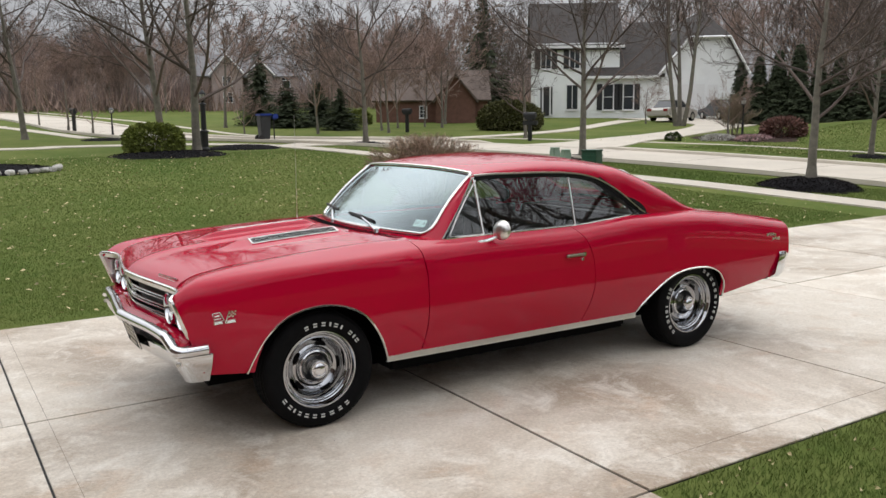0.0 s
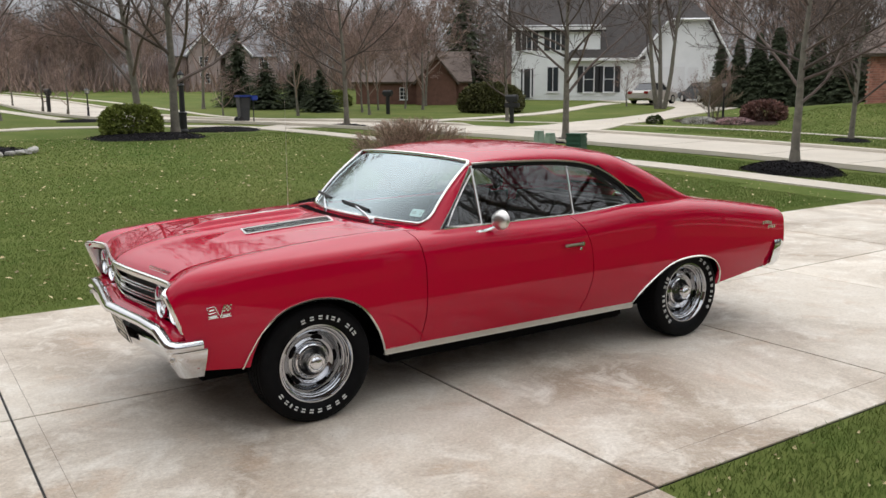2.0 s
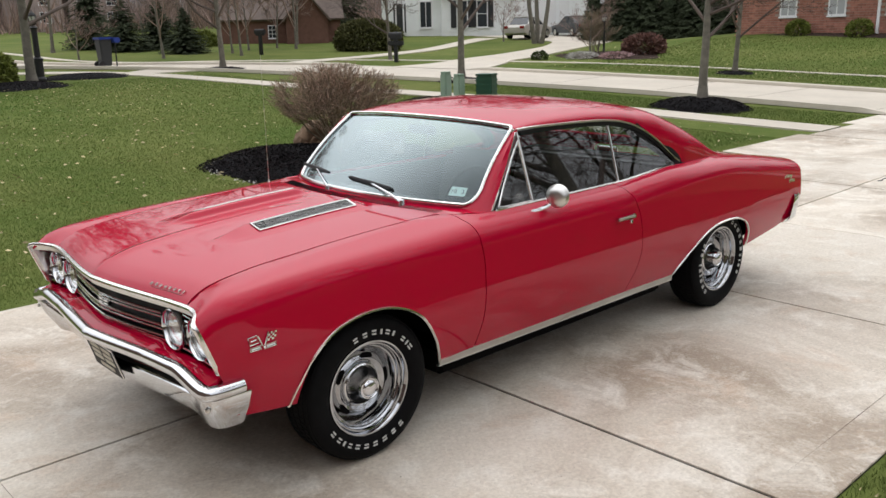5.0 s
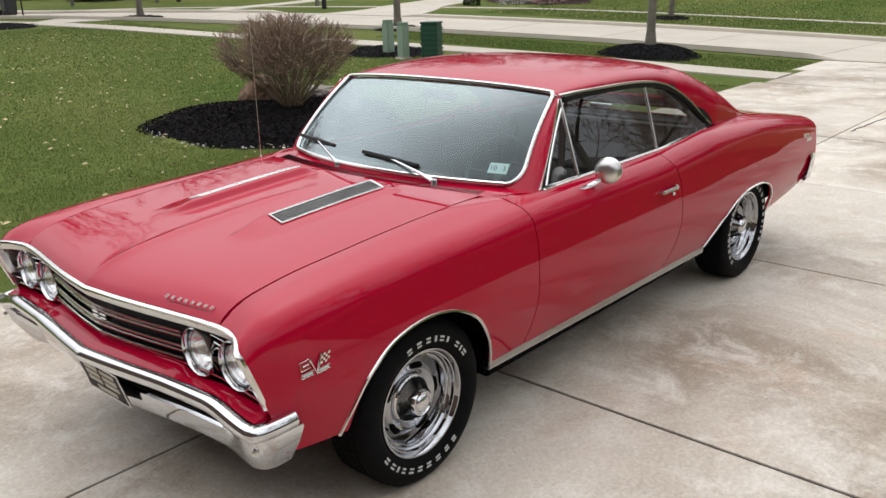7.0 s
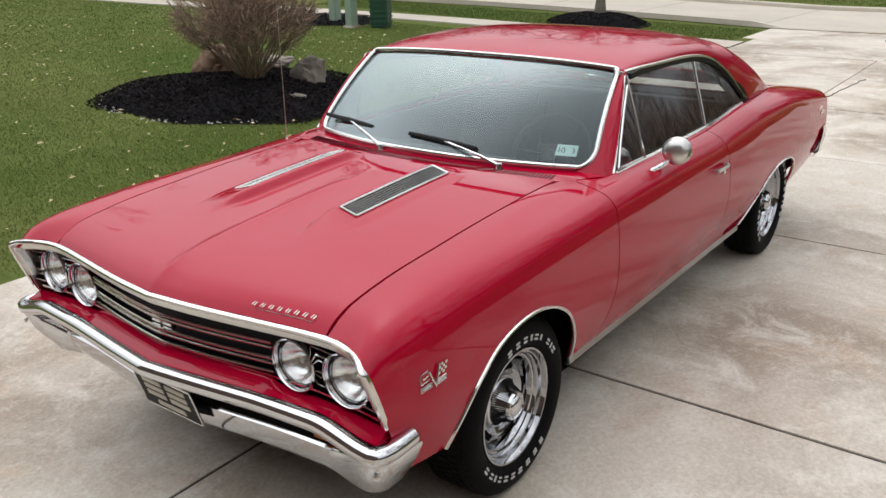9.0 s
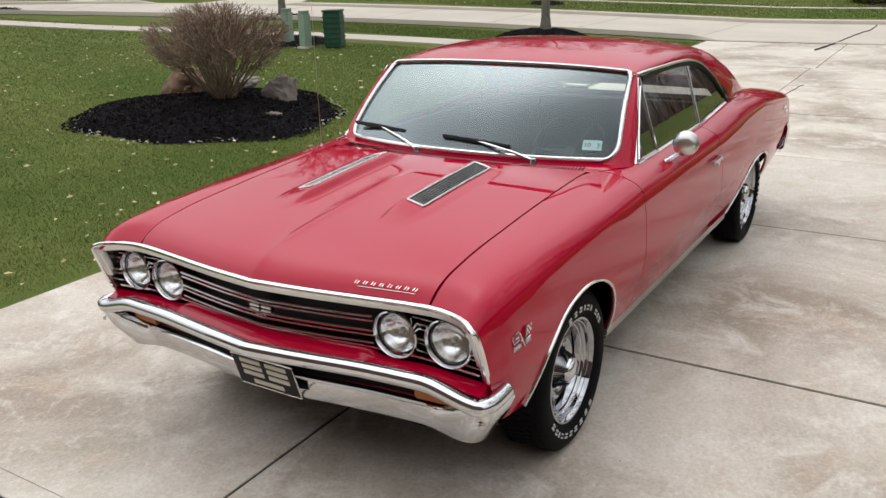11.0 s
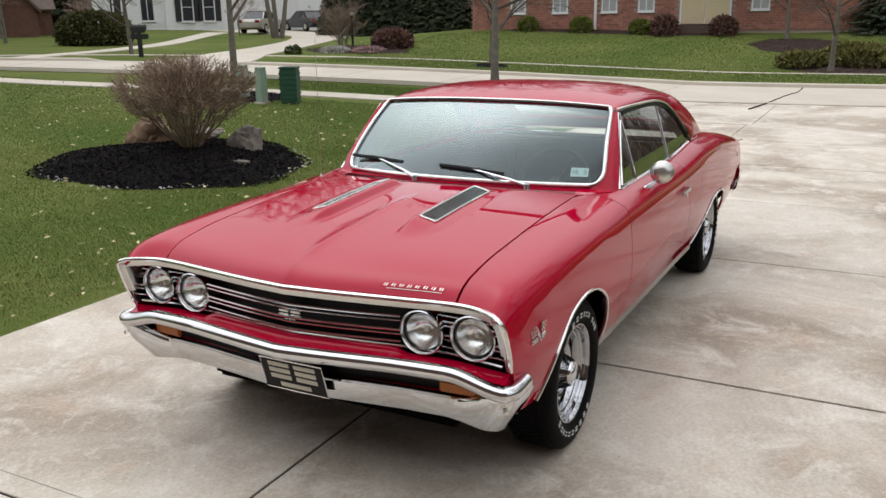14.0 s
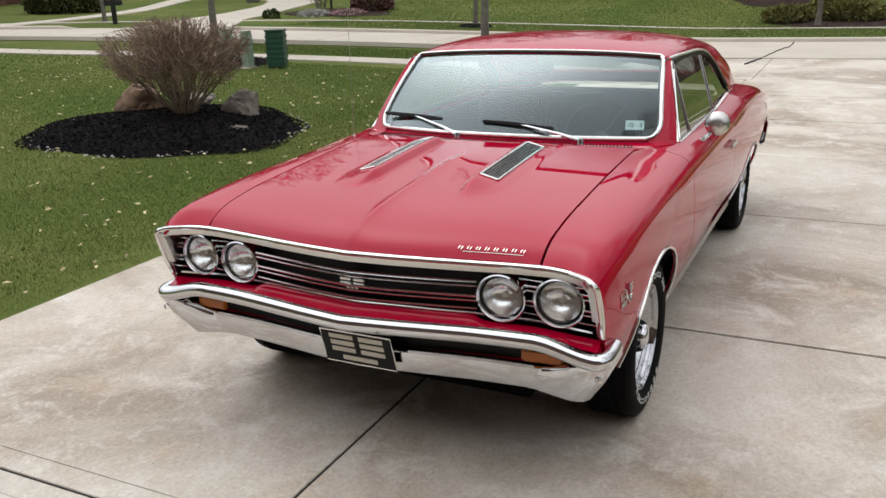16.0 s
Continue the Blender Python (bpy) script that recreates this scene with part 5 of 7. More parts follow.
ground = stuff_mesh("ground", gv, gf, GRASS, "spring lawn with thin green and yellowing patches", "ground", True, "structure")

# driveway of poured slabs with sealed joints
drive = thing("driveway", "pale poured concrete driveway of jointed slabs", "driveway", kind="structure")
XJ = [-8.3, -6.0, -3.7, -1.385, 0.916, 3.28, 5.53, 7.75, 9.9, 11.8]
slab_cells = []
for a, b in zip(XJ, XJ[1:]):
    slab_cells += [(a, b, -2.48, 0.085), (a, b, 0.085, 2.62)]
    if b < 1:
        slab_cells += [(a, b, -5.05, -2.48), (a, b, -7.7, -5.05)]
slab_cells += [(11.8, 13.7, -2.9, 0.0), (11.8, 13.7, 0.0, 2.45), (13.7, 16.1, -3.6, 0.0), (13.7, 16.1, 0.0, 2.7)]
rs = random.Random(4)
for a, b, c, d in slab_cells:
    gp_ = 0.0065
    dz = rs.uniform(-0.002, 0.002)
    bm = box((a + gp_, c + gp_, -0.12), (b - gp_, d - gp_, 0.0), 0.0025)
    for v in bm.verts:
        v.co.z += gh(v.co.x, 0) + dz
    part("slab", bm, CONCRETE, drive, smooth=30)
part("joint_filler", box((-8.3, -7.7, -0.10), (0.916, 2.615, -0.007)), JOINT, drive)
part("joint_filler", box((0.916, -2.475, -0.10), (11.75, 2.615, -0.006)), JOINT, drive)
GROOVE = mat("tooled_groove", (0.24, 0.20, 0.155), 0.85, vary=0.4, scale=4)
# tooled border line along the near edge and beside the wide joint
for a, b in (((0.93, -2.25), (11.7, -2.25)), ((-1.27, -7), (-1.27, 2.6)), ((-1.50, -7), (-1.50, 2.6))):
    part("tooled_line", tube([(a[0], a[1], -0.0002), (b[0], b[1], gh(b[0], 0) - 0.0002)], 0.001, 4), GROOVE, drive)
# wandering cracks by the apron
for pts in (((8.21, 0.02), (8.7, -0.02), (9.4, -0.06), (10.0, -0.1)), ((14.23, 0.39), (15.36, 0.23), (17.09, 0.06), (18.41, -0.11), (19.6, -0.1))):
    q = spline([(x, y, gh(x, 0) + 0.002) for x, y in pts], 6)
    q = [Vector((p.x, p.y + rs.uniform(-0.02, 0.02), p.z + (0.012 if p.x > 13 else 0))) for p in q]
    part("crack", tube(q, 0.007 if q[0].x < 11 else 0.016, 4), JOINT, drive)


def ribbon(name, mids, w, lift, material, label, category="road", kind="structure", n=10, thick=0.05):
    """A strip laid along the land; w is one width or a width at each mark."""
    pts = spline([(x, y, 0) for x, y in mids], n)
    rows, wide = [], []
    for i, p in enumerate(pts):
        t = (pts[min(i + 1, len(pts) - 1)] - pts[max(i - 1, 0)]).normalized()
        o = Vector((t.y, -t.x, 0))
        ww = float(np.interp(i / (len(pts) - 1) * (len(mids) - 1), range(len(mids)), w)) if isinstance(w, tuple) else w
        wide.append(ww)
        rows.append([(q.x, q.y, gh(q.x, q.y) + lift - drop) for q, drop in ((p + o * ww / 2 * k, d) for k, d in ((-1, thick), (-1, 0), (-0.5, 0), (0, 0), (0.5, 0), (1, 0), (1, thick)))])
    ob = finish(name, grid(rows), material, None, "", 60)
    return tagged(ob, label, category, kind=kind), pts, wide


ROAD_MID = [(20.2, -60.0), (19.7, -20.0), (17.75, -2.0), (17.8, 5.0), (17.7, 9.5), (16.7, 15.5), (14.9, 21.0), (12.3, 25.6), (9.4, 28.7), (7.3, 32.4), (6.4, 40.0), (6.2, 50.0), (5.6, 60.0), (3.4, 74.0), (-4.0, 92.0), (-20.0, 108.0)]
ROAD_WIDE = (4.1, 4.1, 4.1, 4.1, 4.1, 4.2, 4.0, 2.6, 1.5, 2.9, 3.8, 3.9, 3.9, 3.9, 3.9, 3.9)
road, rp, rwid = ribbon("road", ROAD_MID, ROAD_WIDE, 0.012, ROADC, "pale concrete residential street")
for sgn in (-1, 1):
    rows = []
    for i, p in enumerate(rp):
        t = (rp[min(i + 1, len(rp) - 1)] - rp[max(i - 1, 0)]).normalized()
        o = Vector((t.y, -t.x, 0)) * sgn
        row = []
        for a, z in ((-0.02, 0.0), (0.0, 0.075), (0.04, 0.095), (0.16, 0.095), (0.18, -0.01)):
            q = p + o * (rwid[i] / 2 + a)
            dropped = (-3.4 < p.y < 2.9 and q.x < p.x) or (16.5 < p.y < 20.5 and q.x > p.x)
            row.append((q.x, q.y, gh(q.x, q.y) + 0.012 + z * (0.15 if dropped else 1)))
        rows.append(row)
    tagged(finish("kerb", grid(rows), ROADC, None, "", 40, 0.03), "low concrete kerb along the street", "kerb", kind="structure")
# road joints
bm = bmesh.new()
for i in range(2, len(rp) - 2, 6):
    p = rp[i]
    if 0 < p.y < 60:
        t = (rp[i + 1] - rp[i - 1]).normalized()
        o = Vector((t.y, -t.x, 0)) * rwid[i] / 2
        add_tube(bm, [(q.x, q.y, gh(q.x, q.y) + 0.0125) for q in (p + o * k for k in (-0.98, -0.4, 0, 0.4, 0.98))], 0.004, 4)
part("road_joint", bm, GROOVE, road)
ribbon("pavement", [(13.0, -40.0), (13.0, -12.0), (13.0, -8.0), (12.08, -3.5)], 1.0, 0.006, ROADC, "pale concrete footpath beside the street", "footpath")
ribbon("pavement", [(12.68, 2.45), (12.62, 4.5), (12.55, 8.0), (11.9, 12.5), (11.1, 15.5), (10.65, 18.5), (10.3, 21.0), (9.4, 24.2), (7.6, 26.2), (4.8, 27.0), (2.6, 27.2), (0.6, 26.75), (-11.8, 28.8), (-40.0, 31.0)], 0.85, 0.016, ROADC, "pale concrete footpath curving across the lawn", "footpath")
ribbon("pavement", [(9.7, 23.9), (10.8, 24.3), (11.9, 24.6)], (0.9, 1.6, 2.6), 0.009, ROADC, "concrete ramp from the footpath to the street", "footpath")
ribbon("pavement", [(-16.0, 58.0), (0.6, 48.5), (2.5, 45.5), (3.5, 40.0), (4.3, 34.2), (4.6, 32.6)], 0.7, 0.006, ROADC, "pale concrete footpath along the side road", "footpath")
ribbon("pavement", [(25.6, -30.0), (25.2, 1.5), (25.2, 7.0), (25.0, 13.0), (24.0, 17.0), (21.5, 21.5), (18.6, 25.2), (15.6, 27.6), (12.6, 29.2), (11.3, 31.4), (10.9, 34.1), (10.9, 40.3), (10.5, 55.0), (8.0, 80.0)], 0.42, 0.006, ROADC, "pale concrete footpath across the street", "footpath")
ribbon("side_driveway", [(18.0, 18.4), (20.2, 19.1), (23.1, 20.6), (27.3, 22.1), (31.8, 23.6), (36.0, 26.0), (39.6, 30.0), (42.4, 34.5)], (3.4, 2.7, 2.2, 2.2, 2.4, 3.2, 6.5, 9.0), 0.025, ROADC, "pale concrete driveway curving to a white house", "driveway")
ribbon("garden_path", [(16.6, 24.7), (18.6, 25.3), (21.2, 26.0), (26.3, 28.1), (31.5, 30.8), (36.0, 33.2)], (0.9, 0.9, 0.9, 1.0, 1.1, 1.3), 0.022, ROADC, "narrow concrete walk to a house", "path")


# ---------- planting ----------
def tubes(paths, sides):
    """Vertices and faces of many tapered bars; paths holds (points, radii)."""
    vs, fs = [], []
    for pts, rr in paths:
        base = len(vs)
        up = Vector((0.31, 0.17, 0.93))
        for i, p in enumerate(pts):
            d = (pts[min(i + 1, len(pts) - 1)] - pts[max(i - 1, 0)])
            if d.length < 1e-6:
                d = Vector((0, 0, 1))
            d.normalize()
            a = d.cross(up)
            if a.length < 0.05:
                a = d.cross(Vector((1, 0, 0)))
            a.normalize()
            b = a.cross(d)
            for k in range(sides):
                f = 2 * math.pi * k / sides
                vs.append(p + rr[i] * (math.cos(f) * a + math.sin(f) * b))
        for i in range(len(pts) - 1):
            for k in range(sides):
                q, n2 = base + i * sides, base + (i + 1) * sides
                fs.append((q + k, q + (k + 1) % sides, n2 + (k + 1) % sides, n2 + k))
    return vs, fs


def mesh_of(name, groups, material):
    vs, fs = [], []
    for v, f in groups:
        o = len(vs)
        vs += v
        fs += [tuple(i + o for i in q) for q in f]
    me = bpy.data.meshes.new(name)
    me.from_pydata([tuple(v) for v in vs], [], fs)
    me.materials.append(material)
    for p in me.polygons:
        p.use_smooth = True
    return me


def bare_tree(seed, height, r0, fork, spread=0.75, limbs=5, twigs=6, levels=4, twig_mat=TWIG, lift=0.12, stems=1, fine_r=0.0035):
    """A leafless tree: trunk and limbs in one mesh, finer branches in another."""
    rnd = random.Random(seed)
    thick, limbs_, fine, fine2 = [], [], [], []

    def vec():
        return Vector((rnd.uniform(-1, 1), rnd.uniform(-1, 1), rnd.uniform(-1, 1)))

    def grow(p, d, length, r, level):
        n = 7 if level < 2 else (4 if level < 3 else 3)
        pts, rr = [p.copy()], [r]
        d = d.normalized()
        for i in range(n):
            d = (d + vec() * (0.16 if level > 0 else 0.05) + Vector((0, 0, lift if level > 0 else 0.1))).normalized()
            p = p + d * length / n
            pts.append(p.copy())
            rr.append(max(fine_r, r * (1 - 0.72 * (i + 1) / n)))
        (thick if level < 1 else limbs_ if level < 2 else fine if level < 3 else fine2).append((pts, rr))
        if level >= levels:
            return
        k = {0: limbs, 1: twigs + 1, 2: twigs + 1, 3: twigs}[min(level, 3)]
        for j in range(k):
            t = (fork if level == 0 else 0.22) + (1 - (fork if level == 0 else 0.22)) * (j + rnd.random() * 0.8) / k
            f = min(t, 0.999) * n
            i = int(f)
            q = pts[i].lerp(pts[i + 1], f - i)
            dd = (pts[i + 1] - pts[i]).normalized()
            side = dd.cross(vec()).normalized()
            ang = rnd.uniform(0.55, 0.95) * (spread / 0.75 if level == 0 else 1)
            nd = dd * math.cos(ang) + side * math.sin(ang)
            ll = (height * rnd.uniform(0.42, 0.6) if level == 0 else length * rnd.uniform(0.38, 0.62)) * (1.0 - 0.4 * t if level else 1.12 - 0.45 * t)
            grow(q, nd, ll, max(0.003, (r * (1 - 0.7 * t)) * (0.50 if level == 0 else 0.5)), level + 1)

    for s_ in range(stems):
        a = 2 * math.pi * s_ / max(1, stems) + 0.4
        grow(Vector((0.18 * math.cos(a), 0.18 * math.sin(a), -0.1)) if stems > 1 else Vector((0, 0, -0.1)), Vector((math.cos(a) * 0.22, math.sin(a) * 0.22, 1)) if stems > 1 else Vector((rnd.uniform(-0.03, 0.03), rnd.uniform(-0.03, 0.03), 1)), height * 0.62, r0, 0)
    # root flare
    flare = [([Vector((0, 0, -0.1)), Vector((0, 0, 0.08)), Vector((0, 0, 0.3))], [r0 * 1.5, r0 * 1.22, r0 * 0.98])] if stems == 1 else []
    return mesh_of("trunk", [tubes(thick + flare, 8)], BARK), mesh_of("crown", [tubes(limbs_, 6), tubes(fine, 4), tubes(fine2, 3)], twig_mat)


def put_tree(meshes, x, y, label, group="", rot=0, scale=1.0, z=None, lean=0.0, squash=1.0):
    t = thing("tree", label, "tree", (x, y, gh(x, y) if z is None else z), group)
    t.rotation_euler = (lean, 0, rot)
    t.scale = (scale, scale, scale * squash)
    for nm, me in zip(("trunk", "crown"), meshes):
        o = new(nm, me)
        o.parent = t
    return t


T_STREET = [bare_tree(11 + k, 8.0, 0.115, 0.30, 1.08, 14, 6, 4, lift=0.07, fine_r=0.0055) for k in range(2)]
T_BIG = [bare_tree(31, 12.0, 0.165, 0.2, 1.08, 13, 6, 4, lift=0.06, fine_r=0.0075), bare_tree(35, 12.0, 0.155, 0.2, 1.02, 13, 6, 4, lift=0.07, fine_r=0.0075)]
T_RED = [bare_tree(51 + k, 8.5, 0.09, 0.2, 0.8, 12, 5, 4, TWIGRED, 0.09, 1, 0.014) for k in range(2)]
T_WOOD = [bare_tree(71 + k, 15.0, 0.085, 0.12, 0.6, 15, 6, 3, (TWIGRED, TWIG, TWIGRED)[k], 0.12, 1, 0.023) for k in range(3)]
T_MULTI = bare_tree(91, 10.0, 0.12, 0.3, 0.6, 6, 5, 4, TWIG, 0.15, 3, 0.012)
T_SHRUB = bare_tree(97, 2.3, 0.03, 0.08, 0.9, 9, 6, 3, STEM, 0.12, 5, 0.007)
T_SMALL = bare_tree(95, 3.6, 0.05, 0.2, 0.95, 8, 5, 4, TWIGRED, 0.08)

STREET = "young bare street tree with a grey trunk"
put_tree(T_STREET[0], 14.1, 5.75, "young bare street tree in a black mulch mound", "street trees", 0.6, 0.85, gh(14.1, 5.75) + 0.2)
put_tree(T_STREET[1], 15.2, 14.1, STREET, "street trees", 2.1, 0.98)
put_tree(T_STREET[0], 12.7, 23.35, STREET, "street trees", 4.0, 0.97)
put_tree(T_STREET[1], 23.17, 9.92, STREET, "street trees", 0.9, 0.77)
put_tree(T_STREET[0], 20.5, 23.7, STREET, "street trees", 3.2, 0.72)
put_tree(T_STREET[1], 26.0, -0.35, STREET, "street trees", 5.0, 0.77)
put_tree(T_STREET[0], 32.7, 1.68, STREET, "street trees", 1.7, 0.73)
put_tree(T_BIG[0], 6.14, 22.55, "large bare tree with spreading limbs in a mulch bed", "", 1.1, 0.9)
put_tree(T_BIG[1], 6.27, 27.53, "large bare many-limbed tree on the lawn", "", 2.6, 0.92)
put_tree(T_BIG[1], 2.22, 33.0, "large bare tree on the lawn", "", 2.0, 0.83)
put_tree(T_MULTI, 33.3, 26.8, "tall bare twin-stemmed tree beside a driveway", "", 0.4, 1.15)
put_tree(T_SMALL, 5.16, 34.95, "small bare ornamental tree", "ornamental trees", 0.4, 1.03)
put_tree(T_SMALL, 33.8, 29.75, "small bare ornamental tree", "ornamental trees", 2.2, 0.88)
put_tree(T_SMALL, 27.98, 19.26, "small bare ornamental tree", "ornamental trees", 1.2, 0.85)
put_tree(T_RED[0], 14.38, 31.47, "bare reddish-twigged tree across the street", "red-twigged trees", 0.8, 0.70)
put_tree(T_RED[1], 17.78, 30.86, "bare reddish-twigged tree across the street", "red-twigged trees", 2.8, 0.70)
put_tree(T_RED[1], 20.6, 35.0, "bare reddish-twigged tree before a low house", "red-twigged trees", 1.9, 0.62)
put_tree(T_RED[0], 22.9, 36.0, "bare reddish-twigged tree before a low house", "red-twigged trees", 3.9, 0.6)
put_tree(T_RED[0], 18.6, 33.1, "bare reddish-twigged tree across the street", "red-twigged trees", 5.8, 0.66)
put_tree(T_SMALL, 11.26, 32.65, "small bare ornamental tree", "ornamental trees", 3.4, 0.75)
put_tree(T_SMALL, 4.66, 38.2, "small bare ornamental tree", "ornamental trees", 5.0, 1.1)
put_tree(T_RED[1], 4.42, 46.4, "bare reddish-twigged tree beside the side road", "red-twigged trees", 2.0, 0.6)
put_tree(T_RED[0], 26.0, 38.77, "bare reddish-twigged tree across the street", "red-twigged trees", 4.1, 1.02)
put_tree(T_RED[1], 23.14, 34.56, "bare reddish-twigged tree across the street", "red-twigged trees", 1.1, 0.8)
put_tree(T_RED[0], -0.51, 41.11, "bare reddish-twigged tree across the street", "red-twigged trees", 3.3, 0.88)
put_tree(T_RED[1], 12.8, 40.1, "bare reddish-twigged tree across the street", "red-twigged trees", 5.3, 0.97)
rv = random.Random(19)
for k in range(20):
    put_tree(T_RED[k % 2], -16 + 1.9 * k + rv.uniform(-1, 1), 86 + rv.uniform(-9, 14), "bare reddish-twigged tree at the end of the street", "red-twigged trees", rv.uniform(0, 6.28), rv.uniform(0.8, 1.25))
for k in range(40):
    put_tree(T_WOOD[2 * (k % 2)], -20 + 1.15 * k + rv.uniform(-1, 1), 104 + rv.uniform(-8, 10), "low bare sapling in a thicket beyond the street", "thicket saplings", rv.uniform(0, 6.28), rv.uniform(0.3, 0.45))
put_tree(T_BIG[0], 14.5, -9.5, "large bare tree beside the driveway", "", 2.0, 0.9)
put_tree(T_BIG[1], 7.41, -5.35, "large bare tree beside the driveway", "", 4.0, 0.92)
put_tree(T_BIG[0], 3.6, -5.9, "large bare tree on the side lawn", "", 0.5, 0.95)

# the woods all round, tall and thin
rw = random.Random(8)
wood = []
for k in range(115):
    a = rw.uniform(-28, 103)
    d = rw.uniform(62, 105) if a > 28 else rw.uniform(50, 90)
    x, y = -2 + d * math.cos(radians(a)), d * math.sin(radians(a))
    if 30 < x < 48 and 28 < y < 46:
        continue
    if -8 < x < 12 and 30 < y < 95:
        continue
    if abs(math.degrees(math.atan2(y, x + 2)) - 69) < 5 and d < 84:
        continue
    wood.append((x, y))
wood += [(-4 + d * math.cos(radians(a)), d * math.sin(radians(a))) for a, d in ((rw.uniform(52, 80), rw.uniform(68, 92)) for k in range(34)) if abs(-4 + d * math.cos(radians(a)) - 0.5) > 8 and abs(a - 70) > 5]
wood += [(-14 + 4 * k + rw.uniform(-1, 1), 118 + rw.uniform(-8, 8)) for k in range(9)]
wood += [(-30 + 3.4 * k + rw.uniform(-1.5, 1.5), 84 + 1.5 * k + rw.uniform(-7, 7)) for k in range(13)]
for k, (x, y) in enumerate(wood):
    put_tree(T_WOOD[k % 3], x, y, "tall bare woodland tree with brownish twigs", "woodland trees", rw.uniform(0, 6.28), rw.uniform(0.42, 0.68) if y > 1.15 * x else rw.uniform(0.6, 1.0))


# dense undergrowth that closes the view between the trunks
ru = np.random.RandomState(12)


def brush_band(name, n, d0, d1, tall, thick, lean, material, label, first=-32, last=106):
    az = np.radians(ru.uniform(first, last, n))
    d = ru.uniform(d0, d1, n)
    x, y = -2 + d * np.cos(az), d * np.sin(az)
    clump = 0.75 + 0.35 * np.sin(az * 23) * np.sin(az * 57 + 1) + 0.2 * np.sin(az * 131)
    h = tall * ru.uniform(0.35, 1.0, n) * clump
    z = np.array([gh(a, b) for a, b in zip(x, y)]) + ru.uniform(-0.2, 0.35, n) * h
    lx, ly = ru.normal(0, lean, n) * h, ru.normal(0, lean, n) * h
    a = ru.uniform(0, 6.283, n)
    r = thick * ru.uniform(0.5, 1.3, n)
    v = np.empty((n, 4, 3))
    for k in range(3):
        v[:, k] = np.c_[x + r * np.cos(a + k * 2.094), y + r * np.sin(a + k * 2.094), z]
    v[:, 3] = np.c_[x + lx, y + ly, z + h]
    f = np.array([[0, 1, 3], [1, 2, 3], [2, 0, 3]])[None] + 4 * np.arange(n)[:, None, None]
    return stuff_mesh(name, v.reshape(-1, 3).tolist(), f.reshape(-1, 3).tolist(), material, label, "woods")


brush_band("woods_undergrowth", 22000, 84, 122, 6.5, 0.07, 0.16, TWIGGREY, "dense grey-brown bare undergrowth in far woods")
brush_band("woods_undergrowth", 9000, 78, 96, 3.2, 0.08, 0.3, TWIGRED, "low reddish bare brush along far woods")


def leaf_cloud(name, rnd, n, place, size, material, label="", parent=None, long=1.0):
    """Many small two-triangle leaves at points and ways given by place()."""
    vs, fs = [], []
    for _ in range(n):
        p, nrm = place(rnd)
        a = Vector((rnd.gauss(0, 1), rnd.gauss(0, 1), rnd.gauss(0, 1))).normalized()
        d = (nrm + a * 0.7).normalized()
        side = d.cross(Vector((rnd.gauss(0, 1), rnd.gauss(0, 1), rnd.gauss(0, 1)))).normalized()
        s_ = size * rnd.uniform(0.6, 1.4)
        o = len(vs)
        vs += [p, p + d * s_ * long * 0.5 + side * s_ * 0.35, p + d * s_ * long, p + d * s_ * long * 0.5 - side * s_ * 0.35]
        fs.append((o, o + 1, o + 2, o + 3))
    me = bpy.data.meshes.new(name)
    me.from_pydata([tuple(v) for v in vs], [], fs)
    me.materials.append(material)
    ob = new(name, me)
    ob.parent = parent
    if label:
        ob["label"] = label
    return ob


def spruce_mesh(seed, height, radius):
    rnd = random.Random(seed)
    vs, fs = [], []
    z = height * 0.03
    while z < height * 0.985:
        t = z / height
        L0 = radius * (1 - t) ** 0.85
        nb = max(4, int(15 * (1 - t) + 5))
        for k in range(nb):
            a = rnd.uniform(0, 6.283)
            L = L0 * rnd.uniform(0.62, 1.12) + 0.06
            d = Vector((math.cos(a), math.sin(a), rnd.uniform(-0.35, 0.0) + 0.5 * max(0, t - 0.8)))
            sd = Vector((-math.sin(a), math.cos(a), 0))
            n = max(3, int(L / 0.28))
            for i in range(n):
                u = (i + 0.6) / n
                p = Vector((0, 0, z + rnd.uniform(-0.1, 0.1))) + d * L * u
                for sg in (-1, 1, 0):
                    ln = (0.22 + 0.30 * (1 - u) * min(1.5, L)) * rnd.uniform(0.6, 1.2)
                    dd = (d * 0.8 + sd * sg * 0.9 + Vector((0, 0, rnd.uniform(-0.5, 0.05)))).normalized()
                    ww = dd.cross(Vector((0, 0, 1))).normalized() * 0.13
                    o = len(vs)
                    vs += [p - ww, p + ww, p + dd * ln + Vector((0, 0, -0.04))]
                    fs.append((o, o + 1, o + 2))
        z += height * 0.022
    me = bpy.data.meshes.new("crown")
    me.from_pydata([tuple(v) for v in vs], [], fs)
    me.materials.append(SPRUCE)
    trunk = mesh_of("trunk", [tubes([([Vector((0, 0, -0.1)), Vector((0, 0, height * 0.5)), Vector((0, 0, height))], [0.16, 0.1, 0.01])], 7)], BARK)
    return trunk, me


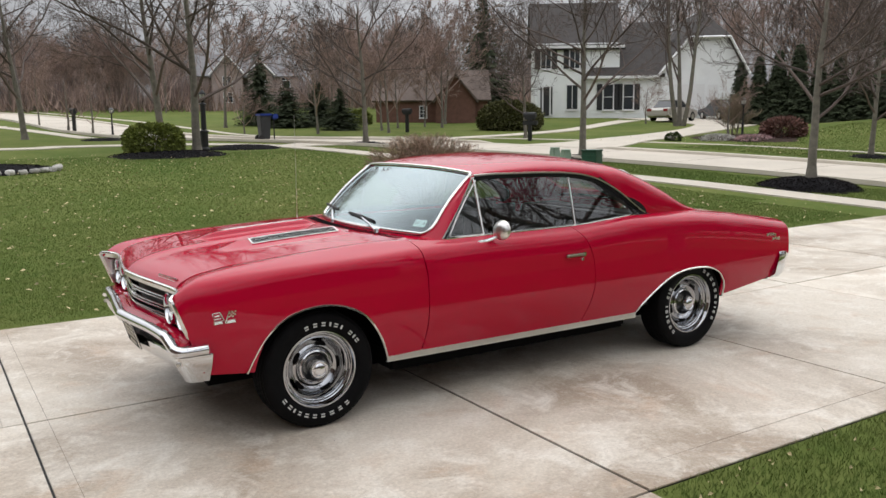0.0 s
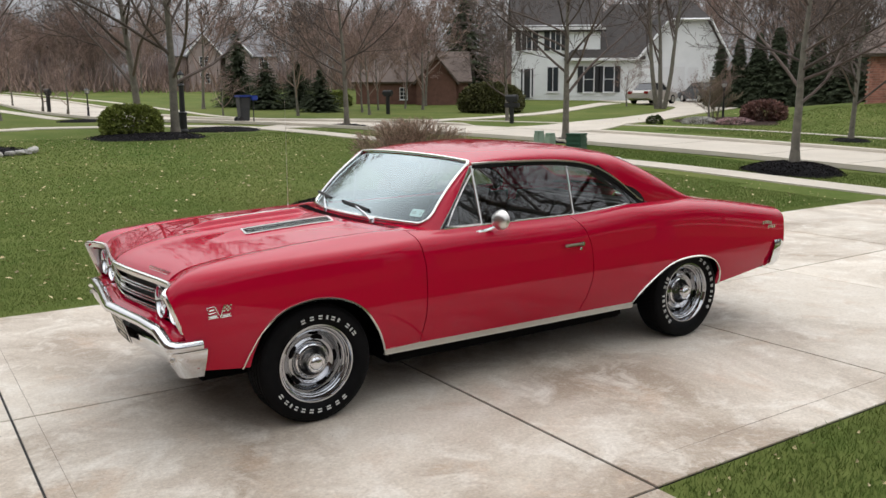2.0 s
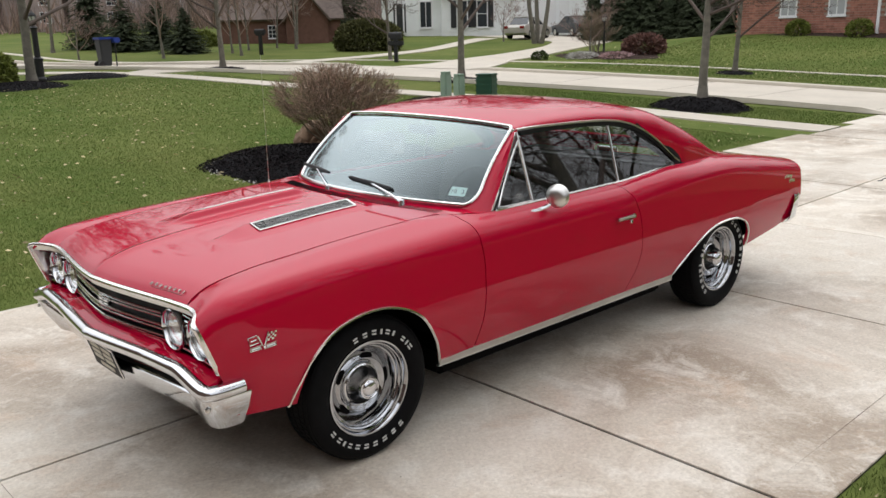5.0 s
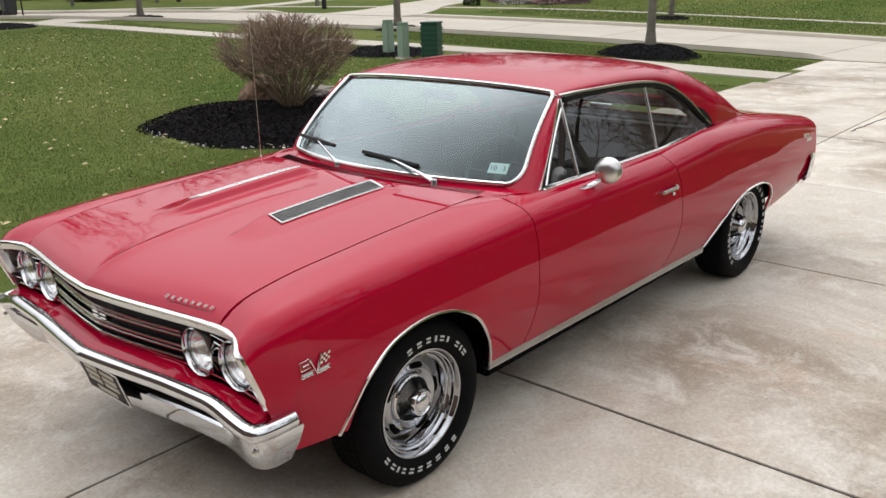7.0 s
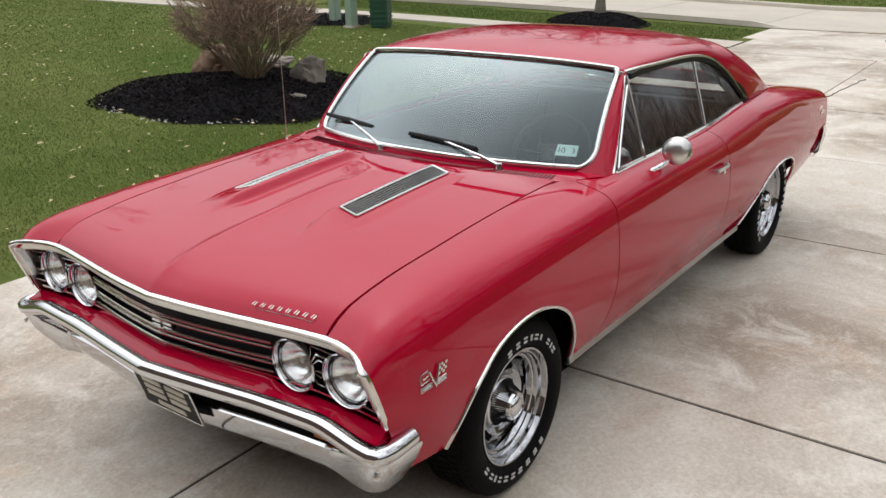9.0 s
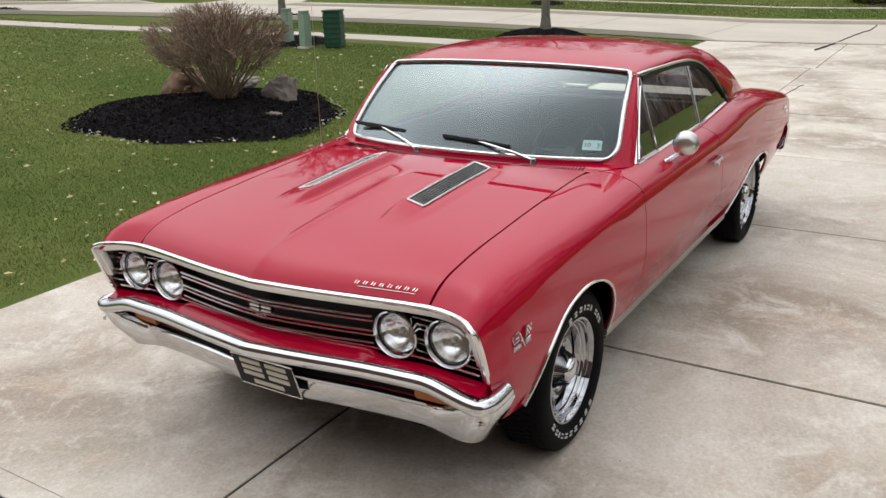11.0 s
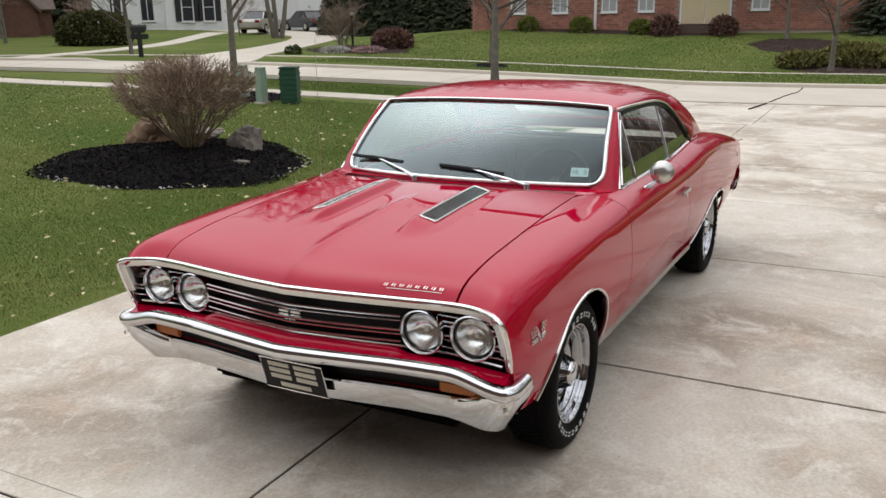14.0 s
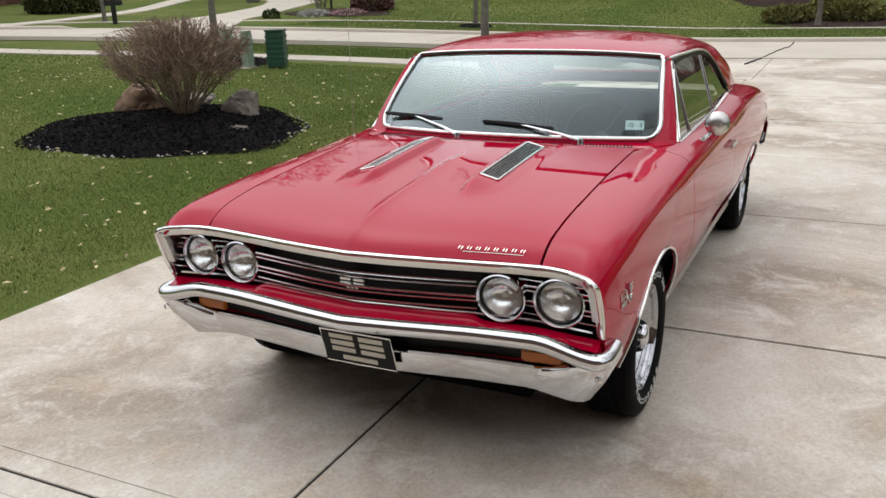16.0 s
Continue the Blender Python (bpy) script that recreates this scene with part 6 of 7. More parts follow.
SP = [spruce_mesh(3, 9.0, 3.2), spruce_mesh(4, 7.0, 3.3)]
for x, y, k, sc, label in ((32.4, 43.9, 0, 0.93, "tall dark spruce beside a house"), (15.5, 42.1, 0, 0.50, "dense green spruce across the street"), (15.74, 38.5, 1, 0.50, "dense dark spruce across the street"), (18.0, 39.5, 1, 0.50, "dark spruce across the street"), (17.0, 34.6, 1, 0.42, "low dark spruce across the street"), (39.69, 22.07, 1, 0.44, "dark evergreen in a screening row"), (40.75, 24.74, 1, 0.42, "dark evergreen in a screening row"), (40.54, 23.37, 1, 0.44, "dark evergreen in a screening row"), (41.71, 27.15, 1, 0.46, "dark evergreen in a screening row"), (40.11, 19.37, 1, 0.44, "dark evergreen in a screening row"), (40.55, 17.12, 1, 0.46, "dark evergreen in a screening row"), (34.51, -1.53, 1, 0.5, "dark low evergreen beside a brick house"), (34.69, -4.7, 1, 0.71, "dark low evergreen beside a brick house")):
    put_tree(SP[k], x, y, label, "evergreens", x * 1.7, sc, squash=0.72 if x < 20 and k == 1 else 1.0)


COLUMN = spruce_mesh(6, 4.0, 0.95)
for k in range(8):
    put_tree(COLUMN, 37.6 + 0.38 * k, 26.4 - 0.95 * k, "narrow columnar evergreen in a screening row", "columnar evergreens", 1.3 * k, 0.86 + 0.07 * (k * 5 % 4))


def bush(name, x, y, rx, ry, hgt, n, size, material, label, seed, boxy=2.0, z=None):
    zz = gh(x, y) if z is None else z
    t = thing(name, label, "shrub", (x, y, zz))
    rnd = random.Random(seed)

    def place(r):
        while True:
            v = Vector((r.uniform(-1, 1), r.uniform(-1, 1), r.uniform(0.0, 1)))
            q = abs(v.x) ** boxy + abs(v.y) ** boxy + (abs(v.z - 0.35) / 0.65) ** boxy
            if 0.45 < q < 1 + 0.12 * noise.noise(v * 5):
                return Vector((v.x * rx, v.y * ry, v.z * hgt)), Vector((v.x, v.y, v.z - 0.3)).normalized()

    leaf_cloud("foliage", rnd, n, place, size, material, "", t, 1.4)
    o = new("branching", mesh_of("branching", [tubes([([Vector((0, 0, -0.05)), Vector((rx * 0.5 * math.cos(a), ry * 0.5 * math.sin(a), hgt * 0.6))], [0.03, 0.01]) for a in (0, 1.2, 2.4, 3.6, 4.8)], 5)], BARK))
    o.parent = t
    return t


bush("evergreen_shrub", 4.73, 22.34, 0.86, 0.78, 0.91, 9000, 0.075, HEDGE, "clipped bright green evergreen shrub in a mulch bed", 5, 2.9)
bush("evergreen_shrub", 24.7, 30.4, 1.8, 1.4, 1.45, 11000, 0.11, YEWOLIVE, "broad dark yew shrub before a house", 6, 2.1)
bush("evergreen_shrub", 33.15, 12.6, 0.43, 0.43, 0.57, 2000, 0.07, HEDGE, "small rounded green foundation shrub", 7, 2.2)
bush("evergreen_shrub", 33.2, 10.15, 0.47, 0.47, 0.61, 2000, 0.07, HEDGE, "small rounded green foundation shrub", 8, 2.2)
bush("evergreen_shrub", 33.2, 7.55, 0.45, 0.45, 0.54, 2000, 0.07, HEDGE, "small rounded green foundation shrub", 9, 2.2)
bush("bare_shrub", 28.5, 16.9, 0.9, 0.8, 0.75, 3600, 0.10, REDTWIG, "low reddish bare shrub in a flower bed", 10, 2.2)
put_tree(T_SHRUB, 28.95, 19.75, "rounded bare many-stemmed shrub beside a driveway", "", 0.7, 0.85)
bush("evergreen_shrub", 24.6, 19.2, 0.3, 0.3, 0.3, 700, 0.06, YEW, "small low evergreen in a flower bed", 14, 2.2)
bush("bare_shrub", 33.0, 6.5, 0.6, 0.5, 0.75, 1500, 0.10, REDTWIG, "reddish bare shrub beside a front step", 16, 2.2)
bush("bare_shrub", 33.4, 4.2, 0.6, 0.5, 0.7, 1500, 0.10, REDTWIG, "reddish bare shrub beside a front step", 17, 2.2)
bush("evergreen_shrub", 27.6, 0.6, 1.1, 0.8, 0.4, 2600, 0.1, BROWNYEW, "low spreading evergreen in a mulch bed", 18, 2.2)
bush("evergreen_shrub", 29.4, -0.9, 1.2, 1.0, 0.4, 2600, 0.1, BROWNYEW, "low spreading evergreen in a mulch bed", 19, 2.2)
bush("flower_clump", 27.1, 17.2, 0.9, 0.6, 0.2, 1300, 0.05, PINKBLOOM, "low clump of pink spring flowers in a bed", 20, 2.2)
bush("flower_clump", 26.3, 18.4, 0.75, 0.55, 0.24, 1500, 0.05, PEBBLE, "low clump of pale spring flowers in a bed", 15, 2.2)
bush("evergreen_shrub", 27.73, -1.22, 1.1, 1.01, 0.5, 3000, 0.1, BROWNYEW, "low spreading evergreen in a mulch bed", 11, 2.2)
bush("evergreen_shrub", 21.1, 40.62, 0.71, 0.71, 0.8, 2000, 0.1, HEDGE, "small bright green shrub across the street", 12, 2.2)


def mound(name, x, y, rx, ry, hgt, label, chips, seed, soil=MULCH):
    """A raised mulch bed with loose chips on it."""
    n, m = 40, 8
    rnd = random.Random(seed)
    rows = []
    for j in range(m + 1):
        r = j / m
        row = []
        for k in range(n + 1):
            a = 2 * math.pi * (k % n) / n
            wob = 1 + 0.06 * math.sin(3 * a + seed) + 0.04 * math.sin(7 * a + 2 * seed)
            px, py = x + rx * r * wob * math.cos(a), y + ry * r * wob * math.sin(a)
            row.append((px, py, gh(px, py) - 0.02 + hgt * (1 - r ** 2) ** 0.8 + 0.035 * (1 - r) ** 0.3 + rnd.uniform(-0.008, 0.008) * (j > 0) * (k % n != 0)))
        rows.append(row)
    t = finish(name, grid(rows), soil, None, "", 60)
    tagged(t, label, "mulch bed")
    vs, fs = [], []
    for _ in range(chips):
        a, r = rnd.uniform(0, 6.283), math.sqrt(rnd.random()) * 1.03
        wob = 1 + 0.06 * math.sin(3 * a + seed) + 0.04 * math.sin(7 * a + 2 * seed)
        px, py = x + rx * r * wob * math.cos(a), y + ry * r * wob * math.sin(a)
        pz = gh(px, py) + hgt * max(0, 1 - r ** 2) ** 0.8 + 0.02 * (r < 1)
        d = Vector((rnd.gauss(0, 1), rnd.gauss(0, 1), rnd.gauss(0, 0.45))).normalized()
        s_ = d.cross(Vector((rnd.gauss(0, 0.4), rnd.gauss(0, 0.4), 1))).normalized()
        L, w = rnd.uniform(0.02, 0.055), rnd.uniform(0.006, 0.013)
        c = Vector((px, py, pz))
        u = d.cross(s_) * 0.006
        o = len(vs)
        vs += [c - d * L / 2 - s_ * w, c + d * L / 2 - s_ * w * 0.6, c + d * L / 2 + s_ * w * 0.6, c - d * L / 2 + s_ * w, c + u]
        fs += [(o, o + 1, o + 4), (o + 1, o + 2, o + 4), (o + 2, o + 3, o + 4), (o + 3, o, o + 4)]
    me = bpy.data.meshes.new("mulch_chips")
    me.from_pydata([tuple(v) for v in vs], [], fs)
    me.materials.append(CHIP if soil is MULCH else BROWNCHIP)
    o = new("loose_mulch", me)
    o.parent = t
    tagged(o, kind="stuff")
    return t


mound("mulch_bed", 4.65, 5.90, 1.60, 1.62, 0.18, "round black mulch bed on the lawn", 9000, 1)
mound("mulch_bed", 14.1, 5.75, 0.95, 1.05, 0.20, "black mulch mound round a street tree", 2500, 2)
mound("mulch_bed", 4.98, 21.59, 1.73, 1.47, 0.12, "dark mulch bed under a shrub and tree", 2500, 3)
mound("mulch_bed", 8.01, 23.52, 1.36, 0.94, 0.1, "dark mulch bed by a lamp post", 800, 4)
mound("mulch_bed", 11.03, 10.33, 0.98, 1.07, 0.07, "dark mulch round utility boxes", 1500, 5)
mound("mulch_bed", -0.2, 18.21, 1.54, 1.23, 0.13, "dark mulch bed with pale stones", 1500, 6)
mound("mulch_bed", 27.6, 18.1, 1.5, 2.5, 0.08, "brown flower bed with a lamp post", 900, 7, BROWNMULCH)
mound("mulch_bed", 12.7, 23.35, 0.76, 0.76, 0.08, "mulch ring round a street tree", 300, 8)
mound("mulch_bed", 23.17, 9.92, 0.6, 0.6, 0.07, "mulch ring round a street tree", 300, 9)
mound("mulch_bed", 27.0, -0.9, 1.6, 2.0, 0.05, "brown mulch bed by the street", 900, 10, BROWNMULCH)
mound("mulch_bed", 31.4, 1.3, 1.35, 1.6, 0.05, "brown mulch bed before a brick house", 900, 11, BROWNMULCH)
mound("mulch_bed", 33.3, 8.9, 0.5, 4.9, 0.04, "narrow brown mulch bed along a brick house", 900, 16, BROWNMULCH)
mound("mulch_bed", 5.0, 31.0, 1.0, 0.7, 0.06, "dark mulch bed beside the footpath", 300, 17)
mound("mulch_bed", 15.2, 14.1, 0.7, 0.7, 0.09, "mulch ring round a street tree", 300, 12)

# pale grit along the rim of the bed
vs, fs = [], []
rp2 = random.Random(31)
for _ in range(170):
    a = rp2.uniform(0, 6.283)
    d = 1.60 + rp2.gauss(0, 0.045)
    c = Vector((4.65 + d * math.cos(a), 5.90 + d * math.sin(a), 0))
    c.z = gh(c.x, c.y) + 0.012
    s_ = rp2.uniform(0.008, 0.024)
    o = len(vs)
    b = rp2.uniform(0, 3)
    vs += [c + Vector((s_ * math.cos(b + k * 2.09), s_ * math.sin(b + k * 2.09), 0)) for k in range(3)] + [c + Vector((0, 0, s_ * 0.8))]
    fs += [(o, o + 1, o + 3), (o + 1, o + 2, o + 3), (o + 2, o, o + 3)]
stuff_mesh("grit", vs, fs, PEBBLE, "pale stone grit along the rim of a mulch bed", "gravel")

# the round many-stemmed shrub
SX, SY, SZ = 4.76, 5.82, gh(4.76, 5.82) + 0.17
shrub = thing("round_shrub", "clipped round leafless shrub with many reddish-brown stems", "shrub", (SX, SY, SZ))
rnd = random.Random(21)
stems, mids, tips = [], [], []
RX, RZ, ZC = 0.96, 0.44, 0.75


def inside(p):
    if p.z > ZC:
        return (p.x / RX) ** 2 + (p.y / RX) ** 2 + ((p.z - ZC) / RZ) ** 2
    r = RX * min(1.0, 0.16 + 0.9 * max(0.0, p.z) / ZC)
    return (p.x / r) ** 2 + (p.y / r) ** 2


for k in range(74):
    a = rnd.uniform(0, 6.283)
    e = math.asin(rnd.uniform(0.0, 1.0))
    q = 0.92 if k % 3 else 0.6
    tip = Vector((RX * q * math.cos(e) * math.cos(a), RX * q * math.cos(e) * math.sin(a), ZC + RZ * q * math.sin(e)))
    b = Vector((0.055 * math.cos(a) * rnd.random(), 0.055 * math.sin(a) * rnd.random(), -0.05))
    pts = []
    for i in range(8):
        t = i / 7
        p = b.lerp(tip, t) + Vector((0, 0, -0.04 * math.sin(math.pi * t) * math.cos(e))) + Vector((rnd.gauss(0, 1), rnd.gauss(0, 1), rnd.gauss(0, 1))) * 0.018 * (i > 0)
        pts.append(p)
    stems.append((pts, [0.0125 * (1 - 0.75 * i / 7) for i in range(8)]))
    for j in range(17):
        t = rnd.uniform(0.5, 1.0) * 6.99
        i = int(t)
        p = pts[i].lerp(pts[i + 1], t - i)
        out = (p - Vector((0, 0, 0.35))).normalized()
        d = (out + Vector((rnd.gauss(0, 1), rnd.gauss(0, 1), rnd.gauss(0, 1))) * 0.5).normalized()
        L = rnd.uniform(0.15, 0.4)
        pp = [p]
        for m_ in range(4):
            d = (d + Vector((rnd.gauss(0, 1), rnd.gauss(0, 1), rnd.gauss(0, 1) + 0.25)) * 0.16).normalized()
            nx = pp[-1] + d * L / 4
            if inside(nx) > 1.04:
                break
            pp.append(nx)
        if len(pp) < 2:
            continue
        mids.append((pp, [0.0045 - 0.0007 * i for i in range(len(pp))]))
        for m_ in range(6):
            p2 = pp[rnd.randrange(1, len(pp))]
            d2 = (d + out * 0.5 + Vector((rnd.gauss(0, 1), rnd.gauss(0, 1), rnd.gauss(0, 1))) * 0.6).normalized()
            e2 = p2 + d2 * rnd.uniform(0.06, 0.17)
            if inside(e2) < 1.08:
                tips.append(([p2, p2.lerp(e2, 0.5) + Vector((rnd.gauss(0, 1), rnd.gauss(0, 1), rnd.gauss(0, 1))) * 0.006, e2], [0.0032, 0.0027, 0.002]))
for nm, me in (("branching", mesh_of("branching", [tubes(stems, 5), tubes(mids, 3)], STEM)), ("twig_fringe", mesh_of("twig_fringe", [tubes(tips, 3)], STEMTIP))):
    o = new(nm, me)
    o.parent = shrub


def rock(x, y, z, s, seed, material, label):
    rnd = random.Random(seed)
    bm = bmesh.new()
    bmesh.ops.create_icosphere(bm, subdivisions=4, radius=1)
    off = Vector((seed * 3.1, seed * 1.7, 0))
    for v in bm.verts:
        c = v.co.copy()
        k = 1 + 0.38 * noise.noise(c * 0.9 + off) + 0.24 * abs(noise.noise(c * 2.2 + off)) + 0.16 * abs(noise.noise(c * 5 + off)) - 0.14 + 0.06 * noise.noise(c * 14 + off)
        f = max(abs(c.x), abs(c.y), abs(c.z))
        v.co = Vector((c.x * s[0], c.y * s[1], c.z * s[2])) * k * (0.75 + 0.25 / f)
    ob = finish("rock", bm, material, None, "", 45)
    ob.location = (x, y, z)
    return tagged(ob, label, "rock", "rocks in the mulch bed")


rock(5.05, 6.75, 0.31, (0.25, 0.31, 0.27), 2, ROCKRED, "tan field stone half sunk in black mulch")
rock(5.3, 5.37, 0.29, (0.17, 0.24, 0.225), 5, ROCK, "grey angular field stone on black mulch")
rock(4.58, 4.87, 0.17, (0.09, 0.16, 0.06), 9, ROCK, "small flat stone in black mulch")
rock(5.96, 6.62, 0.29, (0.20, 0.18, 0.09), 14, ROCK, "low grey stone behind a shrub")
for k in range(16):
    a = 3.4 + 2.9 * k / 15
    x, y = -0.2 + 1.55 * math.cos(a), 18.21 + 1.25 * math.sin(a)
    ob = rock(x, y, gh(x, y) + 0.05, (0.11, 0.09, 0.065), 40 + k, PEBBLE, "pale edging stone of a mulch bed")
    ob["group"] = "edging stones"

# ---------- street furniture ----------
for x, y in ((10.67, 9.94), (10.41, 9.26)):
    z = gh(x, y)
    t = thing("utility_pedestal", "pale green metal utility pedestal on the lawn", "utility box", (x, y, z), "utility pedestals")
    part("body", box((-0.095, -0.095, 0.0), (0.095, 0.095, 0.66), 0.02), PALEGREEN, t)
    part("cap", box((-0.10, -0.10, 0.66), (0.10, 0.10, 0.71), 0.03), PALEGREEN, t)
    part("base", box((-0.13, -0.13, -0.02), (0.13, 0.13, 0.03), 0.01), CONCRETE, t)
z = gh(10.78, 8.82)
t = thing("utility_box", "dark green ribbed utility cabinet on the lawn", "utility box", (10.78, 8.82, z))
t.rotation_euler = (0, 0, 0.4)
part("body", box((-0.17, -0.17, 0.0), (0.17, 0.17, 0.68), 0.015), DARKGREEN, t)
for k in range(6):
    part("rib", box((-0.185, -0.185, 0.08 + k * 0.098), (0.185, 0.185, 0.118 + k * 0.098), 0.008), DARKGREEN, t)
part("lid", box((-0.19, -0.19, 0.68), (0.19, 0.19, 0.72), 0.015), DARKGREEN, t)


def lamp_post(x, y, hgt, fat, label):
    t = thing("lamp_post", label, "lamp post", (x, y, gh(x, y)), "lamp posts")
    k = hgt / 2.25
    part("post", lathe([(0.0, 0.0), (0.11 * fat, 0.0), (0.11 * fat, 0.05), (0.085 * fat, 0.1), (0.085 * fat, 0.62 * k), (0.1 * fat, 0.64 * k), (0.1 * fat, 0.70 * k), (0.06 * fat, 0.74 * k), (0.055 * fat, 1.62 * k), (0.08 * fat, 1.66 * k), (0.05 * fat, 1.72 * k), (0.0, 1.74 * k)], 16), IRON, t)
    cage = part("lantern", lathe([(0.05, 1.74 * k), (0.09, 1.78 * k), (0.10, 1.80 * k), (0.0, 1.81 * k)], 8), IRON, t)
    part("lantern_glass", lathe([(0.075, 1.80 * k), (0.105, 2.02 * k), (0.0, 2.03 * k)], 8), LAMPGLASS, cage)
    for q in range(6):
        a = q * math.pi / 3
        part("lantern_bar", tube([(0.085 * math.cos(a), 0.085 * math.sin(a), 1.79 * k), (0.115 * math.cos(a), 0.115 * math.sin(a), 2.03 * k)], 0.008, 4), IRON, cage)
    part("lantern_roof", lathe([(0.0, 2.25 * k), (0.015, 2.2 * k), (0.02, 2.17 * k), (0.07, 2.13 * k), (0.13, 2.04 * k), (0.13, 2.02 * k), (0.0, 2.02 * k)], 8), IRON, cage)


lamp_post(6.61, 23.25, 2.05, 1.5, "black iron yard lamp post with a glass lantern")
lamp_post(28.6, 19.0, 1.65, 0.6, "slim black yard lamp post in a flower bed")
lamp_post(5.91, 34.55, 1.25, 0.55, "slim black yard lamp post across the lawn")


def mailbox(x, y, turn, label, paper=False):
    t = thing("mailbox", label, "mailbox", (x, y, gh(x, y)), "mailboxes")
    t.rotation_euler = (0, 0, turn)
    part("post", box((-0.07, -0.07, -0.05), (0.07, 0.07, 0.95), 0.01), IRON, t)
    part("arm", box((-0.06, -0.22, 0.84), (0.06, 0.22, 0.92), 0.01), IRON, t)
    pts = [(-0.09, 0.92), (-0.09, 1.04)] + [(0.09 * math.cos(a), 1.04 + 0.09 * math.sin(a)) for a in np.linspace(math.pi, 0, 9)] + [(0.09, 0.92)]
    bm = bmesh.new()
    add_grid(bm, [[(a, yy, b) for a, b in pts + pts[:1]] for yy in (-0.26, 0.26)])
    for yy in (-0.26, 0.26):
        bm.faces.new([bm.verts.new((a, yy, b)) for a, b in pts])
    part("box", bm, IRON, t)
    part("flag", box((0.09, -0.02, 0.98), (0.1, 0.02, 1.16), 0.003), IRON, t)
    if paper:
        part("newspaper_tube", box((-0.10, -0.32, 0.62), (0.10, 0.3, 0.80), 0.03), IRON, t)


mailbox(19.6, 22.25, 0.5, "black mailbox on a post with a newspaper tube", True)
mailbox(18.83, 30.9, 0.4, "black mailbox on a post")
mailbox(4.89, 38.0, 0.2, "black mailbox on a post")
t = thing("wheeled_bin", "charcoal wheeled bin with a blue lid", "bin", (10.29, 27.5, gh(10.29, 27.5)))
bm = box((-0.22, -0.25, 0.06), (0.22, 0.25, 0.98), 0.03)
for v in bm.verts:
    f = 0.78 + 0.22 * v.co.z
    v.co.x *= f
    v.co.y *= f
part("body", bm, GREYBIN, t)
part("lid", box((-0.26, -0.3, 0.98), (0.26, 0.3, 1.06), 0.03), BLUEBIN, t)
for s in (-1, 1):
    part("wheel", lathe([(0, -0.03), (0.12, -0.03), (0.12, 0.03), (0, 0.03)], 16, pose(-0.2, s * 0.2, 0.11, 90)), IRON, t)
t = thing("newspaper_box", "small blue newspaper box on a thin stake", "mailbox", (10.65, 27.35, gh(10.65, 27.35)))
part("box", box((-0.11, -0.25, 0.86), (0.11, 0.25, 1.05), 0.03), BLUEBIN, t)
part("stake", tube([(0, 0, -0.05), (0, 0, 0.88)], 0.025, 6), IRON, t)


# ---------- houses ----------
def window_unit(name, host, m, w, hgt, shutters=False, cols=2, rws=3, glass=PANE):
    f = part(name, box((-w / 2 - 0.07, -0.05, -0.07), (w / 2 + 0.07, 0.03, hgt + 0.07), 0.01, m), TRIMW, host)
    part("pane", box((-w / 2, -0.062, 0), (w / 2, -0.03, hgt), 0, m), glass, f, smooth=0)
    for k in range(1, cols):
        x = -w / 2 + w * k / cols
        part("glazing_bar", box((x - 0.02, -0.075, 0), (x + 0.02, -0.06, hgt), 0, m), TRIMW, f, smooth=0)
    for k in range(1, rws):
        zz = hgt * k / rws
        part("glazing_bar", box((-w / 2, -0.075, zz - 0.02), (w / 2, -0.06, zz + 0.02), 0, m), TRIMW, f, smooth=0)
    part("sill", box((-w / 2 - 0.1, -0.11, -0.12), (w / 2 + 0.1, -0.04, -0.06), 0, m), TRIMW, f, smooth=0)
    if shutters:
        for s in (-1, 1):
            part("shutter", box((s * (w / 2 + 0.27) - 0.18, -0.07, -0.04), (s * (w / 2 + 0.27) + 0.18, -0.03, hgt + 0.04), 0.01, m), SHUTTER, host)


def gable_block(host, x0, x1, y0, y1, hgt, ridge, axis, wall, roofm, over=0.35):
    """A walled block with a pitched roof; axis is the way of the ridge."""
    part("wall", box((x0, y0, -1.2), (x1, y1, hgt), 0.0), wall, host, smooth=0)
    bm = bmesh.new()
    if axis == "x":
        ym = (y0 + y1) / 2
        k = (ridge - hgt) / (y1 - ym)
        sec = [(y0 - over, hgt - over * k), (ym, ridge), (y1 + over, hgt - over * k)]
        add_grid(bm, [[(x, a, b) for a, b in sec] for x in (x0 - over, x1 + over)])
        gab = [((x0, y0, hgt), (x0, ym, ridge - 0.05), (x0, y1, hgt)), ((x1, y0, hgt), (x1, ym, ridge - 0.05), (x1, y1, hgt))]
    else:
        xm = (x0 + x1) / 2
        k = (ridge - hgt) / (x1 - xm)
        sec = [(x0 - over, hgt - over * k), (xm, ridge), (x1 + over, hgt - over * k)]
        add_grid(bm, [[(a, y, b) for a, b in sec] for y in (y0 - over, y1 + over)])
        gab = [((x0, y0, hgt), (xm, y0, ridge - 0.05), (x1, y0, hgt)), ((x0, y1, hgt), (xm, y1, ridge - 0.05), (x1, y1, hgt))]
    part("roof", bm, roofm, host, smooth=0, solid=0.18)
    for g in gab:
        bm = bmesh.new()
        bm.faces.new([bm.verts.new(p) for p in g])
        part("gable", bm, wall, host, smooth=0, solid=0.02, offset=0)


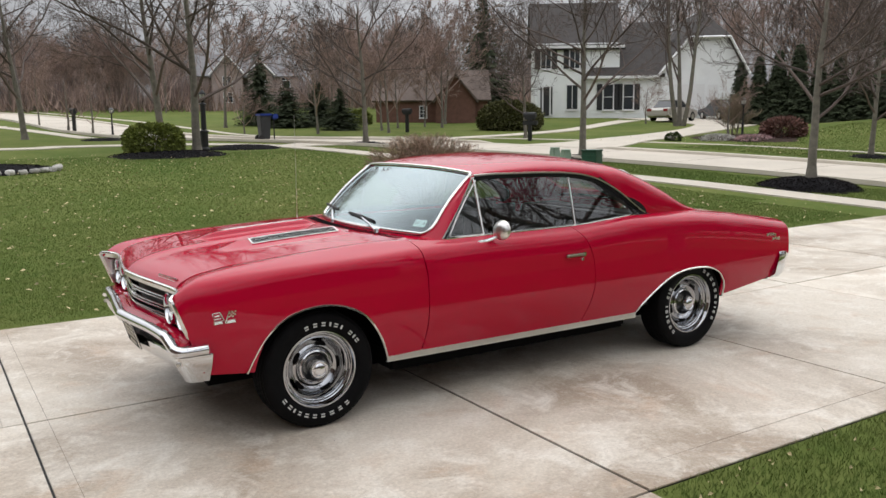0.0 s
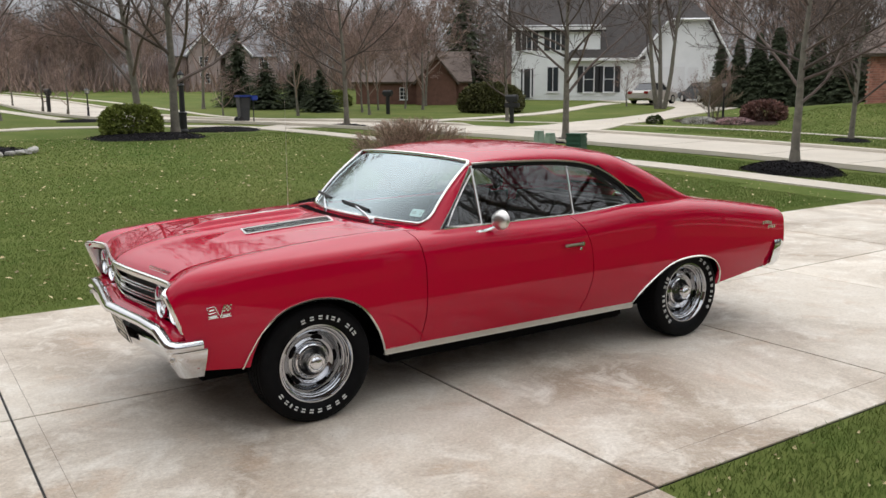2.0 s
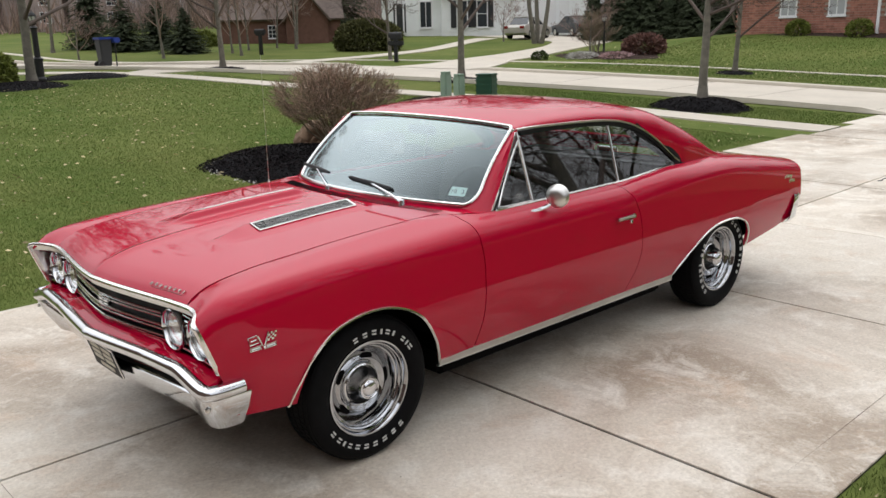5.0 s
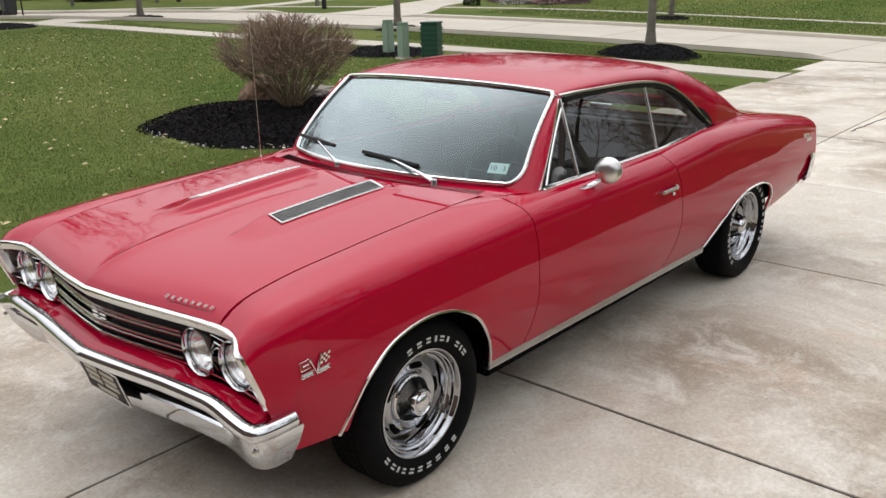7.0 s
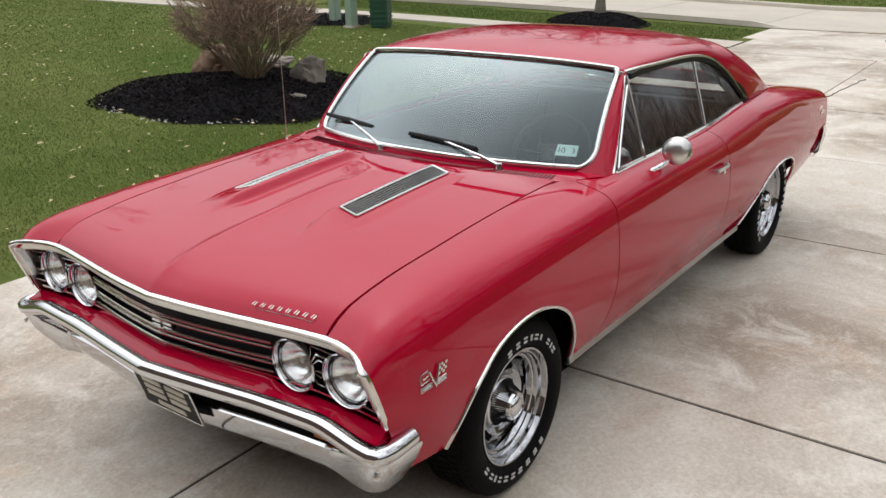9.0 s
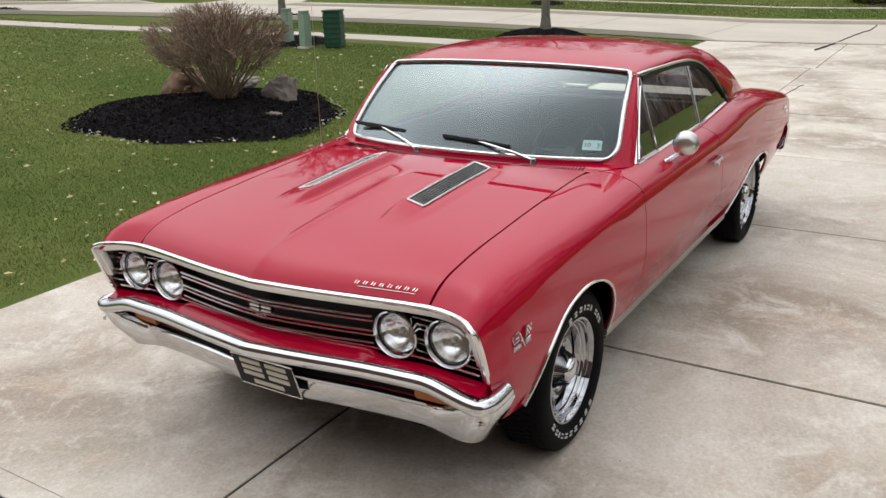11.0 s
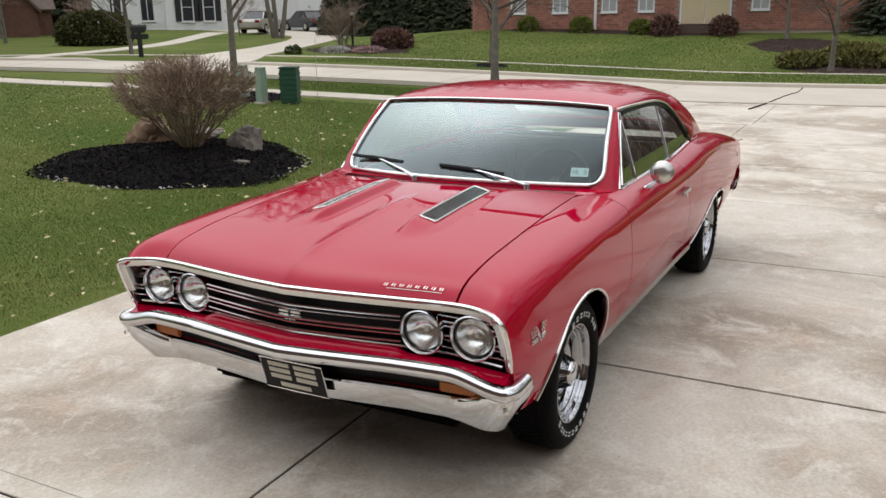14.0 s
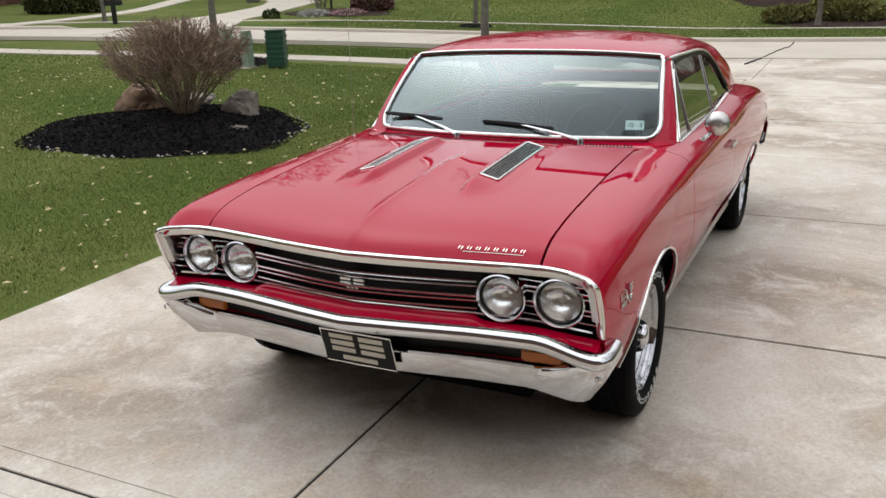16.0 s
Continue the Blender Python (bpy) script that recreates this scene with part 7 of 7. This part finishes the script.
# white house with a dark roof: local x along its front, y away from the street
wh = thing("house", "white clapboard two-storey house with dark roof and garage", "house", (38.3, 38.8, 1.68))
wh.rotation_euler = (0, 0, radians(-36))
gable_block(wh, -4.15, 1.5, 0.0, 8.0, 4.8, 8.0, "x", SIDING, SHINGLE)
part("wall", box((-0.6, -0.35, -1.2), (4.25, 8.6, 2.7), 0.0), SIDING, wh, smooth=0)
bm = bmesh.new()
ra, rb, rc, rd, re, rf = [bm.verts.new(p) for p in ((-0.95, -0.75, 2.62), (4.45, -0.75, 2.62), (5.6, 4.2, 6.6), (2.9, 4.2, 6.6), (-0.95, 8.9, 2.62), (5.6, 8.9, 2.62))]
for f_ in ((ra, rb, rc, rd), (ra, rd, re), (rd, rc, rf, re)):
    bm.faces.new(f_)
part("roof", bm, SHINGLE, wh, smooth=0, solid=0.16)
# garage wing with a clipped gable
part("wall", box((4.25, -0.6, -1.2), (9.7, 8.0, 2.75), 0.0), SIDING, wh, smooth=0)
bm = bmesh.new()
bm.faces.new([bm.verts.new(p) for p in ((4.25, -0.6, 2.75), (6.0, -0.6, 5.05), (8.5, -0.6, 5.05), (9.7, -0.6, 2.75))])
part("gable", bm, SIDING, wh, smooth=0, solid=0.02, offset=0)
bm = bmesh.new()
ra, rb, rc, rd, re, rf, rg_, rh = [bm.verts.new(p) for p in ((3.9, -0.95, 2.6), (5.9, -0.95, 5.15), (8.6, -0.95, 5.15), (10.0, -0.95, 2.7), (7.2, 1.4, 7.0), (7.2, 8.3, 7.0), (3.9, 8.3, 2.6), (10.0, 8.3, 2.7))]
for f_ in ((ra, rb, re), (ra, re, rf, rg_), (rb, rc, re), (rc, rd, re), (rd, rh, rf, re)):
    bm.faces.new(f_)
part("roof", bm, SHINGLE, wh, smooth=0, solid=0.16)
part("rake_board", tube([(3.92, -0.98, 2.52), (5.92, -0.98, 5.06), (8.58, -0.98, 5.06), (9.97, -0.98, 2.62)], 0.09, 4), TRIMW, wh)
part("eave_board", box((-0.95, -0.80, 2.44), (4.0, -0.74, 2.62), 0.01), TRIMW, wh)
part("eave_board", box((-4.45, -0.40, 4.5), (1.8, -0.34, 4.68), 0.01), TRIMW, wh)
for k in range(20):
    z = 0.10 + k * 0.24
    part("siding_course", box((-4.17, -0.02, z), (1.52, 0.0, z + 0.2), 0), SIDING, wh, smooth=0)
    up = max(0.0, z + 0.2 - 2.75)
    if up == 0:
        part("siding_course", box((-0.62, -0.37, z), (4.23, -0.35, z + 0.2), 0), SIDING, wh, smooth=0)
    part("siding_course", box((4.23 + up * 0.77, -0.62, z), (9.72 - up * 0.53, -0.6, z + 0.2), 0), SIDING, wh, smooth=0)
ed = part("front_door", box((-3.85, -0.07, 0.0), (-2.95, -0.02, 2.05), 0.01), TRIMW, wh, "black front door between white sidelights")
part("door_leaf", box((-3.6, -0.10, 0.02), (-3.2, -0.07, 1.95), 0.005), SHUTTER, ed)
for x in (-3.76, -3.04):
    part("sidelight", box((x - 0.05, -0.085, 0.1), (x + 0.05, -0.07, 1.95), 0), PANE, ed)
for x, z, w, hh, sh_, cols in ((-1.65, 0.45, 0.72, 1.6, False, 2), (-3.45, 3.2, 0.62, 1.25, True, 2), (-1.5, 3.2, 0.62, 1.25, True, 2)):
    window_unit("window", wh, pose(x, -0.02, z), w, hh, sh_, cols, 1)
for x in (0.75, 2.1):
    window_unit("window", wh, pose(x, -0.37, 0.4), 0.62, 1.65, True, 1, 2)
gd = part("garage_door", box((4.85, -0.68, 0.0), (7.1, -0.62, 2.0), 0.01), TRIMW, wh)
for k in range(4):
    part("door_panel", box((4.91, -0.70, 0.05 + k * 0.485), (7.04, -0.68, 0.50 + k * 0.485), 0.005), TRIMW, gd)
part("house_door", box((7.3, -0.66, 0.0), (8.0, -0.62, 1.95), 0.01), TRIMW, wh)

# brick ranch house across the street: front wall of laid bricks
bh = thing("house", "long red brick ranch house with white windows and cream doors", "house", (33.92, 9.38, 1.45))
bh.rotation_euler = (0, 0, math.atan2(1.04 - 15.46, 33.92 - 33.12))
bh.scale = (0.94, 0.94, 0.94)
gable_block(bh, -6.6, 12.0, 0.05, 9.0, 2.45, 5.4, "x", BRICKWALL, SHINGLEB, 0.5)
for x, w in ((-4.2, 0.62), (-2.1, 0.62), (0.25, 0.6), (1.95, 0.6), (6.85, 0.62)):
    window_unit("window", bh, pose(x, 0.03, 0.75), w, 1.3, False, 2, 2, BLIND)
part("corner_trim", box((-0.45, -0.08, -0.2), (-0.33, 0.05, 2.45), 0.01), TRIMW, bh)
dr = part("front_door", box((3.45, -0.06, 0.1), (5.65, 0.05, 2.3), 0.01), TRIMW, bh, "cream double front door with white frame")
for s in (-1, 1):
    leaf = part("door_leaf", box((4.55 + s * 0.52 - 0.5, -0.10, 0.12), (4.55 + s * 0.52 + 0.5, -0.05, 2.2), 0.01), DOORCREAM, dr)
    for zz in (0.3, 0.95, 1.6):
        part("door_panel", box((4.55 + s * 0.52 - 0.33, -0.115, zz), (4.55 + s * 0.52 + 0.33, -0.1, zz + 0.45), 0.01), DOORCREAM, leaf)
part("doorstep", box((3.3, -0.9, -0.3), (5.9, 0.0, 0.06), 0.02), DARKBRICK, bh, "brown brick stoop before the door")

# unseen brick house added behind the camera to block low sky and darken reflections
oh = thing("house", "unseen plain brick house added to block sky and darken reflections", "house", (-2.0, -13.5, 0.0))
oh.rotation_euler = (0, 0, math.pi)
gable_block(oh, -9.0, 12.0, 0.0, 9.0, 2.8, 5.0, "x", DARKBRICK, SHINGLE, 0.5)
# unseen tall block, added to keep sky light off the car's front
oh = thing("house", "unseen plain brick block added to keep sky light off the car front", "house", (-5.6, 0.0, 0.0))
oh.rotation_euler = (0, 0, math.pi / 2)
gable_block(oh, -8.5, 7.0, 0.0, 8.0, 5.0, 8.2, "x", DARKBRICK, SHINGLE, 0.5)

# unseen house, added only to be mirrored in the car's glass
oh = thing("house", "unseen plain brick house added for reflections in the car glass", "house", (30.0, -16.0, 0.3))
oh.rotation_euler = (0, 0, math.pi)
gable_block(oh, 0.0, 16.0, 0.0, 9.0, 2.7, 5.0, "x", DARKBRICK, SHINGLE, 0.5)

# far houses
fh = thing("house", "low brown house with a dark shingle roof among trees", "house", (26.4, 41.2, 1.2))
fh.rotation_euler = (0, 0, radians(-32))
fh.scale = (0.68, 0.68, 0.68)
gable_block(fh, -5.0, 5.4, 0, 8, 2.5, 5.2, "x", RUSTBRICK, SHINGLEB)
gable_block(fh, 0.6, 4.2, -1.6, 4, 2.5, 4.6, "y", RUSTBRICK, SHINGLEB)
window_unit("window", fh, pose(-0.6, 0, 0.7), 0.6, 1.0)
fh = thing("house", "large tan brick house with white-edged gables far off", "house", (28.06, 79.81, 3.0))
fh.rotation_euler = (0, 0, math.atan2(84 - 87, 32.2 - 22.9))
fh.scale = (0.76, 0.76, 0.61)
gable_block(fh, -7, 7, 0, 9, 5.2, 9.0, "x", FARBRICK, GREYROOF)
gable_block(fh, -4.5, -0.5, -2.0, 5, 5.2, 8.2, "y", FARBRICK, GREYROOF)
gable_block(fh, 0.2, 3.4, -1.2, 5, 5.2, 7.4, "y", FARBRICK, GREYROOF)
for x, y in ((-2.5, -2.0), (1.8, -1.2), (5.2, 0.0)):
    for z in (0.6, 3.2):
        window_unit("window", fh, pose(x, y, z), 1.1, 1.5)
for cx, y, ra, w in ((-2.5, -2.36, 8.2, 2.0), (1.8, -1.56, 7.4, 1.6)):
    part("barge_board", tube([(cx - w - 0.3, y, 5.0), (cx, y, ra + 0.1), (cx + w + 0.3, y, 5.0)], 0.12, 4), TRIMW, fh)


# ---------- parked cars by the white house ----------
def small_car(x, y, turn, paint, label):
    c = thing("car", label, "car", (x, y, gh(x, y) + 0.02), "parked cars")
    c.rotation_euler = (0, 0, turn)
    c.scale = (0.86, 0.86, 0.86)
    prof = [(-2.25, 0.45), (-2.2, 0.72), (-1.3, 0.86), (-0.75, 0.92), (0.0, 0.95), (1.35, 0.95), (2.1, 0.92), (2.25, 0.75), (2.22, 0.4), (1.9, 0.25), (-1.9, 0.25)]
    bm = bmesh.new()
    rows = []
    for y_, k in ((-0.84, 0.97), (-0.80, 1.0), (0.80, 1.0), (0.84, 0.97)):
        rows.append([(a * k, y_, 0.55 + (b - 0.55) * k) for a, b in prof + prof[:1]])
    add_grid(bm, rows)
    for r in (rows[0][:-1], rows[-1][:-1]):
        bm.faces.new([bm.verts.new(p) for p in r])
    part("body", bm, paint, c, smooth=40)
    bm = bmesh.new()
    low = [(-0.95, 0.92), (1.55, 0.95)]
    top_ = [(-0.25, 1.40), (0.95, 1.42)]
    rows = [[(low[0][0], -0.74, low[0][1]), (top_[0][0], -0.60, top_[0][1]), (top_[1][0], -0.60, top_[1][1]), (low[1][0], -0.74, low[1][1])], [(low[0][0], 0.74, low[0][1]), (top_[0][0], 0.60, top_[0][1]), (top_[1][0], 0.60, top_[1][1]), (low[1][0], 0.74, low[1][1])]]
    add_grid(bm, rows)
    for r in rows:
        bm.faces.new([bm.verts.new(p) for p in r])
    part("glasshouse", bm, PANE, c, smooth=0)
    part("roof", box((-0.3, -0.62, 1.39), (1.0, 0.62, 1.45), 0.03), paint, c)
    for s in (-1, 1):
        for a, b in (((-0.97, 0.90), (-0.26, 1.41)), ((0.36, 0.92), (0.36, 1.41)), ((1.57, 0.93), (0.96, 1.42))):
            part("pillar", tube([(a[0], s * 0.745, a[1]), (b[0], s * 0.605, b[1])], 0.035, 5), paint, c)
        for xx in (-1.38, 1.33):
            w = part("wheel", lathe([(0.0, 0.07), (0.2, 0.08), (0.21, 0.1), (0.31, 0.1), (0.32, 0.06), (0.32, -0.1), (0, -0.1)], 24, pose(xx, s * 0.76, 0.32, 90 if s < 0 else -90)), RUBBER, c)
            part("hub_cap", lathe([(0.0, 0.115), (0.12, 0.11), (0.195, 0.105), (0.2, 0.09)], 20, pose(xx, s * 0.76, 0.32, 90 if s < 0 else -90)), BRUSHED, w)
        part("tail_lamp", box((2.18, s * 0.6 - 0.16, 0.68), (2.27, s * 0.6 + 0.16, 0.86), 0.02), TAILRED, c)
    part("bumper", box((2.2, -0.8, 0.36), (2.32, 0.8, 0.58), 0.04), paint, c)


small_car(37.3, 31.0, 3.42, SILVERCAR, "champagne four-door saloon parked on a driveway")
small_car(42.4, 31.6, 4.3, DARKCAR, "dark saloon parked beside a garage")

# ---------- grass, leaves and last bricks ----------
rg = np.random.RandomState(5)


def blades(name, x0, x1, y0, y1, n, hgt, wid, label):
    x, y = rg.uniform(x0, x1, n), rg.uniform(y0, y1, n)
    keep = (x - 4.65) ** 2 + (y - 5.90) ** 2 > 1.6 ** 2
    x, y = x[keep], y[keep]
    n = len(x)
    z = np.array([gh(a, b) for a, b in zip(x, y)]) - 0.014
    a = rg.uniform(0, 6.283, n)
    L = hgt * rg.uniform(0.5, 1.25, n)
    lean = rg.uniform(0.1, 0.8, n)
    b = rg.uniform(0, 6.283, n)
    v = np.empty((n, 3, 3))
    w = wid * rg.uniform(0.6, 1.3, n)
    v[:, 0] = np.c_[x - np.cos(a) * w, y - np.sin(a) * w, z]
    v[:, 1] = np.c_[x + np.cos(a) * w, y + np.sin(a) * w, z]
    v[:, 2] = np.c_[x + np.cos(b) * L * lean, y + np.sin(b) * L * lean, z + L]
    me = bpy.data.meshes.new(name)
    me.from_pydata(v.reshape(-1, 3).tolist(), [], np.arange(3 * n).reshape(-1, 3).tolist())
    me.materials.append(BLADE)
    return tagged(new(name, me), label, "grass", kind="stuff")


blades("grass", 0.93, 8.0, -5.7, -2.49, 110000, 0.034, 0.003, "short green lawn grass beside the driveway")
blades("grass", -4.5, 11.2, 2.64, 5.0, 190000, 0.024, 0.0026, "short green lawn grass along the driveway")
blades("grass", -5.0, 11.6, 5.0, 8.5, 170000, 0.023, 0.0035, "short green lawn grass")
blades("grass", -6.0, 11.6, 8.5, 13.0, 90000, 0.024, 0.006, "short green lawn grass further off")
blades("grass", -7.0, 11.6, 13.0, 22.0, 60000, 0.026, 0.012, "short green lawn grass far across the lawn")
blades("grass", 13.2, 15.1, 2.7, 13.0, 22000, 0.036, 0.007, "short green lawn grass by the street")
blades("grass", 21.5, 25.5, -4.0, 16.5, 26000, 0.036, 0.012, "short green lawn grass across the street")
blades("grass", 25.5, 33.0, -4.0, 17.0, 36000, 0.04, 0.016, "short green lawn grass before a brick house")

vs, fs = [], []
rl = random.Random(77)
for _ in range(4000):
    if rl.random() < 0.85:
        x, y = rl.uniform(-6, 11.5), 2.75 + 20 * rl.random() ** 1.3
    else:
        x, y = rl.uniform(1, 7), rl.uniform(-5.5, -2.5)
    if rl.random() < 0.2:
        x, y = rl.uniform(21.5, 32), rl.uniform(0, 22)
    z = gh(x, y) + 0.026
    a = rl.uniform(0, 6.283)
    L, w = rl.uniform(0.014, 0.040), rl.uniform(0.008, 0.019)
    if y < 0:
        L, w = L * 0.4, w * 0.4
    d, s_ = Vector((math.cos(a), math.sin(a), rl.uniform(-0.3, 0.3))), Vector((-math.sin(a), math.cos(a), rl.uniform(-0.5, 0.5)))
    c = Vector((x, y, z))
    o = len(vs)
    vs += [c - d * L, c + s_ * w, c + d * L, c - s_ * w + Vector((0, 0, 0.012))]
    fs += [(o, o + 1, o + 2), (o, o + 2, o + 3)]
stuff_mesh("fallen_leaves", vs, fs, DEADLEAF, "pale dry leaves scattered over the lawn", "leaves")
# one curled brown leaf on the near lawn
bm = bmesh.new()
add_grid(bm, [[(0.11 * (i / 6 - 0.5) * 2, 0.06 * (j / 3 - 0.5) * 2 * math.sin(math.pi * (0.08 + 0.84 * i / 6)), 0.035 * (2 * j / 3 - 1) ** 2 + 0.015 * math.sin(i * 1.3)) for j in range(4)] for i in range(7)])
lf = finish("fallen_leaf", bm, mat("brown_leaf", (0.14, 0.10, 0.07), 0.8, vary=0.3, scale=30), None, "", 60, 0.002)
lf.location = (2.03, -3.09, 0.035)
lf.rotation_euler = (0.2, 0.1, 0.7)
tagged(lf, "curled brown fallen leaf on the grass", "leaf")

bricks = []
openings = [(-4.2, 0.62), (-2.1, 0.62), (0.25, 0.6), (1.95, 0.6), (6.85, 0.62)]


def free(x, z):
    if 3.3 < x < 5.8 and z < 2.4:
        return False
    return not any(abs(x - a) < w / 2 + 0.16 and 0.6 < z < 2.15 for a, w in openings)


brick_me = bpy.data.meshes.new("brick")
bm = box((-0.148, -0.022, -0.048), (0.148, 0.03, 0.048), 0.004)
bm.to_mesh(brick_me)
bm.free()
brick_me.materials.append(BRICK)
spots = []
for j in range(24):
    z = -0.1 + j * 0.108
    for i in range(62):
        x = -6.5 + i * 0.308 + (0.154 if j % 2 else 0)
        if x < 11.9 and free(x, z):
            spots.append((x, z))
near = [s_ for s_ in spots if 0.8 < s_[0] < 7.6][:300]
chosen = set(near)
for x, z in near:
    o = new("brick", brick_me)
    o.parent = bh
    o.location = (x, 0.02, z)
vs, fs = [], []
bv = [tuple(v.co) for v in brick_me.vertices]
bf = [tuple(p.vertices) for p in brick_me.polygons]
for x, z in spots:
    if (x, z) in chosen:
        continue
    o = len(vs)
    vs += [(a + x, b + 0.02, c + z) for a, b, c in bv]
    fs += [tuple(i + o for i in f) for f in bf]
me = bpy.data.meshes.new("brickwork")
me.from_pydata(vs, [], fs)
me.materials.append(mat("red_brick_rest", (0.37, 0.17, 0.125), 0.85, vary=0.25, scale=6, island=0.22))
o = new("brickwork", me)
o.parent = bh
tagged(o, kind="stuff")
